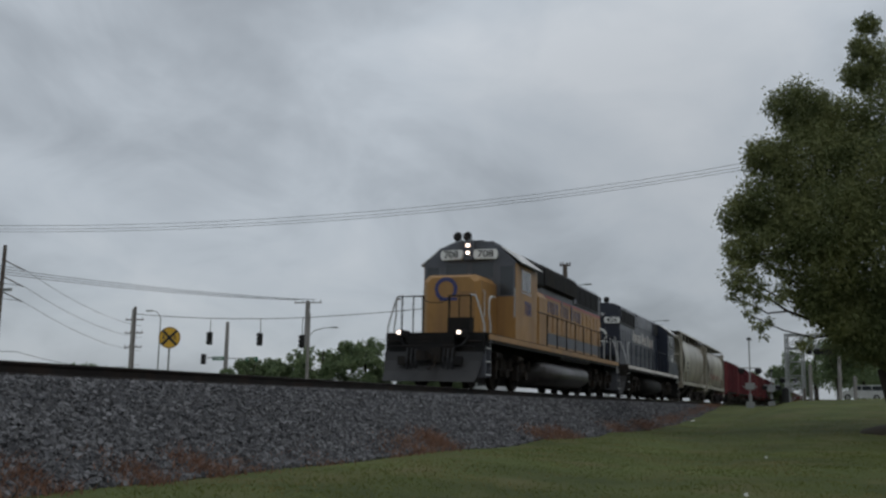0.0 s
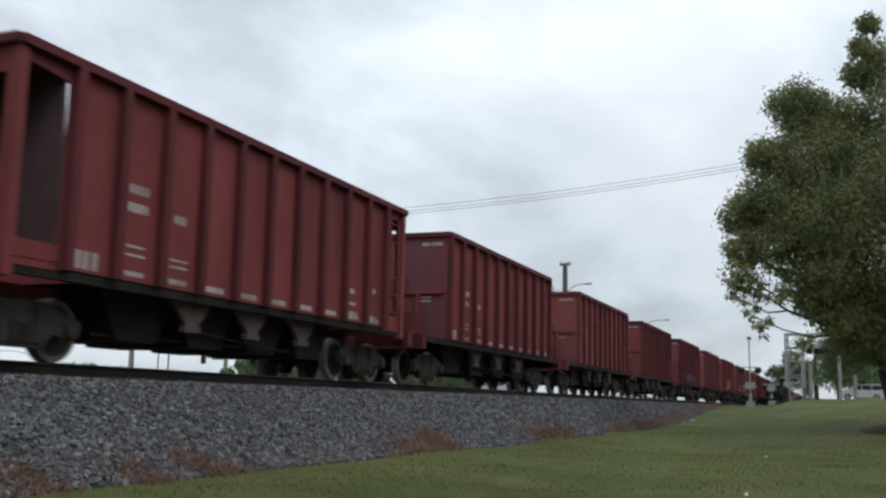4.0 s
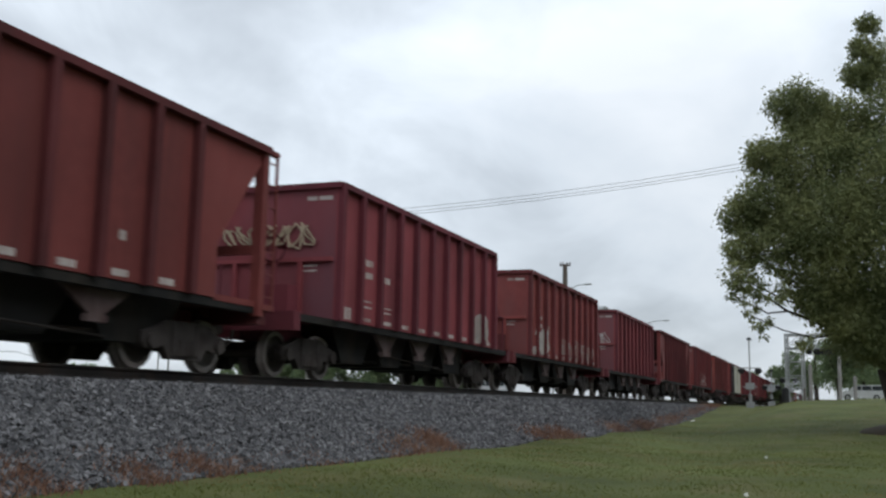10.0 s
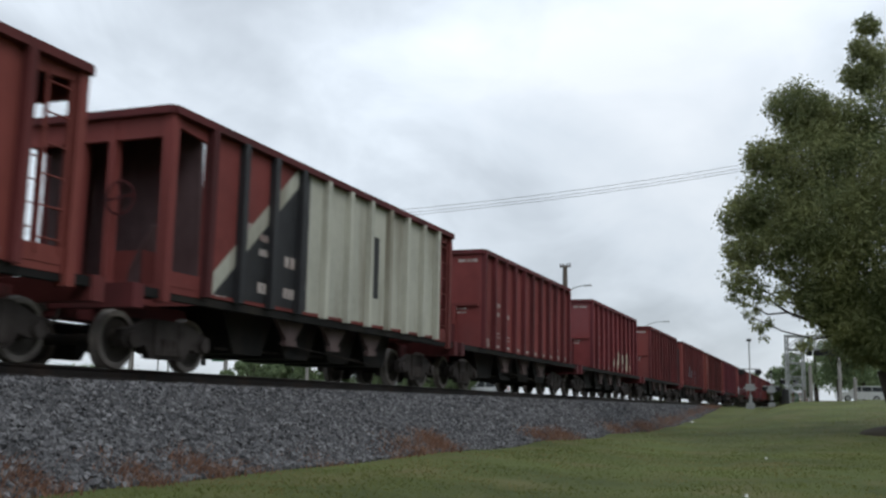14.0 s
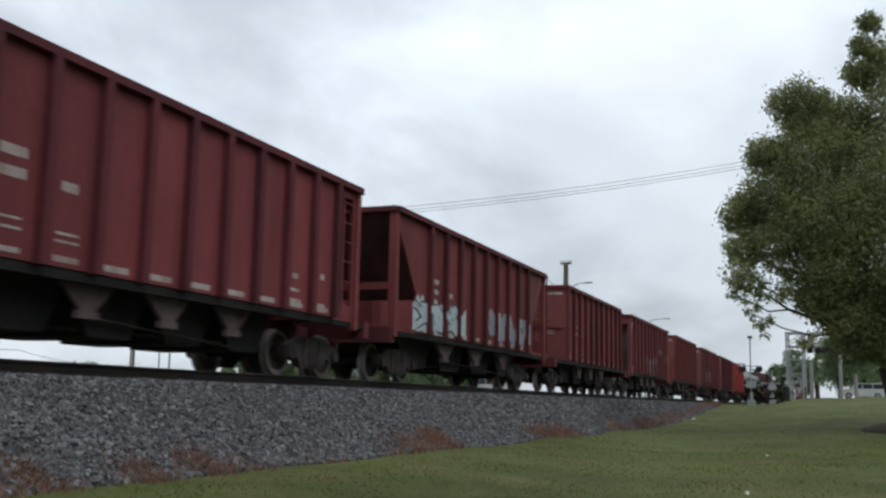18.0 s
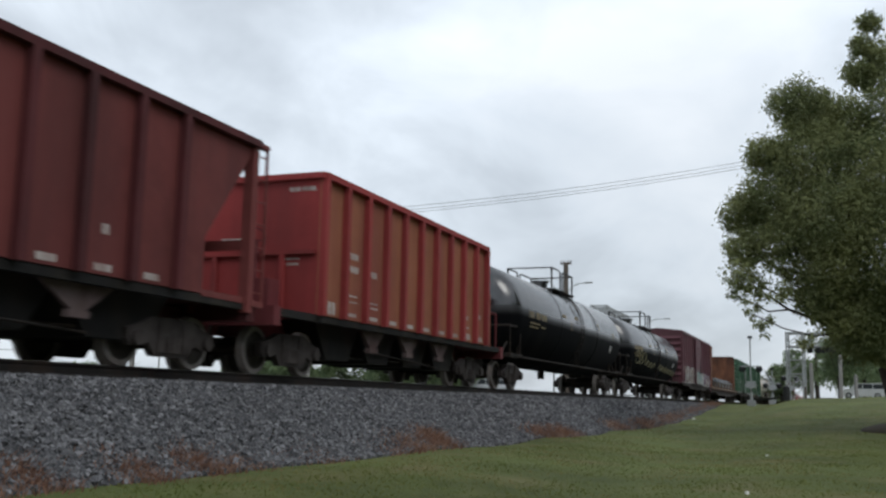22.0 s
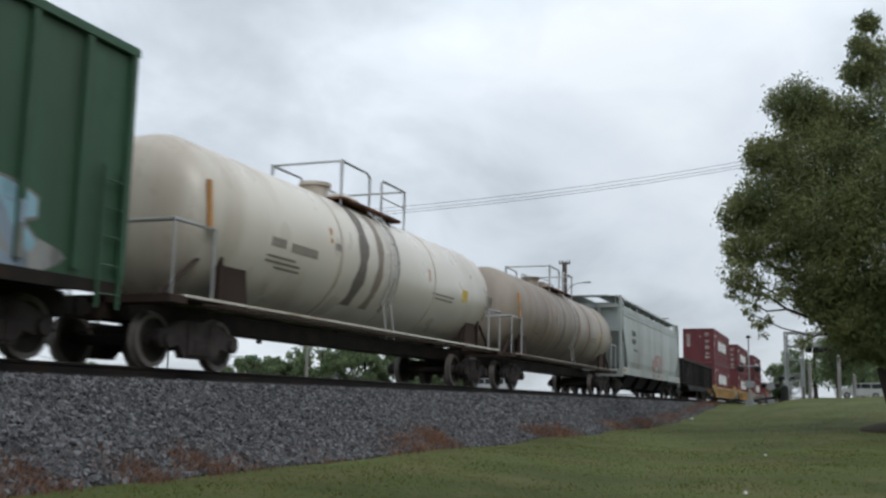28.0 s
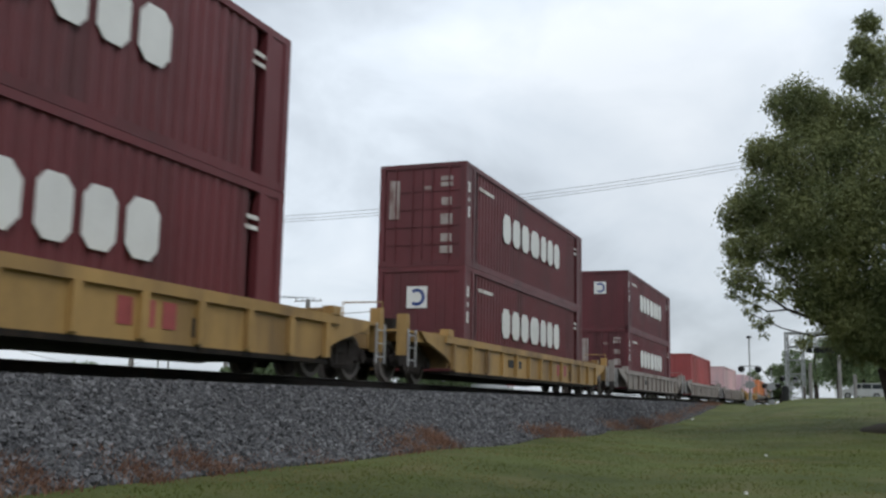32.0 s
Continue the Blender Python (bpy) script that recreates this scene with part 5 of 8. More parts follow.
def box_car(u0, u1, paintm, label, zt, door, group="", panels=14, door_kind=0):
    c, half = (u0 + u1) / 2, (u1 - u0) / 2
    reach = half + 0.68
    car = rolling("box_car", label, "box car", c, group)
    m, k = M[paintm], ("box", paintm, round(half, 2))
    part("body", shared((k, "body"), m, lambda bm: slab_x(bm, [(-1.48, 1.05), (1.48, 1.05), (1.48, zt - 0.14), (-1.48, zt - 0.14)], -half, half)), car)
    part("roof", shared((k, "roof"), M["silver"] if paintm == "x" else m, lambda bm: slab_x(bm, [(-1.56, zt - 0.14), (1.56, zt - 0.14), (1.56, zt - 0.02), (0, zt + 0.14), (-1.56, zt - 0.02)], -half - 0.02, half + 0.02)), car)
    w = 2 * half / panels
    d0, d1 = door
    for i in range(panels + 1):
        x = min(half - 0.07, max(-half + 0.07, -half + i * w))
        if d0 - 0.1 < x < d1 + 0.1:
            continue
        for y in (-1, 1):
            part("side_post", shared((k, "post"), m, lambda bm: slab_x(bm, [(-0.06, 1.15), (0.06, 1.15), (0.06, zt - 0.16), (-0.06, zt - 0.16)], -0.05, 0.05)), car, at=(x, y * 1.5, 0))
    dw = d1 - d0
    dr = part("door", shared((k, "door", door), m, lambda bm: bx(bm, d0, d1, -1.58, -1.5, 1.12, zt - 0.2)), car, "closed sliding door with cross ribs")
    for x in (d0, d1) + (((d0 + d1) / 2,) if door_kind else ()):
        part("door_stile", shared((k, "stile"), m, lambda bm: bx(bm, -0.06, 0.06, -1.63, -1.58, 1.12, zt - 0.2)), dr, at=(x, 0, 0))
    for i in range(1, 6):
        part("door_rib", shared((k, "drib", dw), m, lambda bm: bx(bm, 0.06, dw - 0.06, -1.61, -1.58, -0.035, 0.035)), dr, at=(d0, 0, 1.12 + i * (zt - 1.32) / 6))
    part("door_lever", shared((k, "lever"), M["steel"], lambda bm: [rod(bm, (0, -1.65, 1.3), (0, -1.65, 2.8), 0.022, 6), bx(bm, -0.16, 0.16, -1.68, -1.62, 1.75, 1.95)]), dr, "door locking lever", ((d0 + d1) / 2 + 0.5, 0, 0))
    part("door_track", shared((k, "track"), M["steel"], lambda bm: bx(bm, d0 - 1.6, d1 + 0.2, -1.64, -1.5, 1.0, 1.1)), car)
    for y in (-1.5, 1.5):
        part("side_sill", shared((k, "sill"), M["steel"], lambda bm: slab_y(bm, [(-half, 1.06), (half, 1.06), (half, 0.9), (half - 2.9, 0.88), (half - 3.6, 0.72), (-half + 3.6, 0.72), (-half + 2.9, 0.88), (-half, 0.9)], -0.03, 0.03)), car, at=(0, y, 0))
    part("centre_sill", shared((k, "csill"), M["steel"], lambda bm: bx(bm, -reach + 0.4, reach - 0.4, -0.3, 0.3, 0.65, 1.02)), car)
    for i in range(6):
        part("cross_bearer", shared((k, "bearer"), M["steel"], lambda bm: bx(bm, -0.06, 0.06, -1.45, 1.45, 0.75, 1.02)), car, at=(-half + 3.5 + i * (2 * half - 7) / 5, 0, 0))
    for e in (-1, 1):
        nr = 7
        for i in range(nr):
            z = 1.35 + i * (zt - 1.7) / nr
            part("end_corrugation", shared((k, "corr"), m, lambda bm: loft(bm, [[(0, -1.42, -0.14), (0, -1.42, 0.14), (0.1, -1.42, 0.0)], [(0, 1.42, -0.14), (0, 1.42, 0.14), (0.1, 1.42, 0.0)]])), car, at=(e * half, 0, z + 0.2), rz=0 if e > 0 else 180)
        def fit(bm):
            ladder(bm, 0.05, -1.25, 1.0, 2.6, 0.42, None, "y")
            ladder(bm, -0.35, -1.56, 0.7, 2.6, 0.42)
            bx(bm, 0, 0.35, -1.0, 1.0, 1.05, 1.1)
        fl = part("end_ladder", shared((k, "fit"), m, fit), car, "end ladder and crossover step", (e * half, 0, 0), 0 if e > 0 else 180)
        if e < 0:
            brake_wheel(fl, (0.2, 0.7, 2.2), m)
        coupler(car, e * (reach - 0.42), e)
        truck(car, e * (reach - 2.5))
    return car


def gondola(u0, u1):
    c, half = (u0 + u1) / 2, (u1 - u0) / 2
    reach = half + 0.72
    car = rolling("gondola_car", "black high-sided gondola car with grimy ribbed sides", "gondola car", c)
    m = M["gond"]
    zt = 2.62
    for y in (-1, 1):
        s = part("side", shared(("gon", "side", y), m, lambda bm: slab_y(bm, [(-half, zt), (half, zt), (half, 1.0), (half - 2.6, 0.95), (half - 3.4, 0.62), (-half + 3.4, 0.62), (-half + 2.6, 0.95), (-half, 1.0)], y * 1.48 - 0.03, y * 1.48 + 0.03)), car)
        for i in range(17):
            x = -half + 0.08 + i * (2 * half - 0.16) / 16
            part("rib", shared(("gon", "rib"), m, lambda bm: slab_y(bm, [(-0.07, 0.95), (0.07, 0.95), (0.1, zt - 0.12), (-0.1, zt - 0.12)], -0.06, 0.06)), s, at=(x, y * 1.55, 0))
    def rim(bm):
        for y in (-1, 1):
            bx(bm, -half, half, y * 1.54 - 0.1, y * 1.54 + 0.1, zt - 0.12, zt + 0.02)
        for e in (-1, 1):
            bx(bm, e * half - 0.08, e * half + 0.08, -1.6, 1.6, zt - 0.14, zt + 0.018)
    part("top_chord", shared(("gon", "rim"), m, rim), car)
    part("floor", shared(("gon", "floor"), m, lambda bm: bx(bm, -half, half, -1.45, 1.45, 1.0, 1.1)), car)
    part("centre_sill", shared(("gon", "cs"), M["steel"], lambda bm: bx(bm, -reach + 0.4, reach - 0.4, -0.3, 0.3, 0.62, 1.0)), car)
    for e in (-1, 1):
        def end(bm):
            bx(bm, -0.03, 0.03, -1.48, 1.48, 1.0, zt - 0.1)
            for z in (1.35, 1.75, 2.15):
                bx(bm, 0.0, 0.1, -1.45, 1.45, z - 0.07, z + 0.07)
            ladder(bm, 0.12, -1.2, 0.9, zt - 0.1, 0.42, None, "y")
            ladder(bm, -0.35, -1.62, 0.6, zt - 0.2, 0.42)
        gw = part("end_wall", shared(("gon", "end"), m, end), car, "ribbed end wall with ladders", (e * half, 0, 0), 0 if e > 0 else 180)
        if e < 0:
            brake_wheel(gw, (0.18, 0.6, 2.0), m)
        coupler(car, e * (reach - 0.42), e)
        truck(car, e * (reach - 2.2))
    marks(car, "reporting_mark", [(-half + 2.7, 2.05, 0.75, 0.2), (-half + 2.7, 1.75, 0.8, 0.2)], -1.512, label="faded white car number stencils")
    return car


def bulkhead_flat(u0, u1):
    c, half = (u0 + u1) / 2, (u1 - u0) / 2
    reach = half + 0.35
    car = rolling("bulkhead_flat_car", "rusty bulkhead flat car carrying dark pipes", "flat car", c)
    def deck(bm):
        for y in (-1, 1):
            slab_y(bm, [(-half, 1.06), (half, 1.06), (half, 0.72), (half - 3.2, 0.7), (half - 5, 0.5), (-half + 5, 0.5), (-half + 3.2, 0.7), (-half, 0.72)], y * 1.45 - 0.04, y * 1.45 + 0.04)
        bx(bm, -reach + 0.4, reach - 0.4, -0.3, 0.3, 0.6, 1.05)
        for e in (-1, 1):
            bx(bm, e * half - 0.12, e * half + 0.12, -1.5, 1.5, 0.62, 1.05)
    part("underframe", shared(("flat", "deck"), M["steel"], deck), car, "grimy fish-bellied side sills")
    for y in (-1.5, 1.5):
        part("deck_edge", shared(("flat", "edge"), M["wood"], lambda bm: bx(bm, -half, half, -0.035, 0.035, 0.98, 1.13)), car, "weathered wooden deck edge", (0, y, 0))
    for i in range(60):
        x = -half + 0.15 + i * (2 * half - 0.3) / 59
        part("deck_plank", shared(("flat", "plank"), M["wood"], lambda bm: bx(bm, -0.165, 0.165, -1.48, 1.48, 1.06, 1.11)), car, at=(x, 0, 0))
    for i in range(14):
        x = -half + 0.8 + i * (2 * half - 1.6) / 13
        for y in (-1.54, 1.54):
            part("stake_pocket", shared(("flat", "pocket"), M["rust_dark"], lambda bm: bx(bm, -0.26, 0.26, -0.05, 0.05, 0.84, 1.03)), car, at=(x, y, 0))
    for e in (-1, 1):
        b = part("bulkhead", shared(("flat", "bulk"), M["rust"], lambda bm: slab_x(bm, [(-1.4, 1.11), (1.4, 1.11), (1.4, 4.38), (1.2, 4.5), (-1.2, 4.5), (-1.4, 4.38)], -0.06, 0.06)), car, "tall rusted steel bulkhead", (e * (half - (1.85 if e < 0 else 1.25)), 0, 0), 0 if e > 0 else 180)
        def brace(bm):
            slab_y(bm, [(0.06, 1.12), (0.95, 1.12), (0.6, 4.4), (0.06, 4.46)], -0.06, 0.06)
            bx(bm, 0.06, 0.6, -0.12, 0.12, 1.12, 1.3)
        for y in (-1.3, -0.45, 0.45, 1.3):
            if abs(y) > 1:
                part("side_plate", shared(("flat", "plate"), M["rust"], lambda bm: slab_y(bm, [(0.06, 0.95), (0.98, 0.95), (0.96, 2.0), (0.74, 4.4), (0.06, 4.48)], -0.06, 0.06)), b, at=(0, y, 0))
            else:
                part("brace", shared(("flat", "brace"), M["rust_dark"], brace), b, at=(0, y, 0))
        for z in (2.0, 2.85, 3.7):
            part("cross_beam", shared(("flat", "beam"), M["rust_dark"], lambda bm: bx(bm, 0.06, 0.5, -1.24, 1.24, -0.06, 0.06)), b, at=(0, 0, z))
        coupler(car, e * (reach - 0.42), e)
        truck(car, e * (reach - 2.4))
    return car


def well_car(u, paintm, label, group):
    half, reach = 8.4, 11.75
    car = rolling("well_car", label, "well car", u, group)
    m, k = M[paintm], ("well", paintm)
    for y in (-1, 1):
        side = part("side", shared((k, "side", y), m, lambda bm: slab_y(bm, [(-half, 1.02), (half, 1.02), (half, 0.5), (half - 0.5, 0.32), (-half + 0.5, 0.32), (-half, 0.5)], y * 1.46 - 0.03, y * 1.46 + 0.03)), car)
        part("top_chord", shared((k, "chord"), m, lambda bm: bx(bm, -half - 0.4, half + 0.4, -0.1, 0.1, 1.02, 1.2)), side, at=(0, y * 1.46, 0))
        for i in range(13):
            x = -half + 0.15 + i * (2 * half - 0.3) / 12
            part("rib", shared((k, "rib"), m, lambda bm: bx(bm, -0.08, 0.08, -0.05, 0.05, 0.36, 1.02)), side, at=(x, y * 1.53, 0))
    part("well_floor", shared((k, "floor"), M["steel"], lambda bm: bx(bm, -half, half, -1.43, 1.43, 0.26, 0.335)), car)
    for y in (-1, 1):
        part("lower_flange", shared((k, "flange"), M["steel"], lambda bm: bx(bm, -half, half, -0.1, 0.1, 0.24, 0.325)), car, at=(0, y * 1.4, 0))
    for e in (-1, 1):
        rot = 0 if e > 0 else 180
        def deck(bm):
            slab_x(bm, [(-1.42, 0.95), (1.42, 0.95), (1.42, 1.16), (-1.42, 1.16)], -0.1, 2.0)
            bx(bm, -0.1, 2.85, -0.5, 0.5, 0.75, 1.15)
            bx(bm, 1.6, 2.7, -1.35, 1.35, 1.15, 1.2)
        ep = part("end_platform", shared((k, "endp"), m, deck), car, "end platform over the bogie", (e * half, 0, 0), rot)
        part("bulkhead", shared((k, "bulk"), m, lambda bm: bx(bm, -0.1, 0.05, -1.42, 1.42, 0.4, 1.3)), ep)
        for y in (-1, 1):
            part("side_arm", shared((k, "arm"), m, lambda bm: slab_y(bm, [(-0.1, 1.2), (2.0, 1.2), (1.6, 0.98), (0.4, 0.7), (-0.1, 0.5)], -0.04, 0.04)), ep, at=(0, y * 1.46, 0))
            part("guide_block", shared((k, "guide"), m, lambda bm: bx(bm, 0.0, 0.35, -0.12, 0.12, 1.2, 1.36)), ep, at=(0, y * 1.46, 0))
            part("corner_post", shared((k, "cpost"), m, lambda bm: bx(bm, 2.5, 2.7, -0.12, 0.12, 0.6, 1.55)), ep, at=(0, y * 1.3, 0))
        part("handrail", shared((k, "hrail"), m, lambda bm: pipes(bm, [(2.75, -1.35, 0.4), (2.75, -1.35, 1.7), (2.75, -0.4, 1.7), (2.75, -0.4, 1.2)], 0.02)), ep)
        def steps_(bm):
            ladder(bm, 0, 0, 0.35, 1.2, 0.42)
        part("step", shared((k, "step"), M["silver"], steps_), car, "pale metal step", (e * (half + 2.45), -1.47, 0))
        part("brake_gear", shared((k, "gear"), M["steel"], lambda bm: [bx(bm, 1.65, 2.1, 0.3, 0.8, 1.2, 1.5)]), car, at=(e * half, 0, 0), rz=0 if e > 0 else 180)
        coupler(car, e * (reach - 0.42), e)
        truck(car, e * (reach - 1.9), 0.48)
    marks(car, "placard", [(-3.2, 0.72, 0.55, 0.24), (-2.4, 0.72, 0.55, 0.24), (4.15, 0.6, 0.34, 0.3)], -1.5, M["blackp"], "small black and white data plates")
    if paintm == "welly":
        marks(car, "wording", [(2.4, 0.72, 0.32, 0.4), (2.9, 0.72, 0.32, 0.4), (3.4, 0.72, 0.32, 0.4)], -1.498, M["redline"], "faded red plain bars")
    return car


def emblem(parent, at):
    """White square plate with a plain blue ring, facing the front of the train."""
    p = part("emblem_plate", shared("emblem", M["letter"], lambda bm: bx(bm, -0.006, 0.006, -0.3, 0.3, -0.3, 0.3)), parent, "white square emblem with a blue ring", at)
    def ringb(bm):
        n = 18
        loft(bm, [[(x, r * math.cos(a), r * math.sin(a)) for x, r in ((-0.012, 0.24), (-0.006, 0.24), (-0.006, 0.15), (-0.012, 0.15))] for a in (math.radians(50 + i * 260 / n) for i in range(n + 1))])
    part("emblem_ring", shared("ring", M["bluep"], ringb), p)


def container(u, z, length, mat, label, group, shade=(1, 1, 1), brand=True, plate=False, h=2.896):
    hl, wy = length / 2, 1.295
    box = rolling("shipping_container", label, "container", u, group, z)
    k = ("cont", mat.name, round(length, 1))
    pitch = 0.278
    n = int((length - 1.9) / pitch)
    x0 = -n * pitch / 2
    for y in (-1, 1):
        def corr(bm):
            top, bot = [], []
            for i in range(n):
                a = x0 + i * pitch
                for dx, dep in ((0.0, 0.0), (0.10, 0.0), (0.139, 0.036), (0.239, 0.036)):
                    top.append((a + dx, y * (wy - 0.03 - dep), h - 0.13))
                    bot.append((a + dx, y * (wy - 0.03 - dep), 0.17))
            tv = [bm.verts.new(p) for p in top]
            bv = [bm.verts.new(p) for p in bot]
            for i in range(len(tv) - 1):
                bm.faces.new((bv[i], bv[i + 1], tv[i + 1], tv[i]))
        part("side_panel", shared((k, "corr", y), mat, corr), box, "corrugated steel side", colour=shade)
    def frm(bm):
        for y in (-1, 1):
            bx(bm, -hl, hl, y * wy - (0.06 if y > 0 else 0), y * wy + (0.06 if y < 0 else 0), h - 0.13, h)
            bx(bm, -hl, hl, y * wy - (0.1 if y > 0 else 0), y * wy + (0.1 if y < 0 else 0), 0.0, 0.17)
            for x in (-hl + 0.1, hl - 0.1, -hl + 0.72, hl - 0.72):
                bx(bm, x - 0.1, x + 0.1, y * wy - (0.16 if y > 0 else 0.004), y * wy + (0.16 if y < 0 else 0.004), 0.0, h)
            bx(bm, -hl + 0.2, -hl + 0.62, y * (wy - 0.03) - 0.01, y * (wy - 0.03) + 0.01, 0.17, h - 0.13)
            bx(bm, hl - 0.62, hl - 0.2, y * (wy - 0.03) - 0.01, y * (wy - 0.03) + 0.01, 0.17, h - 0.13)
        for x in (-hl, hl - 0.12):
            bx(bm, x, x + 0.12, -wy, wy, h - 0.13, h)
            bx(bm, x, x + 0.12, -wy, wy, 0, 0.17)
    part("frame", shared((k, "frame"), mat, frm), box, colour=shade)
    part("roof", shared((k, "roof"), mat, lambda bm: bx(bm, -hl + 0.02, hl - 0.02, -wy + 0.04, wy - 0.04, h - 0.06, h - 0.02)), box, colour=shade)
    part("floor", shared((k, "floor"), mat, lambda bm: bx(bm, -hl + 0.02, hl - 0.02, -wy + 0.04, wy - 0.04, 0.1, 0.17)), box, colour=shade)
    for e in (-1, 1):
        def leaf(bm):
            bx(bm, -0.02, 0.02, -1.12, -0.01, 0.17, h - 0.13)
            for z_ in (0.6, 1.1, 1.6, 2.1):
                bx(bm, 0.0, 0.045, -1.05, -0.08, z_, z_ + 0.06)
        def leaf2(bm):
            bx(bm, -0.02, 0.02, 0.01, 1.12, 0.17, h - 0.13)
            for z_ in (0.6, 1.1, 1.6, 2.1):
                bx(bm, 0.0, 0.045, 0.08, 1.05, z_, z_ + 0.06)
        def wallp(bm):
            bx(bm, -0.02, 0.02, -1.12, 1.12, 0.17, h - 0.13)
            for i in range(8):
                bx(bm, 0.0, 0.035, -1.0 + i * 0.265, -0.87 + i * 0.265, 0.2, h - 0.16)
        if e < 0 and not plate:
            for nm, fn in (("door_leaf", leaf), ("door_leaf", leaf2)):
                lf = part(nm, shared((k, nm, fn is leaf), mat, fn), box, at=(e * (hl - 0.06), 0, 0), rz=180, colour=shade)
                for y in (0.3, 0.8):
                    part("locking_bar", shared((k, "bar"), mat, lambda bm: rod(bm, (0.06, 0, 0.1), (0.06, 0, h - 0.08), 0.018, 6)), lf, at=(0, -y if fn is leaf else y, 0), colour=shade)
        else:
            part("end_wall", shared((k, "wall"), mat, wallp), box, at=(e * (hl - 0.06), 0, 0), rz=0 if e > 0 else 180, colour=shade)
    if brand:
        # large lettering stands as plain white blocks of its size
        ws = [1.0, 1.0, 1.02, 1.3, 0.85, 0.88, 0.95]
        rows, x = [], -3.6
        for wl_ in ws:
            rows.append((x + wl_ / 2, 1.6, wl_ * 0.78, 0.88))
            x += wl_
        for row in rows:
            part("brand_block", shared(("brand", row[2]), M["letter"], lambda bm: block(bm, -row[2] / 2, row[2] / 2, -row[3] / 2, row[3] / 2, -1.3)), box, "plain white block", (row[0], 0, row[1]))
        marks(box, "side_marking", [(-5.0, 2.35, 1.3, 0.1), (5.9, 2.3, 0.45, 0.08), (5.9, 2.12, 0.5, 0.08)], -1.275, M["white"])
        marks(box, "corner_marking", [(-6.62, 2.2, 0.14, 0.3), (-6.62, 1.85, 0.08, 0.12), (-6.62, 1.5, 0.14, 0.3)], -1.3, M["letter"])
        for y, z_, w, hh in ((0.85, 1.9, 0.3, 1.1), (-0.72, 2.45, 0.36, 0.12), (-0.72, 2.28, 0.36, 0.12), (-0.72, 1.8, 0.3, 0.22), (-0.72, 1.3, 0.34, 0.3), (-0.72, 0.78, 0.32, 0.22), (-0.72, 0.45, 0.36, 0.2), (-0.15, 2.2, 0.2, 0.1)):
            if not plate:
                part("door_marking", shared(("endm", y, z_), M["stencil"], lambda bm: bx(bm, -0.004, 0.004, y - w / 2, y + w / 2, z_ - hh / 2, z_ + hh / 2)), box, at=(-hl + 0.018, 0, 0))
        if plate:
            emblem(box, (-hl + 0.01, 0.1, 2.05))
    return box


# ---- the train, car by car ----
covered_hopper(66.26, 78.75, "coverh", "weathered beige covered hopper car with rounded sides", 4.5, group="beige covered hoppers")
covered_hopper(80.15, 93.1, "coverh", "weathered beige covered hopper car with red sprayed scrawl", 4.5, group="beige covered hoppers")
HOPPERS = [("C", 95.5, 106.75), ("A", 109.85, 119.6), ("A", 123.75, 133.5), ("A", 137.48, 147.25), ("A", 151.3, 160.95), ("A", 164.94, 174.6),
           ("A", 178.45, 188.25), ("A", 192.2, 201.96), ("A", 206.0, 215.76), ("B", 218.24, 230.6), ("A", 233.37, 243.11), ("A", 246.7, 256.5),
           ("A", 260.6, 270.3), ("B", 273.0, 285.33), ("A", 288.1, 297.86), ("C", 300.95, 312.3), ("S", 314.6, 325.7), ("A", 328.6, 338.2), ("A", 342.0, 351.75),
           ("A", 355.75, 365.6), ("C", 368.5, 379.8), ("B", 381.65, 394.05), ("C", 395.55, 406.8), ("B", 408.8, 421.3), ("A", 424.3, 434.1),
           ("C", 436.9, 448.25), ("A", 451.3, 461.0), ("A", 464.9, 474.6), ("B", 477.3, 489.2), ("O", 491.8, 501.6)]
random.seed(4)
CARS = []
for st, a, b in HOPPERS:
    t = random.uniform(0.95, 1.2) * (0.74 if st == "B" else 1.0)
    CARS.append(hopper(a, b, {"S": "C", "O": "A"}.get(st, st), shade=(t, t * random.uniform(0.88, 1.05), t * random.uniform(0.88, 1.08)), paintm="orange" if st == "O" else "oxide",
                       label={"S": "hopper car half red and half cream with a slanted black band", "O": "faded orange and red open hopper car with ribbed sides"}.get(st, "")))
tank_car(504.4, 521.3, 1.56, 2.35, "tankb", "glossy black tank car with yellow stencils", "black tank cars", (-1.62, -0.35, -0.02, 1.52, -0.2))
tank_car(523.0, 539.7, 1.56, 2.35, "tankb", "glossy black tank car with a yellow wavy scrawl", "black tank cars")
box_car(541.2, 557.0, "maroon", "maroon box car with sprayed lettering along the lower side", 4.42, (-1.65, 1.75), panels=15)
flat = bulkhead_flat(557.9, 580.4)
box_car(581.5, 597.8, "green", "green box car with grey sprayed lettering", 4.4, (-1.2, 2.0), "green box cars", 17, 1)
box_car(599.4, 615.9, "green", "green box car with a red and white sprayed piece", 4.4, (-1.3, 1.6), "green box cars", 17, 1)
tank_car(617.2, 633.0, 1.42, 2.5, "tankw", "stained white tank car with brown streaks", "white tank cars")
tank_car(634.3, 650.2, 1.42, 2.5, "tankd", "dirty beige tank car with brown streaks", "white tank cars")
covered_hopper(651.1, 669.9, "greyh", "light grey covered hopper car with smooth sides", 4.6, False)
gondola(671.3, 688.0)
WELLS = [(700.0, "welly", 1), (723.45, "welly", 2), (747.1, "wellg", 2), (770.4, "wellg", 0), (793.9, "wellg", 0), (817.4, "welly", 0), (841.0, "wellg", 0), (864.5, "welly", 0)]
CASES = {0: M["boxred"]}
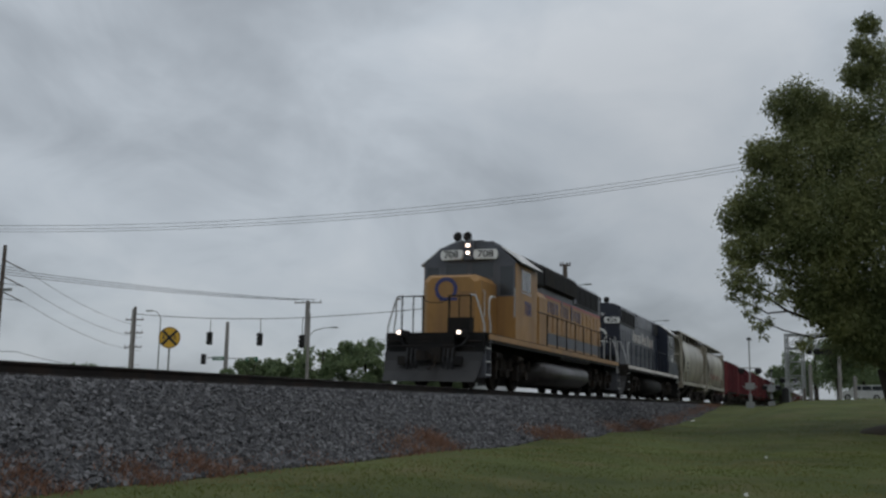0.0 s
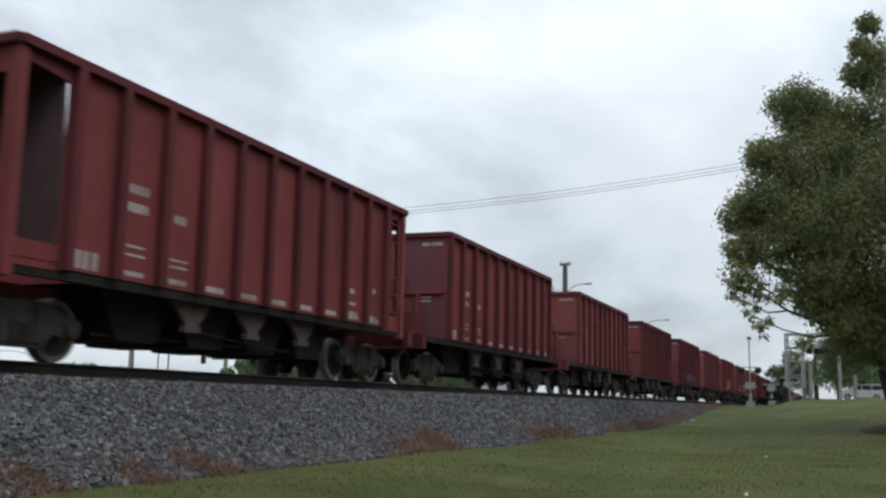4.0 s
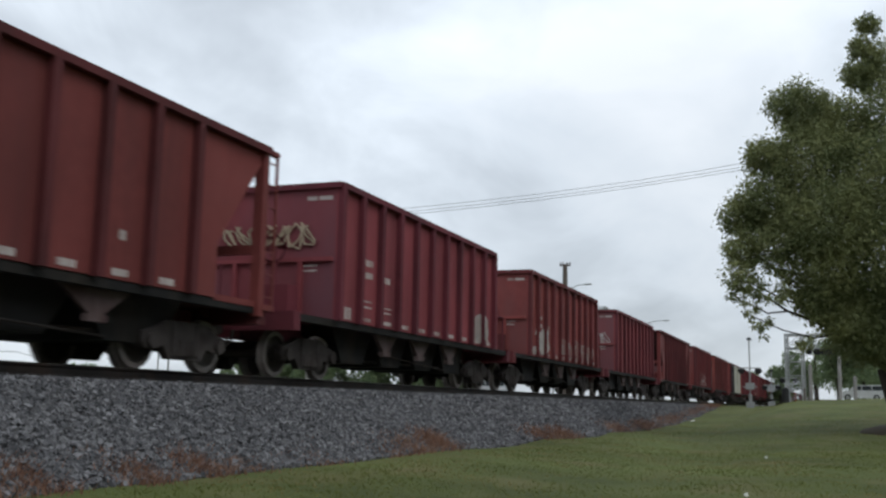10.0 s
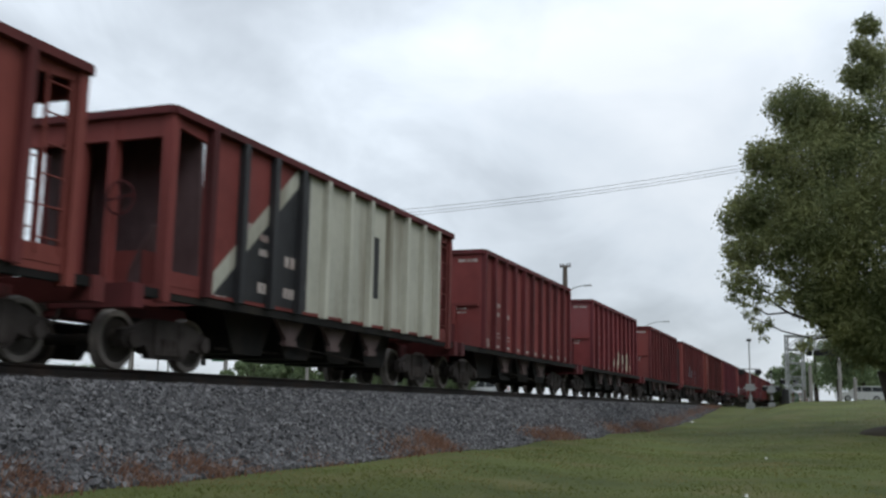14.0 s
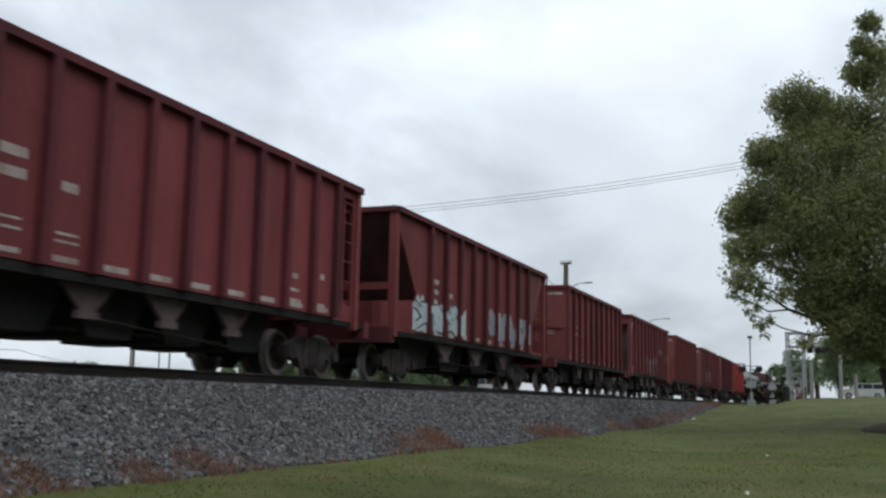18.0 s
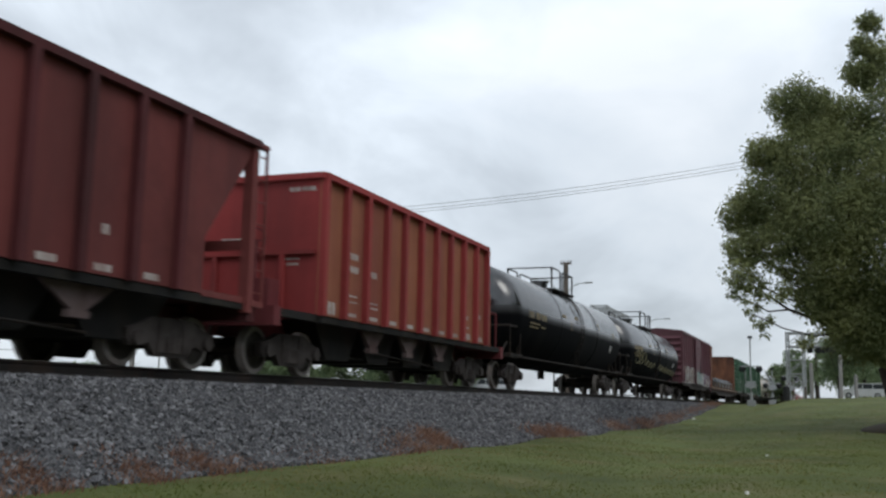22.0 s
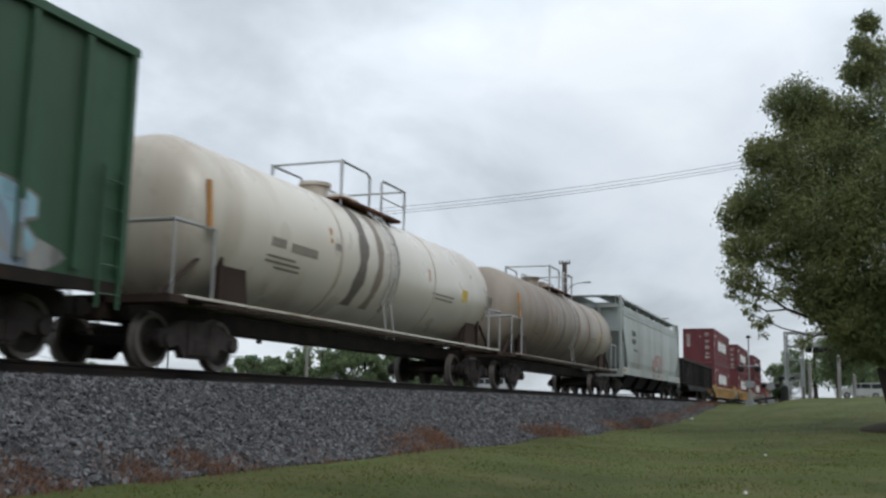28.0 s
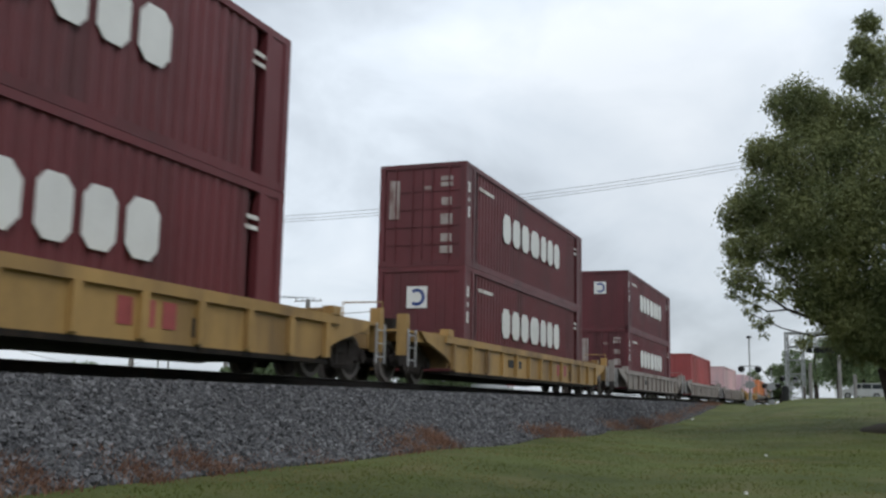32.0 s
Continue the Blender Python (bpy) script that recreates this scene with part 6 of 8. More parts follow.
for i, (u, p, load) in enumerate(WELLS):
    well_car(u, p, "yellow well car with ribbed sides" if p == "welly" else "dull grey well car with ribbed sides", "well cars")
    if load:
        shade = [(1, 1, 1), (0.95, 1, 1), (0.9, 0.95, 1)][i]
        container(u, 0.34, 13.72, M["boxred"], "dark red corrugated steel container in the well", "red containers", shade, True, plate=(i == 1))
        container(u, 3.245, 13.72, M["boxred"], "dark red corrugated steel container stacked on another", "red containers", tuple(c * 0.97 for c in shade), True, plate=(i == 2))
    else:
        col = [(2.6, 2.6, 2.2), (4.5, 14, 12), (5, 16, 15), (5, 8, 3), (4.5, 14, 12)][i - 3]
        container(u - 0.5 if i > 3 else u - 0.6, 0.34, 12.2, M["boxred"], ["orange red corrugated container in the well", "pale grey corrugated container in the well", "white corrugated container in the well",
                  "yellow brown corrugated container in the well", "pale grey corrugated container in the well"][i - 3], "single containers", col, False)


# ---- foliage ----
def island_material(name, a, b, rough=0.6, spec=0.25, bright=0.5, through_light=0.0, grain=0.9, skew=1.0):
    """Colour between a and b, piece by piece."""
    m = bpy.data.materials.new(name)
    m.use_nodes = True
    n, l = m.node_tree.nodes, m.node_tree.links
    bs = n["Principled BSDF"]
    bs.inputs["Roughness"].default_value, bs.inputs["Specular IOR Level"].default_value = rough, spec
    g, r, tc, t = n.new("ShaderNodeNewGeometry"), n.new("ShaderNodeMix"), n.new("ShaderNodeTexCoord"), n.new("ShaderNodeTexNoise")
    t.inputs["Scale"].default_value = grain
    l.new(tc.outputs["Object"], t.inputs["Vector"])
    add = n.new("ShaderNodeMath")
    add.operation = "MULTIPLY_ADD"
    add.inputs[1].default_value, add.inputs[2].default_value = bright, -0.02
    mul = n.new("ShaderNodeMath")
    mul.operation = "ADD"
    pw = n.new("ShaderNodeMath")
    pw.operation = "POWER"
    pw.inputs[1].default_value = skew
    l.new(g.outputs["Random Per Island"], pw.inputs[0])
    l.new(pw.outputs[0], add.inputs[0])
    l.new(add.outputs[0], mul.inputs[0])
    sub = n.new("ShaderNodeMapRange")
    sub.inputs[1].default_value, sub.inputs[2].default_value, sub.inputs[3].default_value, sub.inputs[4].default_value = 0.35, 0.7, 0.0, 0.5
    l.new(t.outputs[0], sub.inputs[0])
    l.new(sub.outputs[0], mul.inputs[1])
    r.data_type = "RGBA"
    l.new(mul.outputs[0], r.inputs[0])
    r.inputs[6].default_value, r.inputs[7].default_value = (*a, 1), (*b, 1)
    l.new(r.outputs[2], bs.inputs["Base Color"])
    if through_light:
        tr, mx = n.new("ShaderNodeBsdfTranslucent"), n.new("ShaderNodeMixShader")
        mx.inputs[0].default_value = through_light
        l.new(r.outputs[2], tr.inputs["Color"])
        l.new(bs.outputs[0], mx.inputs[1])
        l.new(tr.outputs[0], mx.inputs[2])
        l.new(mx.outputs[0], n["Material Output"].inputs["Surface"])
    return m


M["leaf"] = island_material("tree_leaves", (0.1, 0.126, 0.052), (0.33, 0.34, 0.14), 0.6, 0.3, 0.3, 0.26)
# paler leaves: the haze of distance is mixed into their colour
M["leaf_far"] = island_material("hazed_far_leaves", (0.1, 0.145, 0.075), (0.24, 0.3, 0.15), 0.6, 0.25, 0.4, 0.35)
M["blade"] = island_material("grass_blades", (0.112, 0.138, 0.04), (0.178, 0.184, 0.062), 0.7, 0.1, 0.5, 0.45)
M["dry"] = island_material("dry_weeds", (0.15, 0.075, 0.055), (0.32, 0.19, 0.13), 0.7, 0.1, 0.5, 0.3)
M["straw"] = island_material("straw_blades", (0.16, 0.145, 0.055), (0.28, 0.24, 0.11), 0.7, 0.1, 0.5, 0.45)
M["bark"] = material("bark", (0.045, 0.036, 0.03), 0.95, 0, 5.0, 0.4, None, 0, 1, 0.9, 25)
M["pebble"] = island_material("ballast_stones", (0.024, 0.025, 0.0285), (0.196, 0.194, 0.202), 0.8, 0.3, 0.75, 0.0, 40.0, 2.2)
M["polew"] = material("weathered_pole_wood", (0.09, 0.075, 0.065), 0.9, 0, 3.0, 0.3, None, 0, 1, 0.5, 30)
M["conc"] = material("pole_concrete", (0.22, 0.21, 0.2), 0.9, 0, 3.0, 0.2)
M["galv"] = material("galvanised_steel", (0.27, 0.28, 0.28), 0.6, 0.2, 4.0, 0.15)
M["signy"] = material("yellow_sign_sheeting", (0.62, 0.36, 0.03), 0.5, 0, 3.0, 0.08)
M["signg"] = material("green_sign_sheeting", (0.02, 0.16, 0.09), 0.5, 0, 3.0, 0.08)
M["wire"] = material("wire", (0.03, 0.03, 0.032), 0.6)
M["hood"] = material("black_signal_hood", (0.02, 0.02, 0.02), 0.7)
M["red_lens"] = material("red_lens", (0.35, 0.03, 0.03), 0.3)
M["van"] = material("pale_van_paint", (0.5, 0.51, 0.51), 0.3, 0.1, 3.0, 0.06)
M["tyre"] = material("tyre_rubber", (0.02, 0.02, 0.02), 0.9)
M["soil"] = material("bare_soil", (0.04, 0.034, 0.025), 0.95, 0, 3.0, 0.35, None, 0, 1, 0.6, 30)


def mesh_from(name, verts, faces, mat):
    me = bpy.data.meshes.new(name)
    me.from_pydata(verts, [], faces)
    me.materials.append(mat)
    return me


def leaf_cloud(name, lobes, leaf, mat, seed, droop=0.6):
    """Leaves as small folded blades, gathered in sprays within the lobes (centre, radius, count)."""
    rng = np.random.default_rng(seed)
    V, F = [], []
    base = 0
    for c, rad, count in lobes:
        sprays = max(6, count // 26)
        d = rng.normal(size=(sprays, 3))
        d /= np.linalg.norm(d, axis=1)[:, None]
        rr = rad * rng.uniform(0.25, 1.05, sprays) ** 0.6
        centre = np.array(c) + d * rr[:, None] * np.array([1, 1, 0.85])
        idx = rng.integers(0, sprays, count)
        p = centre[idx] + rng.normal(size=(count, 3)) * rad * 0.15
        way = rng.normal(size=(count, 3)) + d[idx] * 0.6
        way[:, 2] -= droop
        way /= np.linalg.norm(way, axis=1)[:, None]
        side = np.cross(way, rng.normal(size=(count, 3)))
        side /= np.linalg.norm(side, axis=1)[:, None]
        ln = leaf * rng.uniform(0.6, 1.3, count)[:, None]
        up = np.cross(side, way) * ln * 0.12
        quad = np.stack([p, p + way * ln * 0.5 + side * ln * 0.24 + up, p + way * ln, p + way * ln * 0.5 - side * ln * 0.24 + up], 1)
        V.append(quad.reshape(-1, 3))
        k = base + np.arange(count)[:, None] * 4
        F.append(np.concatenate([k + np.array([[0, 1, 2]]), k + np.array([[0, 2, 3]])]))
        base += count * 4
    return mesh_from(name, np.concatenate(V).tolist(), np.concatenate(F).tolist(), mat)


def limb(bm, pts, r0, r1, n=8):
    """A tapering, crooked limb."""
    k = len(pts) - 1
    for i in range(k):
        a, b = r0 + (r1 - r0) * i / k, r0 + (r1 - r0) * (i + 1) / k
        rod(bm, pts[i], pts[i + 1], a, n, b)


# the large tree on the verge: axes across the view and up, from its trunk
T0 = Vector((33.6, -12.45, -1.1))
AC, DP = Vector((0.36, -0.933, 0)), Vector((0.933, 0.36, 0))


def tpt(across, up, depth=0.0):
    return T0 + AC * across + DP * depth + Vector((0, 0, up))


tree = thing("tree", "broad dark green tree with a thick dark trunk on the grass", "tree", at=tuple(T0))
inv = tree.matrix_basis.inverted()


def tree_part(name, build, mat, label):
    bm = bmesh.new()
    build(bm)
    bmesh.ops.recalc_face_normals(bm, faces=bm.faces)
    me = bpy.data.meshes.new(name)
    bm.to_mesh(me)
    bm.free()
    me.transform(inv)
    me.materials.append(mat)
    return part(name, me, tree, label)


tree_part("trunk", lambda bm: limb(bm, [tpt(0.25, -0.1), tpt(0.1, 0.5), tpt(-0.15, 1.2), tpt(-0.4, 2.0), tpt(-0.3, 3.0), tpt(0.0, 4.4, 0.2), tpt(0.2, 6.5, 0.2), tpt(0.1, 9.5)], 0.52, 0.08, 12), M["bark"], "dark leaning trunk")
BOUGHS = [[(-0.4, 2.0, 0), (-1.2, 2.7, -0.3), (-2.4, 3.2, -0.5), (-3.6, 3.6, -0.6), (-4.6, 4.3, -0.5)], [(-0.35, 2.3, 0), (-1.4, 3.4, 0.5), (-2.8, 4.6, 0.8), (-4.2, 5.6, 0.8)],
         [(-1.8, 3.0, -0.4), (-2.9, 2.8, -0.8), (-3.9, 3.0, -1.0), (-4.8, 3.4, -1.0)], [(-0.2, 3.2, 0), (-1.0, 5.2, -0.8), (-2.2, 7.0, -1.0), (-3.0, 8.4, -0.8)],
         [(0.0, 4.4, 0.2), (1.2, 6.0, 1.0), (2.2, 7.6, 1.2)], [(0.1, 5.0, 0), (0.4, 7.6, -1.2), (-0.6, 9.8, -1.4)], [(-0.3, 3.0, 0), (1.0, 4.2, -1.4), (2.4, 5.2, -2.0)],
         [(0.1, 7.0, 0.2), (0.3, 9.5, 0.3), (-0.4, 12.0, 0.2)], [(-1.6, 3.0, -0.4), (-2.6, 3.7, -0.6), (-3.6, 4.5, -0.7), (-4.4, 5.2, -0.6)], [(-2.6, 3.7, -0.6), (-3.7, 3.9, -0.8), (-4.7, 4.4, -0.7)],
         [(-2.0, 3.1, -0.5), (-2.9, 4.3, -0.5), (-3.5, 5.3, -0.5)], [(-3.6, 3.6, -0.6), (-4.3, 3.5, -0.9), (-4.9, 3.8, -0.9)],
         [(-0.3, 2.8, 0), (1.4, 3.8, 0.2), (3.2, 4.6, 0.3), (4.8, 4.9, -0.2)], [(0.0, 4.4, 0.2), (1.8, 5.8, -0.3), (3.4, 6.8, -0.5), (4.6, 6.5, 0.4)], [(0.0, 4.2, 0.1), (0.6, 5.0, -1.6), (1.4, 5.8, -3.0)]]
for pts in BOUGHS:
    tree_part("limb", lambda bm: limb(bm, [tpt(*p) for p in pts], 0.11 if pts[0][0] > -1.5 else 0.03, 0.016), M["bark"], "crooked limb")
LOBES = [(-0.55, 12.9, 0, 0.4, 330), (-0.75, 12.1, 0, 0.5, 480), (-0.95, 11.2, 0, 0.55, 650), (0.3, 11.6, 0.5, 1.1, 1700), (-3.0, 10.0, -0.3, 0.95, 1700), (-2.2, 9.9, 0.6, 0.9, 1500), (-1.6, 9.4, 0, 1.2, 2300), (0.2, 9.6, 0, 1.8, 3600),
         (-3.8, 8.5, 0.2, 0.75, 1200), (-2.8, 8.4, -0.6, 1.25, 2600), (-1.0, 7.6, -1.0, 1.7, 3600), (1.0, 7.4, 0.4, 2.0, 3600), (-3.7, 7.1, 0, 1.15, 2300), (-4.6, 6.6, 0.3, 0.75, 1200), (-2.4, 6.4, -1.2, 1.5, 3200),
         (-4.7, 5.5, 0, 0.65, 900), (-3.8, 5.7, -0.6, 0.8, 1000), (-2.3, 4.9, -0.8, 1.1, 2200), (-2.6, 3.9, -0.6, 0.8, 1300), (-1.9, 3.3, -0.8, 0.75, 1300), (-1.2, 2.9, -1.0, 0.75, 1200), (-0.6, 2.7, -0.8, 0.7, 900), (-1.6, 2.6, -0.9, 0.35, 160), (-0.9, 2.2, -0.9, 0.3, 110), (-3.9, 4.9, -0.6, 0.6, 330), (-3.4, 4.3, -0.7, 0.5, 220), (-5.1, 4.1, -0.7, 0.4, 130), (0.2, 2.6, -0.6, 0.8, 900), (-0.4, 5.2, -1.6, 1.7, 3600), (1.4, 5.0, -1.0, 1.8, 3000), (-0.8, 3.8, -0.9, 1.15, 2300), (0.2, 3.5, -1.0, 1.3, 2400),
         (-4.9, 4.6, -0.4, 0.6, 380), (-4.2, 4.1, -0.8, 0.5, 200), (-3.0, 3.7, -0.9, 0.5, 140), (-4.4, 3.1, -1.0, 0.4, 80), (-3.2, 2.7, -1.0, 0.35, 60), (-4.9, 3.6, -0.9, 0.35, 70), (1.4, 3.0, -0.5, 1.1, 1400), (-1.2, 4.3, 1.4, 1.1, 1400), (-0.5, 3.2, 1.6, 1.3, 1800), (-1.5, 6.8, 1.8, 1.8, 3000),
         (1.0, 4.2, 1.5, 1.5, 2200), (0.0, 3.0, 1.2, 1.1, 1600), (-1.3, 3.6, 0.8, 0.9, 1100), (1.2, 2.9, 1.2, 1.0, 1200),
         (3.0, 8.6, 0, 1.5, 1500), (3.2, 6.6, -0.8, 1.8, 2000), (4.6, 6.2, 0.6, 1.4, 1300), (3.2, 4.6, 0.4, 1.7, 1900), (4.8, 4.4, -0.6, 1.4, 1400), (2.8, 3.4, -1.4, 1.2, 1100), (0.8, 5.4, -3.2, 1.7, 1800), (2.4, 6.2, -3.0, 1.5, 1400), (1.6, 7.8, -2.4, 1.5, 1400)]
crown_me = leaf_cloud("crown", [(tuple(tpt(a, u, d)), r * 0.93, int(n * 3.2)) for a, u, d, r, n in LOBES], 0.113, M["leaf"], 3)
crown_me.transform(inv)
part("crown", crown_me, tree, "dense drooping dark green leaves")


def small_tree(x, y, h, w, seed, label, clumps=9, mat=None, leaf=0.35, per=420, trunk_share=0.2):
    z = ground_z(x, y)
    t = thing("tree", label, "tree", "trees in the distance" if y > -26 else "trees behind the verge", (x, y, z - 0.05))
    rng = random.Random(seed)
    def tr(bm):
        limb(bm, [(0, 0, 0), (0.1, 0.05, h * 0.3), (-0.05, 0.1, h * 0.6), (0.1, 0, h * 0.85)], 0.03 * h + 0.05, 0.04)
        for k in range(4):
            a = k * 1.6 + seed
            limb(bm, [(0.05, 0.05, h * 0.3), (math.cos(a) * w * 0.25, math.sin(a) * w * 0.25, h * 0.55), (math.cos(a) * w * 0.4, math.sin(a) * w * 0.4, h * 0.75)], 0.08, 0.03, 6)
    bm = bmesh.new()
    tr(bm)
    me = bpy.data.meshes.new("trunk")
    bm.to_mesh(me)
    bm.free()
    me.materials.append(M["bark"])
    part("trunk", me, t)
    lob = []
    for k in range(clumps):
        a, q = rng.uniform(0, 6.28), rng.uniform(0, 0.42) ** 0.7
        zz = rng.uniform(trunk_share + 0.1, 0.88)
        q *= 1.15 - abs(zz - 0.5)
        lob.append(((math.cos(a) * w * q, math.sin(a) * w * q, h * zz), h * rng.uniform(0.13, 0.2), per))
    part("crown", leaf_cloud("crown", lob, leaf, mat or M["leaf_far"], seed), t, "uneven leafy crown")
    return t


# bushes and trees beyond the track and beyond the crossing
for i, (x, y, h, w) in enumerate([(92, 46.0, 3.6, 6), (94, 42.5, 4.0, 6), (93, 38.5, 5.4, 7), (95, 34.5, 5.8, 7.5), (98, 31.5, 5.0, 7), (96, 27.5, 4.8, 7), (99, 24.0, 4.4, 6), (150, 118, 5.5, 9), (146, 108, 4.5, 7)]):
    small_tree(x, y, h, w, 11 + i, "leafy green shrub tree beyond the track", 24, None, 0.34, 420, 0.02)
for i, (x, y, h, w) in enumerate([(150, -8.5, 9.5, 9), (146, -14.5, 9.0, 9), (152, -20, 9.5, 10), (140, -25, 8, 9), (156, -3.5, 7, 7), (118, -22.0, 7.5, 7), (112, -11.2, 7.0, 4.6), (170, -14, 9, 12), (175, -24, 9, 12)]):
    small_tree(x, y, h, w, 31 + i, "green tree beyond the road crossing", 13, None, 0.4, 420, 0.12)

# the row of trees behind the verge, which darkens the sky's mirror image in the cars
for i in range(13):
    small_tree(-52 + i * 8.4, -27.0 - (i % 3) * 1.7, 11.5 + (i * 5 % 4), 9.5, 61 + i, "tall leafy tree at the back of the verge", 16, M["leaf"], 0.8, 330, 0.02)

# ---- ballast stones, grass and dry weeds ----
def scatter_stones():
    rng = np.random.default_rng(7)
    cube = np.array([(-1, -1, -1), (1, -1, -1), (1, 1, -1), (-1, 1, -1), (-1, -1, 1), (1, -1, 1), (1, 1, 1), (-1, 1, 1)], float) * 0.5
    faces = np.array([(3, 2, 1, 0), (4, 5, 6, 7), (0, 1, 5, 4), (1, 2, 6, 5), (2, 3, 7, 6), (3, 0, 4, 7)])
    P = []
    for x0, x1, n in ((3.0, 12.0, 30000), (12.0, 22.0, 27000), (22.0, 40.0, 20000), (40.0, 75.0, 12000), (-3.0, 3.0, 2500)):
        x = rng.uniform(x0, x1, n)
        y = -rng.uniform(1.25, 4.55, n)
        keep = np.ones(n, bool)
        P.append(np.stack([x, y, rng.uniform(0.034, 0.07, n) * (1.0 if x0 < 20 else 1.25)], 1)[keep])
    P = np.concatenate(P)
    z = np.array([bank_z(a, b) for a, b, _ in P])
    g = np.array([ground_z(a, b) for a, b, _ in P])
    ok = z > g - 0.06
    P, z = P[ok], np.maximum(z, g)[ok]
    n = len(P)
    q = rng.normal(size=(n, 3, 3))
    R = np.linalg.qr(q)[0]
    shape = cube[None] * rng.uniform(0.72, 1.1, (n, 1, 3)) + rng.uniform(-0.2, 0.2, (n, 8, 3))
    v = np.einsum("nij,nkj->nki", R, shape) * P[:, 2][:, None, None]
    v += np.stack([P[:, 0], P[:, 1], z + rng.uniform(-0.022, 0.03, n)], 1)[:, None]
    f = faces[None] + (np.arange(n) * 8)[:, None, None]
    tagged(new("ballast_stones", mesh_from("ballast_stones", v.reshape(-1, 3).tolist(), f.reshape(-1, 4).tolist(), M["pebble"])), "loose angular grey crushed stones on the bank", "ballast", kind="stuff")


def scatter_blades(name, spots, tall, wide, mat, label, seed, lean=0.35, category="grass"):
    """Thin upright blades at spots (x, y, z, scale)."""
    rng = np.random.default_rng(seed)
    s = np.array(spots)
    n = len(s)
    a = rng.uniform(0, 2 * np.pi, n)
    h = tall * s[:, 3] * rng.uniform(0.5, 1.3, n)
    w = wide * rng.uniform(0.7, 1.3, n)
    lx, ly = rng.normal(0, lean, n) * h, rng.normal(0, lean, n) * h
    b = s[:, :3]
    d = np.stack([np.cos(a) * w, np.sin(a) * w, np.zeros(n)], 1)
    mid = b + np.stack([lx * 0.4, ly * 0.4, h * 0.6], 1)
    tip = b + np.stack([lx, ly, h], 1)
    v = np.stack([b - d, b + d, mid + d * 0.6, mid - d * 0.6, tip], 1).reshape(-1, 3)
    k = np.arange(n) * 5
    f4 = np.stack([k, k + 1, k + 2, k + 3], 1).tolist()
    f3 = np.stack([k + 3, k + 2, k + 4], 1).tolist()
    tagged(new(name, mesh_from(name, v.tolist(), f4 + f3, mat)), label, category, kind="stuff")


def toe(x):
    """Distance from the track centre at which the bank meets the verge."""
    return 2.2 + (-0.27 - foot(x)) * 1.85


def lawn():
    rng = np.random.default_rng(5)
    out = []
    for x0, x1, n, sc in ((4, 12, 34000, 0.9), (12, 24, 34000, 1.0), (24, 45, 24000, 1.25), (45, 85, 14000, 1.7)):
        for x, y in zip(rng.uniform(x0, x1, n), rng.uniform(0, 1, n)):
            t = toe(x)
            y = -(t - 0.25 + y * (11.0 + (x - 4) * 0.16))
            if noise.noise(Vector((x * 0.5, y * 0.5, 9))) < -0.32 and rng.uniform() < 0.7:
                continue
            if y > -t - 0.5 and rng.uniform() < 0.6:
                continue
            out.append((x, y, max(ground_z(x, y), bank_z(x, y)) - 0.005, sc * (0.75 + 0.5 * noise.noise(Vector((x, y, 2))))))
    dry = [p for p in out if noise.noise(Vector((p[0] * 0.35, p[1] * 0.9, 4))) + 0.5 * noise.noise(Vector((p[0] * 1.6, p[1] * 1.6, 7))) > 0.26 - 0.55 * math.exp(-max(0.0, -p[1] - toe(p[0])) / 2.2) and (p[0] * 977 % 1) < 0.6]
    taken = set(dry)
    scatter_blades("grass", [p for p in out if p not in taken], 0.036, 0.008, M["blade"], "short mown green grass blades of the verge", 8, 1.0)
    scatter_blades("dry_grass", dry, 0.036, 0.008, M["straw"], "thin straw-coloured dry grass in patches of the verge", 9, 0.7)


def weeds():
    rng = np.random.default_rng(6)
    out = []
    for cx, n, spread, tall, off in ((14.6, 150, 0.4, 0.7, 0.0), (15.6, 300, 0.45, 1.0, 0.1), (16.9, 380, 0.3, 1.4, 0.15), (23.6, 300, 0.5, 1.2, 0.1), (25.4, 420, 0.6, 1.3, 0.05), (33, 320, 0.9, 1.3, 0.1), (38, 500, 1.3, 1.4, 0.1), (46, 500, 3.0, 1.3, 0.2),
                                     (6.4, 240, 0.2, 0.75, 0.05), (7.05, 300, 0.18, 0.85, 0.08), (8.45, 360, 0.2, 0.8, 0.06), (9.6, 340, 0.24, 0.9, 0.08), (10.4, 180, 0.25, 0.6, 0.05), (12.2, 220, 0.4, 0.55, 0.05), (60, 400, 5, 1.4, 0.3), (75, 500, 6, 1.6, 0.3)):
        for _ in range(n * 2):
            x = cx + rng.normal(0, spread)
            y = -(toe(x) - off + rng.normal(0, 0.17))
            out.append((x, y, max(ground_z(x, y), bank_z(x, y)) - 0.01, tall))
    scatter_blades("dry_weeds", out, 0.14, 0.007, M["dry"], "reddish brown dry weeds at the foot of the ballast", 12, 0.7, "weeds")


scatter_stones()
lawn()
weeds()
# scraps of litter on the grass
def litter(x, y, size):
    p = thing("paper_scrap", "small pale crumpled paper scrap on the grass", "litter", "litter on the grass", (x, y, ground_z(x, y) + 0.03))
    def crumple(bm):
        rng_ = random.Random(int(x * 10))
        rings = []
        for z in (0.0, 0.012, 0.03):
            rings.append([(size * (1 - z * 12) * math.cos(a) * rng_.uniform(0.6, 1.2), size * (1 - z * 12) * math.sin(a) * rng_.uniform(0.6, 1.2), z + rng_.uniform(0, 0.012)) for a in (2 * math.pi * i / 9 for i in range(9))])
        loft(bm, rings)
    part("sheet", shared(("litter", x), M["letter"], crumple), p)


litter(11.4, -9.56, 0.024)
litter(20.6, -9.23, 0.035)
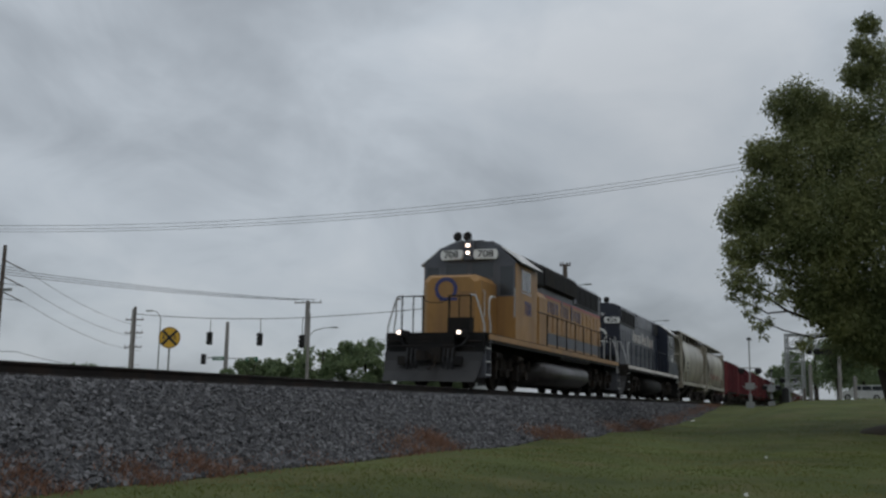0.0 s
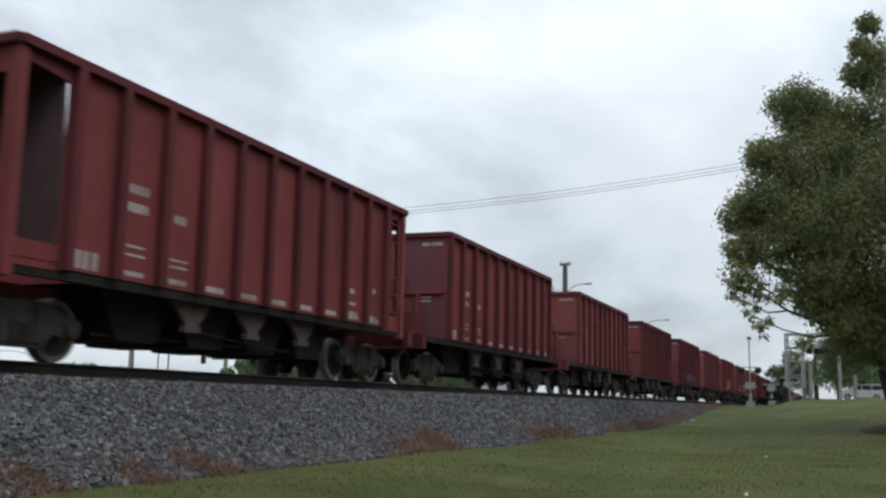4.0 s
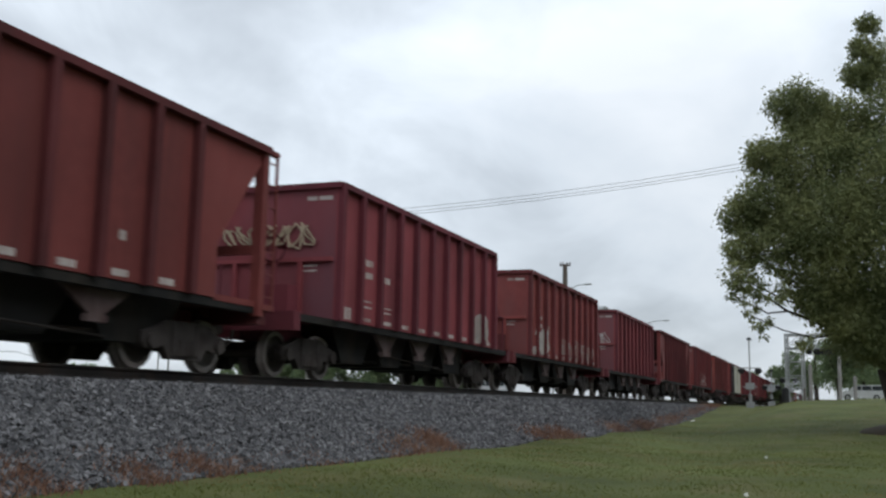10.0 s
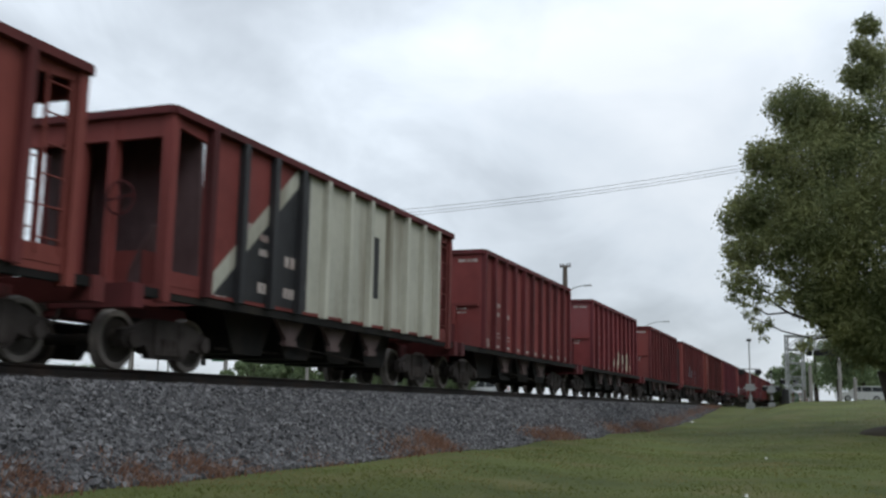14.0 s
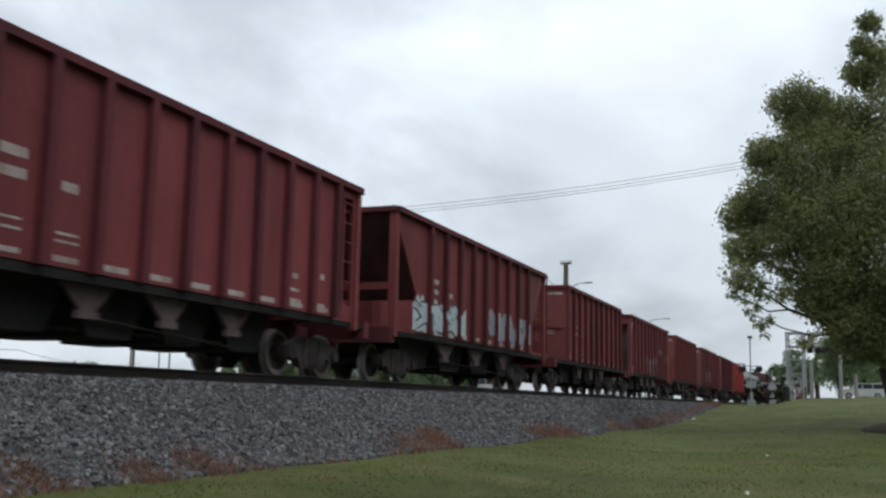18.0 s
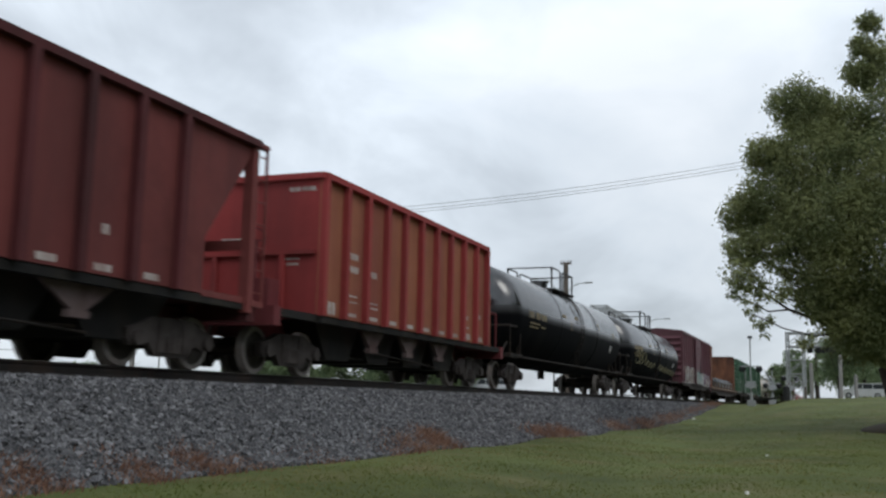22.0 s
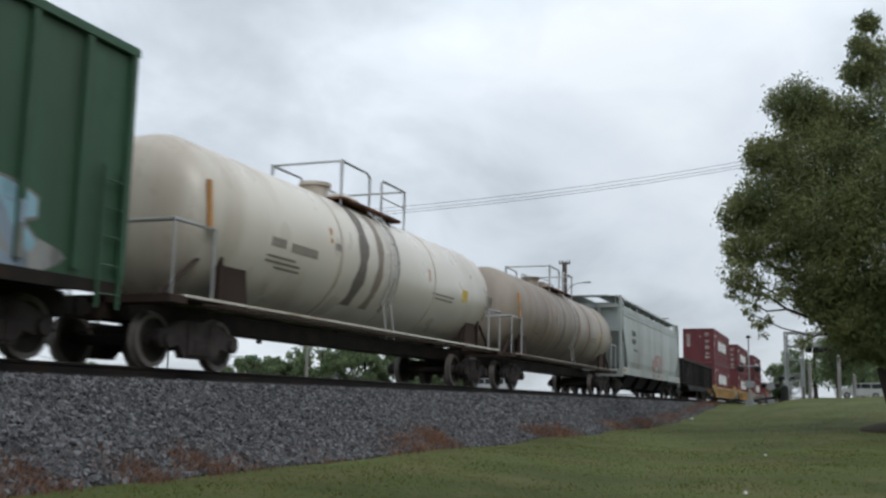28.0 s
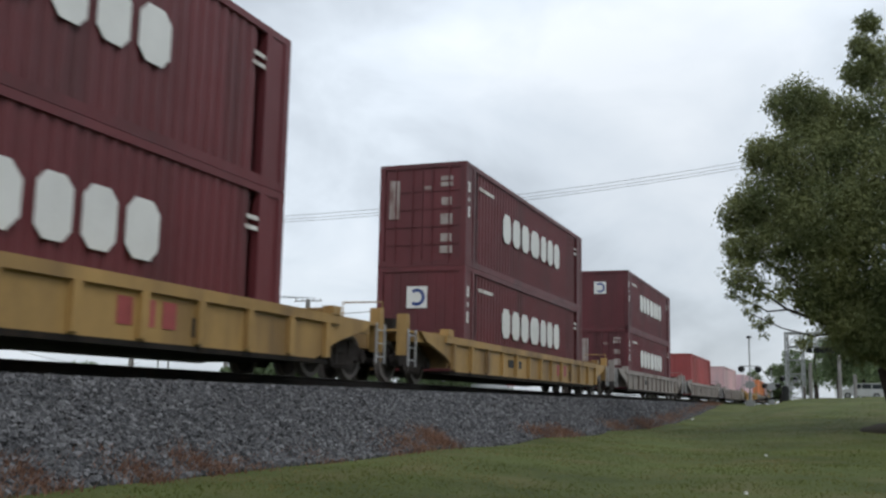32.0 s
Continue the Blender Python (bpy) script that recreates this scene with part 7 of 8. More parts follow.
litter(50.0, -4.15, 0.1)
# bare mound of soil round the tree
mound = thing("soil_mound", "low mound of dark bare soil round the tree trunk", "soil", at=(33.5, -12.75, ground_z(33.5, -12.75)))
def mound_shape(bm):
    rings = []
    for rr, z in ((1.9, -0.2), (1.6, 0.02), (1.1, 0.14), (0.6, 0.22), (0.1, 0.24)):
        rings.append([(rr * math.cos(a) * (1 + 0.12 * math.sin(3 * a)), rr * math.sin(a) * (1 + 0.1 * math.cos(2 * a)), z) for a in (2 * math.pi * i / 20 for i in range(20))])
    loft(bm, rings)
part("soil", shared("mound", M["soil"], mound_shape, True), mound)

# ---- road crossing and what stands at it ----
road = sheet("road", [90.0, 92.0, 95.0, 98.0, 100.0], steps((-300, -30, 30), (-30, 30, 3), (30, 400, 30)), lambda x, y: max(ground_z(95, -10), ground_z(x, y)) + 0.02 if abs(y) > 3 else 0.0 + 0.0, M["asphalt"], "grey asphalt road across the track")


def signal(x, y, z, h, label, lights=True, face=1):
    s = thing("crossing_signal", label, "crossing signal", "crossing signals", (x, y, z))
    part("base", shared(("sig", "base"), M["galv"], lambda bm: [bx(bm, -0.3, 0.3, -0.3, 0.3, -0.95, 0.12), rod(bm, (0, 0, 0.12), (0, 0, 0.7), 0.13, 12)]), s)
    part("mast", shared(("sig", "mast", h), M["galv"], lambda bm: rod(bm, (0, 0, 0.1), (0, 0, h), 0.055, 10)), s, "pale metal mast")
    part("control_box", shared(("sig", "box"), M["galv"], lambda bm: [bx(bm, -0.2, 0.2, -0.32, 0.32, 1.05, 1.55), bx(bm, -0.1, 0.1, -0.5, 0.5, 1.2, 1.3)]), s)
    part("bell", shared(("sig", "bell", h), M["hood"], lambda bm: [rod(bm, (0, 0, h), (0, 0, h + 0.12), 0.16, 14), rod(bm, (0, 0, h - 0.06), (0, 0, h), 0.2, 14)]), s, "black warning bell")
    arm = part("light_arm", shared(("sig", "arm", h), M["galv"], lambda bm: rod(bm, (0, -0.75, h * 0.55), (0, 0.75, h * 0.55), 0.045, 8)), s)
    for yy in (-0.62, 0.62):
        def lightb(bm):
            rod(bm, (-0.02, 0, 0), (0.02, 0, 0), 0.26, 18)
            rod(bm, (0.0, 0, 0), (0.3, 0, -0.02), 0.16, 14)
            rod(bm, (-0.25, 0, 0), (0, 0, 0), 0.13, 12, 0.17)
        q = part("flasher", shared(("sig", "flash"), M["hood"], lightb), arm, "black hooded warning light", (0, yy, h * 0.55 - 0.22))
    return s


signal(81.1, -4.62, 0.0, 4.9, "tall pale crossing signal mast with black hooded lights")
signal(104.5, -6.6, 0.2, 4.4, "pale crossing signal mast with black hooded lights across the road")
signal(101.5, -5.1, 0.2, 3.0, "short crossing signal mast with black hooded lights")


def gantry(x, y, z, h, reach, label, rz=0.0):
    """Cantilever over the road: four columns with braces and a lattice arm along the track."""
    g = thing("signal_gantry", label, "signal gantry", "crossing gantries", (x, y, z), rz)
    w = 1.25
    for dx, dy in ((0, 0), (w, 0), (0, -w), (w, -w)):
        part("column", shared(("gantry_col", h), M["galv"], lambda bm: rod(bm, (0, 0, -0.2), (0, 0, h), 0.075, 10)), g, at=(dx, dy, 0))
    for a, b in (((0, 0), (0, -w)), ((w, 0), (w, -w)), ((0, 0), (w, 0)), ((0, -w), (w, -w))):
        for k in range(5):
            z0, z1 = h * k / 5, h * (k + 1) / 5
            def br(bm):
                rod(bm, (*a, z0 + 0.05), (*b, z1), 0.03, 6)
                rod(bm, (*a, z1 - 0.02), (*b, z1 - 0.02), 0.035, 6)
            part("brace", shared(("gantry", h, a, b, k), M["galv"], br), g)
    def arm(bm):
        n = int(reach / 0.8)
        for dy in (0, -w):
            for q in (h - 1.2, h - 0.1):
                rod(bm, (0, dy, q), (w + reach, dy, q), 0.055, 8)
            for k in range(n):
                x0 = w + k * reach / n
                rod(bm, (x0, dy, h - 1.2), (x0 + reach / n, dy, h - 0.1), 0.032, 6)
                rod(bm, (x0, dy, h - 1.2), (x0, dy, h - 0.1), 0.032, 6)
        for k in range(n + 1):
            x0 = w + k * reach / n
            for q in (h - 1.2, h - 0.1):
                rod(bm, (x0, 0, q), (x0, -w, q), 0.03, 6)
    part("lattice_arm", shared(("gantry_arm", h, reach), M["galv"], arm), g, "lattice arm reaching over the road")
    for k in (0.45, 0.75, 1.0):
        for s_ in (-1, 1):
            part("flasher", shared("gantry_flash", M["hood"], lambda bm: [rod(bm, (-0.02, 0, 0), (0.02, 0, 0), 0.25, 16), rod(bm, (0, 0, 0), (0.28, 0, 0), 0.15, 12)]), g, "black hooded warning light", (w + reach * k + s_ * 0.35, -w / 2, h - 1.45), 90)


gantry(87.9, -7.2, 0.1, 5.6, 1.9, "pale latticed steel signal gantry beside the crossing", -97)
gantry(80.0, 7.6, -0.4, 7.9, 9.0, "pale latticed steel signal gantry across the track")


def plain_post(name, label, x, y, z, h, r, mat, category="post"):
    p = thing(name, label, category, at=(x, y, z))
    part("post", shared((name, h, r), mat, lambda bm: [rod(bm, (0, 0, -0.2), (0, 0, h), r, 10, r * 0.85), rod(bm, (0, 0, h), (0, 0, h + r * 0.4), r * 0.85, 10, r * 0.3)]), p)
    return p


plain_post("marker_post", "pale weathered wooden post on the grass", 64.2, -9.3, ground_z(64.2, -9.3), 2.1, 0.12, M["conc"])
# plain dark cylinder in place of a small dark bush
plain_post("dark_stump", "short dark post beside the track", 70.5, -7.6, ground_z(70.5, -7.6), 0.95, 0.26, M["hood"])
plain_post("fence_post", "thin dark wooden post on the grass", 66.0, -8.9, ground_z(66, -8.9), 0.7, 0.07, M["polew"])
plain_post("road_post", "pale concrete pole by the road", 108.0, -11.25, 0.2, 4.6, 0.2, M["conc"])
plain_post("road_post", "pale concrete pole by the road", 108.5, -12.65, 0.2, 2.7, 0.2, M["conc"])


def minivan(x, y, z, rz, name="minivan", label="pale silver minivan with dark windows on the road", body=None):
    c = thing(name, label, "car", at=(x, y, z), rz=rz)
    prof = [(-2.35, 0.3), (2.3, 0.3), (2.4, 0.55), (2.35, 0.85), (1.35, 1.05), (0.75, 1.62), (-1.9, 1.7), (-2.3, 1.05), (-2.42, 0.8)]
    part("body", shared((name, "body"), body or M["van"], lambda bm: slab_y(bm, prof, -0.88, 0.88)), c)
    for s in (-1, 1):
        for a, b in ((-1.95, -1.0), (-0.92, 0.0), (0.08, 0.95)):
            part("window", shared((name, "win", a, s), M["glass"], lambda bm: slab_y(bm, [(a, 1.08), (b, 1.08), (b - (0.3 if b > 0.5 else 0), 1.56), (a, 1.56)], s * 0.885 - 0.006, s * 0.885 + 0.006)), c)
        for q in (-1.4, 1.45):
            w = part("wheel", shared((name, "tyre"), M["tyre"], lambda bm: rod(bm, (0, -0.1, 0), (0, 0.1, 0), 0.33, 18)), c, at=(q, s * 0.82, 0.33))
            part("rim", shared((name, "rim"), M["galv"], lambda bm: rod(bm, (0, -0.11, 0), (0, 0.11, 0), 0.2, 14)), w)
        part("headlight", shared((name, "hl"), M["silver"], lambda bm: bx(bm, 2.3, 2.4, -0.15, 0.15, 0.6, 0.78)), c, at=(0, s * 0.65, 0))
        part("tail_light", shared((name, "tl"), M["red_lens"], lambda bm: bx(bm, -2.42, -2.3, -0.1, 0.1, 0.8, 1.1)), c, at=(0, s * 0.75, 0))
    part("windscreen", shared((name, "ws"), M["glass"], lambda bm: loft(bm, [[(1.36, -0.78, 1.06), (1.36, 0.78, 1.06), (1.34, 0.78, 1.05), (1.34, -0.78, 1.05)], [(0.8, -0.75, 1.6), (0.8, 0.75, 1.6), (0.78, 0.75, 1.58), (0.78, -0.75, 1.58)]])), c)
    return c


minivan(118.0, -13.5, ground_z(118, -13) + 0.02, 90)
minivan(97.5, 22.0, ground_z(97, 22) + 0.05, 90, "parked_car", "white car beyond the track", M["van"])

# ---- poles, wires, sign and signals beyond the track ----
def utility_pole(x, y, top, arms, label, r=0.16, mat=None, lean=0.0, wide=2.2):
    z = ground_z(x, y)
    p = thing("utility_pole", label, "utility pole", "utility poles", (x, y, z))
    h = top - z
    part("pole", shared(("up", round(h, 1), r), mat or M["polew"], lambda bm: rod(bm, (lean * h, 0, -0.3), (0, 0, h), r, 10, r * 0.7)), p)
    for dz in arms:
        def arm(bm):
            bx(bm, -0.06, 0.06, -wide / 2, wide / 2, h - dz - 0.06, h - dz + 0.06)
            for q in (-0.45, -0.2, 0.2, 0.45):
                rod(bm, (0, q * wide, h - dz + 0.06), (0, q * wide, h - dz + 0.26), 0.05, 6)
        part("crossarm", shared(("arm", round(h, 1), dz, wide), mat or M["polew"], arm), p, "crossarm with insulators")
    return p


def slanted_arms(p, h, zs):
    for dz in zs:
        part("bracket", shared(("slant", dz, round(h, 1)), M["polew"], lambda bm: rod(bm, (0, 0, h - dz), (0.4, -1.6, h - dz - 0.75), 0.05, 6)), p, "slanted insulator bracket")


p1 = utility_pole(56.7, 46.0, 10.4, (), "leaning wooden utility pole with slanted brackets", 0.2, lean=-0.012)
slanted_arms(p1, 10.4 - ground_z(56.7, 46), (1.1, 2.3, 3.4))
part("lamp_head", shared("lamp_p1", M["galv"], lambda bm: bx(bm, -0.1, 0.1, -0.9, -0.2, 7.9, 8.1)), p1)
utility_pole(100.2, 68.1, 10.35, (1.6, 3.2, 4.9, 7.6), "wooden utility pole with short crossarms", 0.24, wide=2.6)
utility_pole(97.9, 43.2, 10.4, (0.2,), "stout grey utility pole with one crossarm", 0.36, M["conc"], wide=3.4)
strain = utility_pole(91.6, 49.3, 7.6, (), "grey concrete strain pole of the traffic signals", 0.26, M["conc"])
utility_pole(79.4, 9.5, 10.95, (0.1,), "dark utility pole with insulators", 0.28, M["polew"], wide=0.9)


def street_lamp(x, y, top, reach, d, label="curved grey street lamp"):
    z = ground_z(x, y)
    s = thing("street_lamp", label, "street lamp", "street lamps", (x, y, z))
    h = top - z
    part("pole", shared(("sl", round(h, 1)), M["galv"], lambda bm: rod(bm, (0, 0, -0.2), (0, 0, h - 0.8), 0.1, 10, 0.06)), s)
    part("arm", shared(("sla", round(h, 1), reach), M["galv"], lambda bm: pipes(bm, [(0, 0, h - 0.85), (0, -0.25 * reach, h - 0.3), (0, -0.6 * reach, h - 0.05), (0, -reach, h)], 0.045)), s, rz=d)
    part("lamp_head", shared(("slh", round(h, 1), reach), M["galv"], lambda bm: bx(bm, -0.14, 0.14, -reach - 0.7, -reach + 0.05, h - 0.07, h + 0.06)), s, rz=d)
    return s


street_lamp(91.2, 57.6, 8.9, 1.2, 180, "grey street lamp with a short arm")
street_lamp(96.6, 15.0, 11.9, 1.9, 170)
street_lamp(98.2, 14.0, 11.5, 1.9, -10)
street_lamp(98.0, 43.0, 7.4, 3.2, -10, "grey street lamp with a long arm")
street_lamp(130.8, 12.0, 10.6, 2.6, 0)

adv = thing("railroad_sign", "round yellow warning sign with a black cross on a metal post", "road sign", at=(36.0, 15.9, ground_z(36, 15.9)))
zs = 2.1 - ground_z(36, 15.9)
part("post", shared("adv_post", M["galv"], lambda bm: bx(bm, -0.03, 0.03, -0.03, 0.03, -0.2, zs + 0.4)), adv, at=(0.05, 0.02, 0))
disc = part("sign_plate", shared("adv_disc", M["signy"], lambda bm: rod(bm, (0.01, 0, 0), (-0.01, 0, 0), 0.46, 32)), adv, "yellow disc", (0, 0, zs), 24)
def cross(bm):
    for s in (-1, 1):
        for e in (-0.012,):
            n = Vector((0, 0.7071, 0.7071 * s))
            t = Vector((0, -n.z, n.y))
            pts = [n * 0.43 + t * 0.055, n * 0.43 - t * 0.055, -n * 0.43 - t * 0.055, -n * 0.43 + t * 0.055]
            loft(bm, [[tuple(p + Vector((q, 0, 0))) for p in pts] for q in (-0.016 - 0.001 * s, -0.011)])
part("cross", shared("adv_cross", M["blackp"], cross), disc, "black diagonal cross")
def ringr(bm):
    n = 32
    for i in range(n):
        a, b = 2 * math.pi * i / n, 2 * math.pi * (i + 1) / n
        q = [(0.445, a), (0.445, b), (0.415, b), (0.415, a)]
        loft(bm, [[(x, r * math.cos(c), r * math.sin(c)) for r, c in q] for x in (-0.0145, -0.0105)])
part("rim_line", shared("adv_rim", M["blackp"], ringr), disc)
for yy in (-0.24, 0.24):
    lettering("R", 0.24, M["blackp"], disc, (-0.016, yy, 0), "front", "letter")


def traffic_light(x, y, z, label="black traffic signal hanging from a span wire", sec=3):
    t = thing("traffic_light", label, "traffic light", "traffic lights", (x, y, z))
    part("housing", shared(("tl", sec), M["hood"], lambda bm: bx(bm, -0.12, 0.12, -0.18, 0.18, -0.36 * sec / 1.0, 0)), t)
    for i in range(sec):
        part("visor", shared("visor", M["hood"], lambda bm: rod(bm, (-0.36, 0, 0), (-0.1, 0, 0), 0.15, 12)), t, at=(0, 0, -0.18 - i * 0.36))
    return t


SPAN_A, SPAN_B, SPAN_SAG = Vector((70.0, 44.6, 6.5)), Vector((75.4, 30.7, 6.5)), 0.25


def span_z(y):
    t = (SPAN_A.y - y) / (SPAN_A.y - SPAN_B.y)
    return 6.5 - 4 * SPAN_SAG * t * (1 - t)


for x, y, z in ((72.4, 38.45, 5.1), (73.9, 34.5, 5.1), (75.2, 31.2, 5.0)):
    t = traffic_light(SPAN_A.x + (SPAN_A.y - y) * 5.4 / 13.9, y, z)
    part("drop_rod", shared(("drop", z, y), M["hood"], lambda bm: rod(bm, (0, 0, 0), (0, 0, span_z(y) - z + 0.03), 0.03, 6)), t)
# plates and a small signal on the strain pole
mast_z = ground_z(91.6, 49.3)
part("plate_arm", shared("plate_arm", M["galv"], lambda bm: [rod(bm, (-0.4, 2.7, 3.8), (1.6, -2.9, 3.8), 0.05, 8)]), strain, "level arm", (0, 0, -mast_z))
for dx, dy in ((0.22, 1.04), (1.48, -2.28)):
    pl = part("street_plate", shared("green_plate", M["signg"], lambda bm: bx(bm, -0.015, 0.015, -0.75, 0.75, -0.2, 0.2)), strain, "small green street name plate", (dx - 0.07, dy, 3.75 - mast_z))
    part("legend", shared("plate_bar", M["letter"], lambda bm: bx(bm, -0.02, -0.015, -0.5, 0.5, -0.06, 0.06)), pl)
part("small_signal", shared("ped", M["hood"], lambda bm: bx(bm, -0.15, 0.15, -0.22, 0.22, -0.6, 0.5)), strain, "black side-mounted signal head", (-0.36, 2.55, 3.7 - mast_z))


def cable(name, a, b, sag, r=0.02, label="thin black overhead wire", segs=14):
    a, b = Vector(a), Vector(b)
    pts = []
    for i in range(segs + 1):
        t = i / segs
        p = a.lerp(b, t)
        p.z -= 4 * sag * t * (1 - t)
        pts.append(tuple(p - a))
    w = thing("overhead_wire", label, "wire", "overhead wires", tuple(a))
    bm = bmesh.new()
    loft(bm, [[(p[0] + r * math.cos(q), p[1] + r * math.cos(q) * 0.5, p[2] + r * math.sin(q)) for q in (0.3, 1.6, 2.8, 4.1, 5.3)] for p in pts])
    me = bpy.data.meshes.new("strand")
    bm.to_mesh(me)
    bm.free()
    me.materials.append(M["wire"])
    part("strand", me, w)


# long span across the track, from beyond it to behind the large tree
for dz in (0.0, 0.2, 0.36):
    cable("span", (40.26, 50.28, 9.86 - dz), (66.56, -21.17, 17.78 - dz * 1.1), 3.04, 0.013, segs=24)
# lines between the poles beyond the track
for k, (za, zb) in enumerate(((9.2, 8.0), (8.0, 6.6), (6.9, 5.0), (3.2, 3.4))):
    cable("line", (57.1, 44.4, za - 0.6), (100.2, 67.0, zb), 0.7, 0.022)
    cable("line", (57.1, 44.4, za - 0.6), (20.0, 40.0, za - 0.2), 0.4, 0.022)
for k in range(3):
    cable("line", (97.9, 44.4 - k * 1.1, 10.5), (30.0, 52.0 + k * 0.8, 9.0 + k * 0.35), 1.0, 0.024)
cable("span", tuple(SPAN_A), tuple(SPAN_B), SPAN_SAG, 0.03, "black span wire carrying traffic signals", 30)
cable("span", tuple(SPAN_B), (79.4, 9.5, 8.6), 0.2, 0.03, "black span wire carrying traffic signals")
cable("line", (79.4, 9.5, 9.0), (97.0, 34.0, 6.0), 0.3, 0.02)
utility_pole(70.0, 44.6, 6.9, (), "grey span wire pole", 0.16, M["conc"])
utility_pole(75.4, 30.7, 6.8, (), "grey span wire pole", 0.16, M["conc"])

# ---- pipes on the flat car ----
LOAD = []
random.seed(9)
for row, (zz, n, off) in enumerate(((1.345, 15, 0.0), (1.5, 14, 0.088), (1.655, 15, 0.0), (1.81, 13, 0.176), (1.965, 9, 0.44))):
    for i in range(n):
        y = -1.23 + off + i * 0.176
        p = rolling("steel_pipe", "long thin dark steel pipe on the flat car", "pipe", 568.9 + random.uniform(-0.35, 0.35), "pipes on the flat car", zz, y)
        part("barrel", shared("pipe", M["pipe"], lambda bm: loft(bm, [[(x, 0.086 * math.cos(2 * math.pi * q / 12), 0.086 * math.sin(2 * math.pi * q / 12)) for q in range(12)] for x in (-8.7, 8.9)]), True), p)
for x in (-7.6, -5.0, -2.4, 0.2, 2.8, 5.4, 7.8):
    part("bolster_timber", shared("timber", M["wood"], lambda bm: bx(bm, -0.07, 0.07, -1.4, 1.4, 1.11, 1.255)), flat, at=(x - 0.45, 0, 0))
    part("stake", shared("stake", M["wood"], lambda bm: bx(bm, -0.05, 0.05, -1.5, -1.4, 0.9, 1.6)), flat, "rough wooden stake", (x - 0.45, 0, 0))
    part("strap", shared("strap", M["galv"], lambda bm: pipes(bm, [(0.4, -1.52, 1.0), (0.1, -1.38, 1.5), (-0.1, -1.18, 1.95), (-0.1, -0.7, 2.07), (-0.1, 0.7, 2.07), (-0.1, 1.18, 1.95), (0.4, 1.52, 1.0)], 0.022, 5)), flat, "steel tie-down strap", (x, 0, 0))
# ---- sprayed pieces, stencils and painted bands on the cars ----
def ribbon(bm, pts, w, y, thick=0.004):
    """A flat stroke of width w along pts (x, z), standing on the side at y."""
    P = [Vector((x, z)) for x, z in pts]
    L, R = [], []
    for i, p in enumerate(P):
        t = (P[min(i + 1, len(P) - 1)] - P[max(i - 1, 0)])
        if t.length < 1e-6:
            t = Vector((1, 0))
        t.normalize()
        n = Vector((-t.y, t.x)) * w / 2
        L.append(p + n)
        R.append(p - n)
    loft(bm, [[(l_.x, y - thick, l_.y), (l_.x, y, l_.y), (r_.x, y, r_.y), (r_.x, y - thick, r_.y)] for l_, r_ in zip(L, R)])


def glyph(rng, x, w, z0, z1):
    """Two or three bent strokes that fill a cell, like a sprayed tangle."""
    out = []
    for _ in range(rng.choice((2, 3, 3))):
        # each stroke bends through four points of the cell
        k = [(x + w * rng.uniform(-0.05, 1.05), z0 + (z1 - z0) * q) for q in rng.sample((0.05, 0.3, 0.55, 0.8, 0.97), 4)]
        pts = []
        for i in range(3):
            p0, p1, p2, p3 = k[max(i - 1, 0)], k[i], k[i + 1], k[min(i + 2, 3)]
            for j in range(6):
                t = j / 6
                pts.append(tuple(0.5 * (2 * b_ + (c_ - a_) * t + (2 * a_ - 5 * b_ + 4 * c_ - d_) * t * t + (3 * b_ - a_ - 3 * c_ + d_) * t ** 3) for a_, b_, c_, d_ in zip(p0, p1, p2, p3)))
        out.append([(u_, min(z1, max(z0, v_))) for u_, v_ in pts + [k[3]]])
    return out


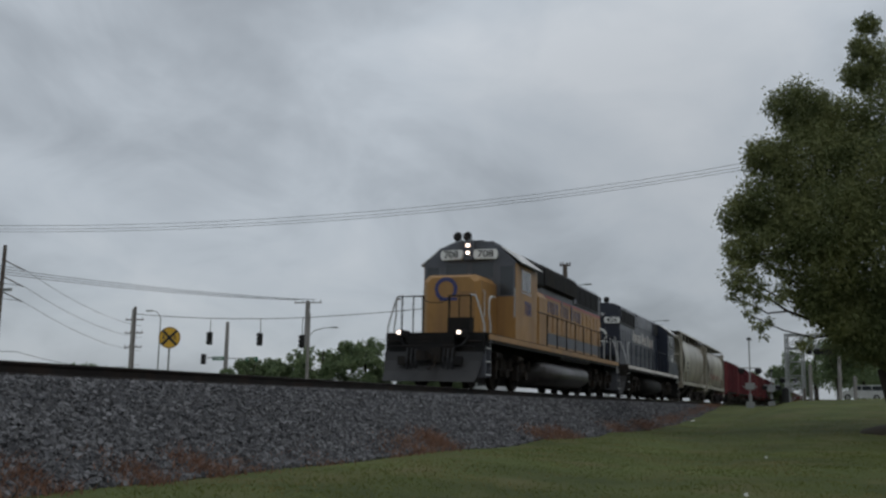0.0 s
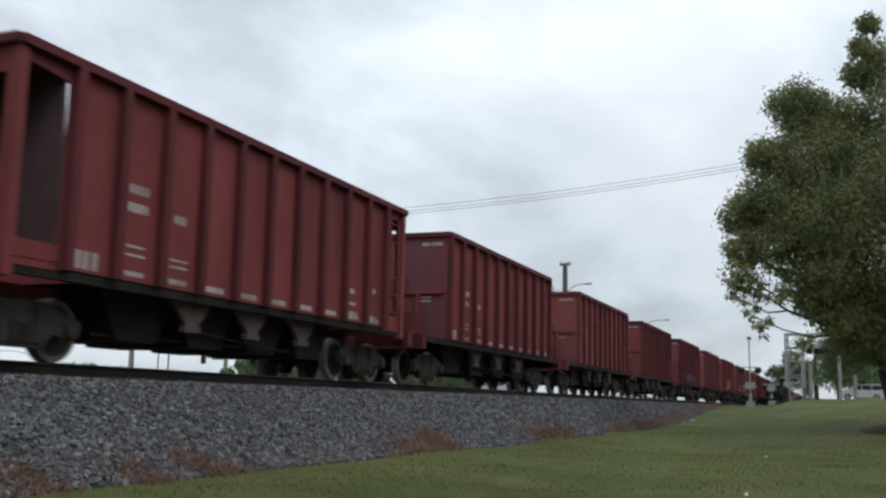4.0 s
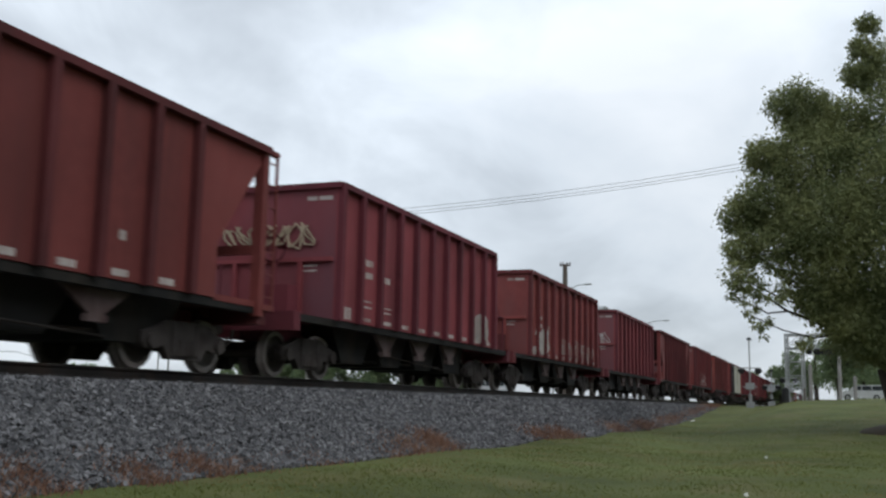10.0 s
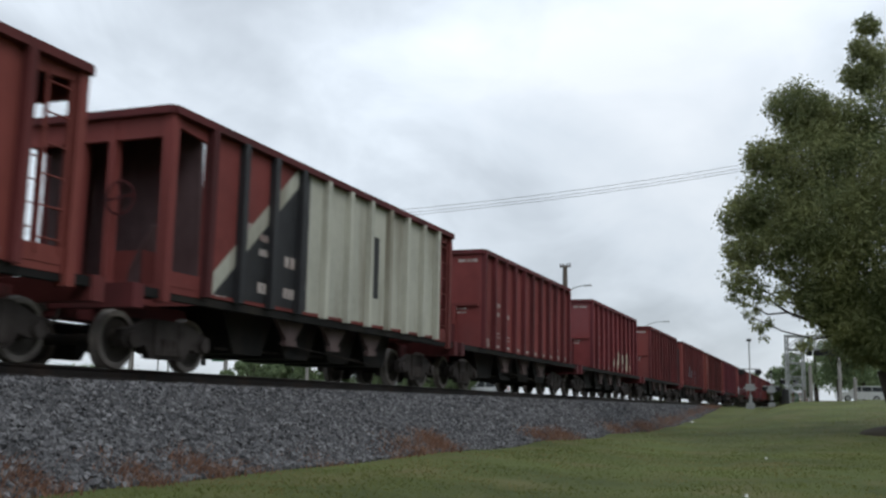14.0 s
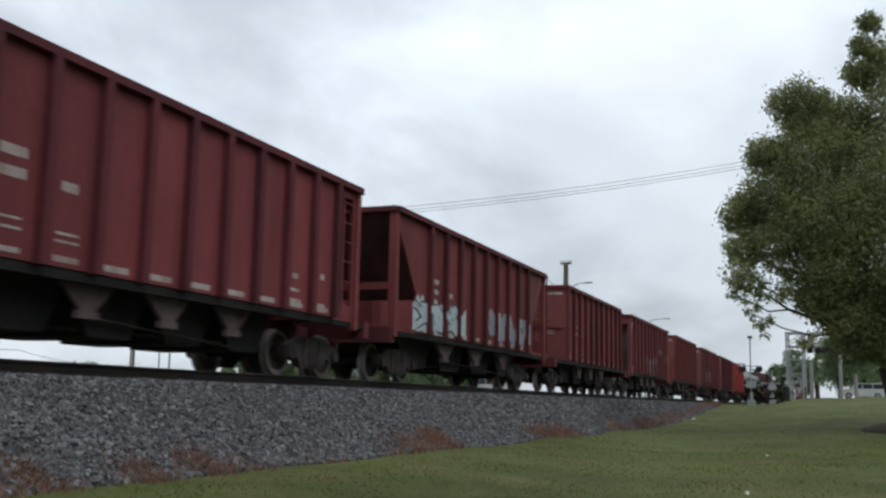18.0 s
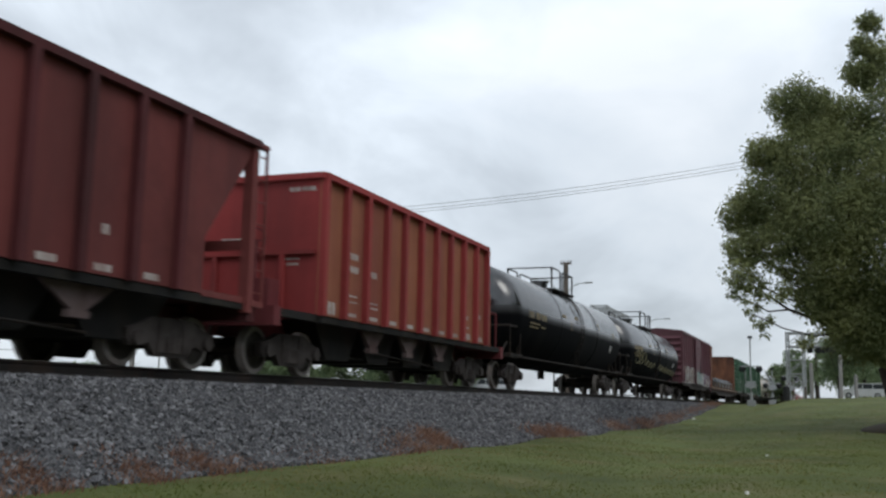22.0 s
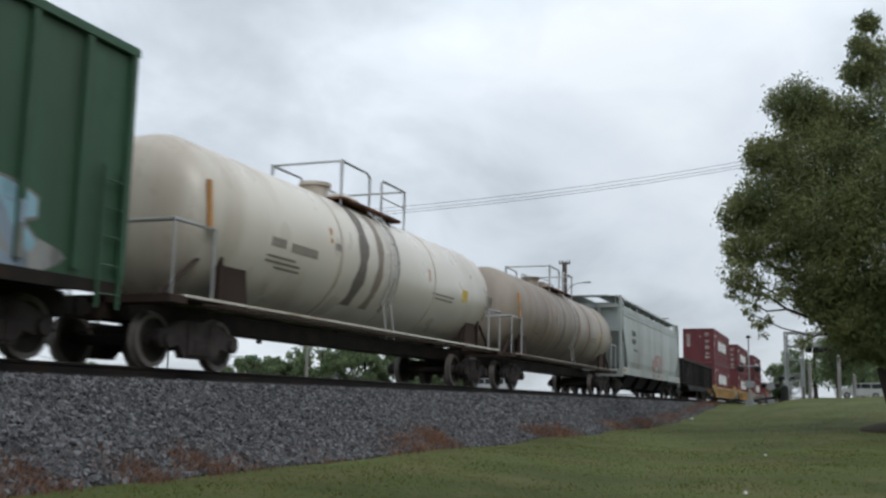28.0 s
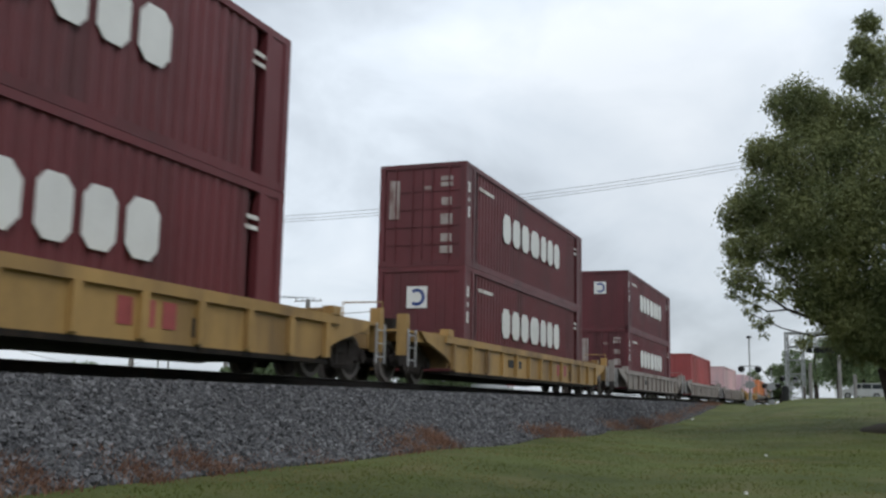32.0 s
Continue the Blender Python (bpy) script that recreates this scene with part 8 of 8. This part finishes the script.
def piece(car, x0, x1, z0, z1, y, n, fill, line, seed, label, back=None, mix=(), blobs=0):
    """A sprayed piece: optional backing, rounded patches, dark outlines and filled strokes; it runs over the ribs too."""
    rng = random.Random(seed)
    w = (x1 - x0) / n
    strokes = []
    for i in range(n):
        strokes += glyph(rng, max(x0, x0 + (i - 0.45) * w + rng.uniform(-0.1, 0.1)), w * 1.8 if i < n - 1 else w, z0 + rng.uniform(0, 0.1), z1 - rng.uniform(0, 0.15))
    sw = min(w * 0.26, (z1 - z0) * 0.2)
    fills = [fill] + list(mix)
    base = None
    if back:
        def backing(bm):
            m = 26
            up = [(x0 - 0.1 + (x1 - x0 + 0.2) * i / m, z1 + rng.uniform(-0.16, 0.1)) for i in range(m + 1)]
            dn = [(x0 - 0.1 + (x1 - x0 + 0.2) * i / m, z0 - rng.uniform(-0.02, 0.06)) for i in range(m + 1)]
            loft(bm, [[(a[0], y - 0.003, a[1]), (a[0], y, a[1]), (b[0], y, b[1]), (b[0], y - 0.003, b[1])] for a, b in zip(up, dn)])
        base = part("sprayed_ground", shared(("bk", seed), back, backing), car, label)
    for k in range(blobs):
        cx, cz, rx, rz_ = rng.uniform(x0 + 0.3, x1 - 0.3), rng.uniform(z0 + 0.25, z1 - 0.2), rng.uniform(0.25, 0.7), rng.uniform(0.18, 0.36)
        ph = rng.uniform(0, 6)
        def blob(bm):
            q = [(cx + rx * (1 + 0.2 * math.sin(3 * a + ph)) * math.cos(a), cz + rz_ * (1 + 0.15 * math.cos(2 * a + ph)) * math.sin(a)) for a in (2 * math.pi * i / 16 for i in range(16))]
            loft(bm, [[(a, y - 0.0042 - 0.0003 * k, b) for a, b in q], [(a, y - 0.001, b) for a, b in q]])
        part("sprayed_patch", shared(("bb", seed, k), fills[k % len(fills)], blob), base or car)
    for k, s_ in enumerate(strokes):
        part("sprayed_outline", shared(("gl", seed, k), line, lambda bm: ribbon(bm, s_, sw + 0.09, y - 0.008 - 0.0001 * k)), base or car, label if not base and k == 0 else "")
        part("sprayed_fill", shared(("gf", seed, k), fills[k % len(fills)], lambda bm: ribbon(bm, s_, sw, y - 0.013 - 0.0001 * k)), base or car)
    # paint carried over the ribs that stand in front of the panel
    colours = fills + [line] + ([back, back] if back else [])
    for holder in [car] + [c_ for c_ in car.children if c_.name.startswith("side")]:
        for r in holder.children:
            if not r.name.startswith(("rib", "side_post")):
                continue
            p = r.matrix_basis.translation
            if p.y > 0 or not x0 < p.x < x1:
                continue
            ys_ = min(v.co.y for v in r.data.vertices)
            hw = max(v.co.x for v in r.data.vertices) - 0.004
            za, zb_ = max(z0 + rng.uniform(0.0, 0.1), 0.01 + min(v.co.z for v in r.data.vertices)), z1 - rng.uniform(0.0, 0.2)
            cut = za + (zb_ - za) * rng.uniform(0.3, 0.7)
            for c0_, c1_ in ((za, cut), (cut, zb_)):
                part("sprayed_patch", shared(("rp", seed, p.x, c0_), rng.choice(colours), lambda bm: bx(bm, -hw, hw, ys_ - 0.004, ys_, c0_, c1_)), r)


WHITE_S, GREY_S, DARK_S = paint(0.5, 0.5, 0.47), paint(0.27, 0.27, 0.26), paint(0.025, 0.025, 0.03)
CREAM_S, BLUE_S, PALE_S, RED_S = paint(0.42, 0.37, 0.28), paint(0.12, 0.13, 0.3), paint(0.38, 0.45, 0.47), paint(0.3, 0.035, 0.04)
SIDE = -1.532


def loc(u, car):
    return u - car.matrix_basis.translation.x


H = CARS
c = H[14]
piece(c, loc(290.7, c), loc(294.9, c), 1.22, 2.1, SIDE, 5, paint(0.15, 0.1, 0.1), WHITE_S, 101, "grey and white sprayed piece")
c = H[4]
piece(c, loc(154.0, c), loc(158.3, c), 1.22, 1.85, SIDE, 4, BLUE_S, paint(0.2, 0.2, 0.32), 102, "faded violet sprayed piece")
c = H[6]
piece(c, loc(180.9, c), loc(184.7, c), 1.22, 2.15, SIDE, 4, CREAM_S, paint(0.26, 0.22, 0.17), 103, "cream sprayed panel with faint marks", paint(0.3, 0.26, 0.2))
c = H[10]
piece(c, loc(241.2, c), loc(242.7, c), 1.25, 2.0, SIDE, 2, paint(0.26, 0.22, 0.2), GREY_S, 114, "small pale sprayed patch")
c = H[7]
piece(c, loc(192.8, c), loc(201.6, c), 1.22, 2.05, SIDE, 8, paint(0.2, 0.15, 0.14), GREY_S, 104, "pale grey sprayed piece")
c = H[11]
piece(c, loc(247.3, c), loc(249.6, c), 1.25, 2.1, SIDE, 2, paint(0.33, 0.3, 0.27), GREY_S, 105, "pale sprayed patches")
piece(c, loc(250.4, c), loc(256.0, c), 1.3, 1.9, SIDE, 5, paint(0.16, 0.06, 0.05), paint(0.2, 0.17, 0.15), 106, "faint sprayed outlines")
c = H[25]
piece(c, loc(441.0, c), loc(443.8, c), 1.2, 2.1, SIDE, 4, DARK_S, GREY_S, 107, "white and black sprayed piece")
c = H[23]
piece(c, loc(410.1, c), loc(413.5, c), 1.2, 1.95, SIDE, 4, PALE_S, DARK_S, 108, "pale blue sprayed piece", PALE_S)
piece(c, loc(415.2, c), loc(419.5, c), 1.3, 2.15, SIDE, 5, paint(0.2, 0.2, 0.25), GREY_S, 109, "grey sprayed scrawl")
c = H[18]
piece(c, loc(346.0, c), loc(350.5, c), 1.22, 2.0, SIDE, 4, CREAM_S, DARK_S, 110, "cream sprayed piece")
c = H[20]
piece(c, loc(371.0, c), loc(372.4, c), 1.6, 2.4, SIDE, 1, paint(0.12, 0.2, 0.25), paint(0.1, 0.15, 0.2), 111, "small blue sprayed mark")
piece(c, loc(373.6, c), loc(374.8, c), 1.35, 2.2, SIDE, 1, paint(0.14, 0.17, 0.24), paint(0.1, 0.1, 0.18), 112, "small blue sprayed mark")
c = H[27]
piece(c, loc(466.5, c), loc(470.5, c), 1.4, 2.3, SIDE, 4, paint(0.16, 0.06, 0.05), paint(0.3, 0.26, 0.24), 113, "thin pale sprayed outlines")
c = H[12]
def scrawl_end(seed, y_first, y_step, n, z, tall, r):
    """Overlapping sprayed loops on an end wall."""
    def build(bm):
        rng = random.Random(seed)
        for q in range(n):
            pts = [(y_first + q * y_step + tall * 0.8 * math.sin(i * 1.3 + q), z + tall * math.cos(i * 1.1 + q * 2) + tall * 0.5 * rng.random()) for i in range(9)]
            for a, b in zip(pts, pts[1:]):
                rod(bm, (0, a[0], a[1]), (0, b[0], b[1]), r, 4)
    return build


part("sprayed_scrawl", shared("scrawl_end", WHITE_S, scrawl_end(5, -1.1, 0.33, 6, 2.45, 0.3, 0.016)), c, "white sprayed loops on the end wall", (-4.915, 0, 0))
c = H[10]
part("sprayed_scrawl", shared("scrawl_tan", paint(0.34, 0.27, 0.19), scrawl_end(8, -0.9, 0.3, 7, 2.75, 0.22, 0.022)), c, "tan sprayed lettering on the end wall", (-4.915, 0, 0))
c = H[27]
part("sprayed_scrawl", shared("scrawl_pale", paint(0.28, 0.22, 0.21), scrawl_end(9, -0.2, 0.3, 5, 2.9, 0.2, 0.018)), c, "pale sprayed scrawl on the end wall", (-4.915, 0, 0))
c = H[25]
piece(c, loc(445.1, c), loc(445.9, c), 2.2, 2.75, SIDE, 1, paint(0.3, 0.25, 0.24), paint(0.2, 0.12, 0.12), 115, "small pale sprayed mark")
piece(c, loc(447.3, c), loc(447.9, c), 1.9, 2.5, SIDE, 1, paint(0.3, 0.25, 0.24), paint(0.2, 0.12, 0.12), 116, "small pale sprayed mark")

# the half cream hopper with its slanted black band
c = H[16]
def side_plate(pts, y0):
    return lambda bm: slab_y(bm, pts, y0 - 0.004, y0)
part("cream_panel", shared("cream_panel", M["cream"], side_plate([(-1.57, 1.2), (4.85, 1.2), (4.85, 3.74), (-1.57, 3.74)], SIDE)), c, "cream painted side")
part("black_band", shared("black_band", M["blackp"], side_plate([(-4.6, 1.2), (-1.57, 1.2), (-1.57, 3.74), (-1.7, 3.74)], SIDE)), c, "slanted black band")
part("white_edge", shared("white_edge", M["cream"], side_plate([(-4.84, 1.3), (-4.55, 1.2), (-1.65, 3.74), (-2.05, 3.74)], SIDE - 0.005)), c, "cream edge of the band")
part("door_slot", shared("door_slot", M["blackp"], side_plate([(1.05, 1.75), (1.55, 1.75), (1.55, 3.05), (1.05, 3.05)], SIDE - 0.005)), c, "black upright mark")
marks(c, "data_panel", [(-3.0, 2.3, 0.5, 0.12), (-3.0, 2.05, 0.5, 0.12), (-2.2, 2.0, 0.4, 0.2), (-3.0, 1.45, 0.5, 0.18), (-2.2, 1.45, 0.4, 0.18)], SIDE - 0.006)
for side in [o for o in c.children if o.name.startswith("side")]:
    for r in side.children:
        x = r.matrix_basis.translation.x
        if r.matrix_basis.translation.y < 0 and x > -4.3:
            me = r.data.copy()
            me.materials.clear()
            me.materials.append(M["cream"] if x > -1.5 else M["blackp"])
            r.data = me

# box cars
boxes = [o for o in MOVING if o.name.startswith("box_car")]
b0_, b1_, b2_ = boxes
TEAL_S, SKY_S, LILAC_S = paint(0.08, 0.17, 0.17), paint(0.24, 0.3, 0.37), paint(0.25, 0.23, 0.3)
BONE_S, ASH_S = paint(0.27, 0.245, 0.2), paint(0.2, 0.195, 0.18)
piece(b0_, loc(542.6, b0_), loc(547.3, b0_), 1.07, 2.2, -1.486, 5, BONE_S, DARK_S, 121, "pale grey sprayed piece", ASH_S, (ASH_S, GREY_S, WHITE_S), 7)
piece(b0_, loc(547.5, b0_), loc(550.8, b0_), 1.15, 1.95, -1.645, 3, ASH_S, paint(0.05, 0.07, 0.06), 122, "grey and teal sprayed piece on the door", paint(0.24, 0.25, 0.23), (TEAL_S, GREY_S), 4)
piece(b0_, loc(551.0, b0_), loc(556.5, b0_), 1.07, 1.98, -1.486, 6, WHITE_S, paint(0.16, 0.2, 0.28), 123, "cream and grey sprayed piece", BONE_S, (ASH_S, BONE_S, GREY_S, LILAC_S), 9)
marks(b0_, "reporting_mark", [(loc(542.2, b0_), 2.35, 0.3, 0.2), (loc(542.2, b0_), 2.0, 0.3, 0.2)], -1.483, label="white car number bars")
marks(b1_, "reporting_mark", [(loc(584.2, b1_), 3.4, 1.1, 0.34), (loc(584.2, b1_), 2.9, 1.2, 0.3), (loc(591.0, b1_), 3.3, 1.4, 0.5)], -1.483, label="pale faded wording bars")
piece(b1_, loc(582.0, b1_), loc(588.2, b1_), 1.05, 2.5, -1.486, 5, paint(0.06, 0.08, 0.07), ASH_S, 124, "grey sprayed lettering", None, (GREY_S, ASH_S), 3)
piece(b1_, loc(588.4, b1_), loc(591.6, b1_), 1.2, 3.2, -1.645, 2, paint(0.05, 0.08, 0.06), GREY_S, 128, "grey sprayed outlines on the door")
piece(b1_, loc(592.0, b1_), loc(597.4, b1_), 1.05, 2.4, -1.486, 4, ASH_S, DARK_S, 125, "pale sprayed lettering", None, (GREY_S, WHITE_S), 4)
piece(b2_, loc(600.0, b2_), loc(605.6, b2_), 1.08, 1.85, -1.486, 6, DARK_S, WHITE_S, 126, "black sprayed piece with white outlines", DARK_S, (DARK_S, GREY_S), 2)
piece(b2_, loc(600.0, b2_), loc(605.3, b2_), 1.72, 2.5, -1.489, 6, RED_S, WHITE_S, 129, "red sprayed piece with pale edges", None, (RED_S, paint(0.36, 0.06, 0.06)), 6)
piece(b2_, loc(605.3, b2_), loc(606.2, b2_), 1.1, 1.95, -1.487, 1, paint(0.42, 0.36, 0.12), paint(0.3, 0.27, 0.12), 130, "pale yellow sprayed patch", paint(0.4, 0.35, 0.14))
piece(b2_, loc(609.4, b2_), loc(614.8, b2_), 1.0, 2.0, -1.486, 4, paint(0.25, 0.42, 0.5), ASH_S, 127, "light blue sprayed piece", None, (SKY_S, GREY_S), 4)
marks(b2_, "door_marking", [(loc(607.6, b2_), 3.5, 0.9, 0.09), (loc(607.6, b2_), 3.35, 0.9, 0.09), (loc(607.6, b2_), 3.2, 0.8, 0.09), (loc(607.9, b2_), 2.55, 0.35, 0.14)], -1.584, label="faded white notice bars")

# curved sides: strokes that follow the shell
def on_tank(bm, pts, r, zc, wide=0.05):
    Q = []
    for x, z in pts:
        Q.append((x, -math.sqrt(max(0.01, r * r - (z - zc) ** 2)) - 0.004, z))
    for a, b in zip(Q, Q[1:]):
        rod(bm, a, b, wide, 6)


def tank_bars(bm, rows, r, zc):
    """Stencil bars laid on the shell: (x, z, width, height)."""
    cells = []
    for x, z, w, h in rows:
        n = max(1, round(w / (0.8 * h))) if 0.1 < h < 0.25 and w > h else 1
        cells += [(x - w / 2 + w * (q + 0.5) / n, z, w / n * (0.72 if n > 1 else 1), h) for q in range(n)]
    for x, z, w, h in cells:
        ring = []
        for zz in (z - h / 2, z + h / 2):
            y = -math.sqrt(r * r - (zz - zc) ** 2) - 0.006
            ring.append((y, zz))
        loft(bm, [[(x - w / 2, ring[0][0], ring[0][1]), (x + w / 2, ring[0][0], ring[0][1]), (x + w / 2, ring[1][0], ring[1][1]), (x - w / 2, ring[1][0], ring[1][1])],
                  [(x - w / 2, ring[0][0] + 0.05, ring[0][1]), (x + w / 2, ring[0][0] + 0.05, ring[0][1]), (x + w / 2, ring[1][0] + 0.05, ring[1][1]), (x - w / 2, ring[1][0] + 0.05, ring[1][1])]])


tanks = [o for o in MOVING if o.name.startswith("tank_car")]
YSTEN = paint(0.14, 0.1, 0.035)
SCRAWL_Y = paint(0.12, 0.105, 0.042)


def tank_stencils(t, rows, r, zc, mat, label):
    for i, row in enumerate(rows):
        part("stencil", shared(("tank_bar", row, mat.name, r), mat, lambda bm: tank_bars(bm, [row], r, zc)), t, label if i == 0 else "")


for t in tanks[:2]:
    tank_stencils(t, [(-6.7, 2.38, 0.6, 0.2), (-5.9, 2.38, 0.5, 0.2), (-5.2, 2.38, 0.7, 0.2), (-2.35, 2.68, 0.5, 0.12), (-1.34, 2.4, 0.1, 0.32), (-6.2, 2.12, 1.2, 0.05), (-6.3, 2.0, 1.0, 0.05), (-5.2, 2.05, 0.5, 0.05), (3.4, 2.7, 0.1, 0.3), (6.2, 2.5, 0.14, 0.3), (-0.4, 2.75, 0.5, 0.1)], 1.56, 2.35, YSTEN, "dull yellow stencil bars")
    part("placard_holder", shared("plac", M["silver"], lambda bm: tank_bars(bm, [(5.8, 1.95, 0.28, 0.26)], 1.56, 2.35)), t)
for a_, b_, lift in ((-4.0, -0.5, 0.22), (0.9, 7.3, 0.08)):
    run = [(a_ + (b_ - a_) * i / 60, 1.66 - 0.02 * (a_ + (b_ - a_) * i / 60) + lift * math.exp(-i / 9) + 0.13 * math.sin((a_ + (b_ - a_) * i / 60) * 6.1)) for i in range(61)]
    part("sprayed_wave", shared(("wave", a_), SCRAWL_Y, lambda bm: on_tank(bm, run, 1.56, 2.35, 0.034)), tanks[1], "yellow sprayed wavy line")
part("sprayed_loop", shared("loops", SCRAWL_Y, lambda bm: on_tank(bm, [(-6.4 + 0.6 * math.cos(i * 0.5) + i * 0.075, 1.95 + 0.3 * math.sin(i * 0.5)) for i in range(34)], 1.56, 2.35, 0.024)), tanks[1], "yellow sprayed loops")
DKSTEN = paint(0.2, 0.17, 0.14)
for t in tanks[2:]:
    tank_stencils(t, [(-4.9, 2.3, 0.5, 0.16), (-3.95, 2.28, 1.0, 0.16), (-4.7, 2.05, 1.0, 0.04), (-4.6, 1.96, 1.2, 0.04), (-4.4, 1.87, 0.9, 0.04), (-2.6, 2.55, 0.3, 0.14), (3.3, 2.2, 1.5, 0.04), (3.4, 2.1, 1.2, 0.04), (6.9, 2.35, 0.5, 0.36)], 1.42, 2.5, DKSTEN, "faded dark stencil bars")
    part("placard", shared("tank_pl", M["hazard"], lambda bm: tank_bars(bm, [(4.85, 2.35, 0.42, 0.3)], 1.42, 2.5)), t, "yellow notice plate")
    tank_stencils(t, [(-7.0, 2.6, 0.1, 0.8), (-2.9, 2.75, 0.1, 0.3), (2.3, 2.6, 0.08, 0.3)], 1.42, 2.5, paint(0.45, 0.22, 0.07), "orange reflective marks")
    for k, (x0, w, r1, mat) in enumerate(((-1.35, 0.42, 1.424, paint(0.15, 0.13, 0.11)), (-0.5, 0.3, 1.427, paint(0.24, 0.2, 0.16)), (0.4, 0.22, 1.424, paint(0.3, 0.26, 0.21)), (1.0, 0.3, 1.426, paint(0.19, 0.12, 0.08)), (-3.4, 0.2, 1.424, paint(0.27, 0.2, 0.14)), (-5.6, 0.3, 1.425, paint(0.24, 0.18, 0.13)), (2.7, 0.24, 1.424, paint(0.26, 0.2, 0.15)), (5.0, 0.4, 1.425, paint(0.27, 0.21, 0.15)))):
        if k > 2 and t is tanks[2]:
            continue
        def spill(bm):
            n = 16
            loft(bm, [[(x0 + sx * w * (0.5 + 0.12 * math.sin(i * 1.7 + k)) - 0.25 * (i / n) ** 2, -q * math.sin(math.radians(14 + i * 8)), 2.5 + q * math.cos(math.radians(14 + i * 8))) for sx, q in ((-1, r1), (1, r1), (0, r1 - 0.03))] for i in range(n)])
        part("spill_stain", shared(("spill", k), mat, spill), t, "grey brown spill stain down the side")
cov = [o for o in MOVING if o.name.startswith("covered_hopper")]
def scrawl(bm, pts, y, w=0.05):
    ribbon(bm, pts, w, y)
part("sprayed_scrawl", shared("red_scrawl", paint(0.24, 0.085, 0.065), lambda bm: [scrawl(bm, [(x0 + i * 0.16, 2.05 + 0.22 * math.sin(i * a + x0)) for i in range(n)], -1.555, w) for x0, n, a, w in ((-4.4, 8, 1.6, 0.1), (-2.6, 9, 1.2, 0.12), (-1.0, 12, 1.9, 0.05), (0.6, 12, 0.9, 0.05), (-2.6, 6, 2.2, 0.07), (2.0, 14, 0.35, 0.03))]
                                  + [scrawl(bm, [(-2.5, 2.3), (-2.3, 1.9), (-2.7, 1.5)], -1.5, 0.13)]), cov[1], "red sprayed scrawl")
marks(cov[0], "reporting_mark", [(-3.6, 2.5, 0.7, 0.2), (-3.6, 2.2, 0.9, 0.14), (-3.4, 1.95, 0.9, 0.08), (-3.4, 1.82, 0.8, 0.08)], -1.556, paint(0.1, 0.1, 0.09), "dark faded stencil bars")
marks(cov[1], "reporting_mark", [(-3.6, 2.6, 0.7, 0.2), (-3.6, 2.3, 0.9, 0.14)], -1.556, paint(0.1, 0.1, 0.09), "dark faded stencil bars")
marks(cov[2], "reporting_mark", [(-6.4, 3.0, 0.9, 0.24), (-6.4, 2.62, 1.0, 0.24), (-6.0, 2.2, 1.0, 0.08)], -1.556, paint(0.08, 0.09, 0.09), "dark car number bars")
piece(cov[2], -0.9, 2.7, 1.38, 2.2, -1.556, 4, paint(0.28, 0.15, 0.14), paint(0.29, 0.27, 0.25), 131, "faded red sprayed piece", None, (paint(0.29, 0.26, 0.24), paint(0.28, 0.19, 0.175), paint(0.29, 0.3, 0.285)), 9)
marks(cov[2], "sprayed_patch", [(-0.5, 1.12, 0.5, 0.18), (0.5, 1.08, 0.35, 0.14), (1.2, 1.14, 0.6, 0.2), (2.3, 1.1, 0.4, 0.14)], -1.568, paint(0.28, 0.17, 0.155), "faded red paint over the sill")
marks(cov[2], "reflector", [(-9.0, 1.14, 0.6, 0.12), (8.6, 1.14, 0.7, 0.14)], -1.562, paint(0.4, 0.22, 0.07), "orange rusty patches on the sill")


def motions():
    """The whole train rolls past at an even speed."""
    for ob in MOVING:
        x, y, z = ob.matrix_basis.translation
        walk(ob, [(t, pose(x - SPEED * t, y, z)) for t in (0, 8, 16, 24, 32)])


motions()
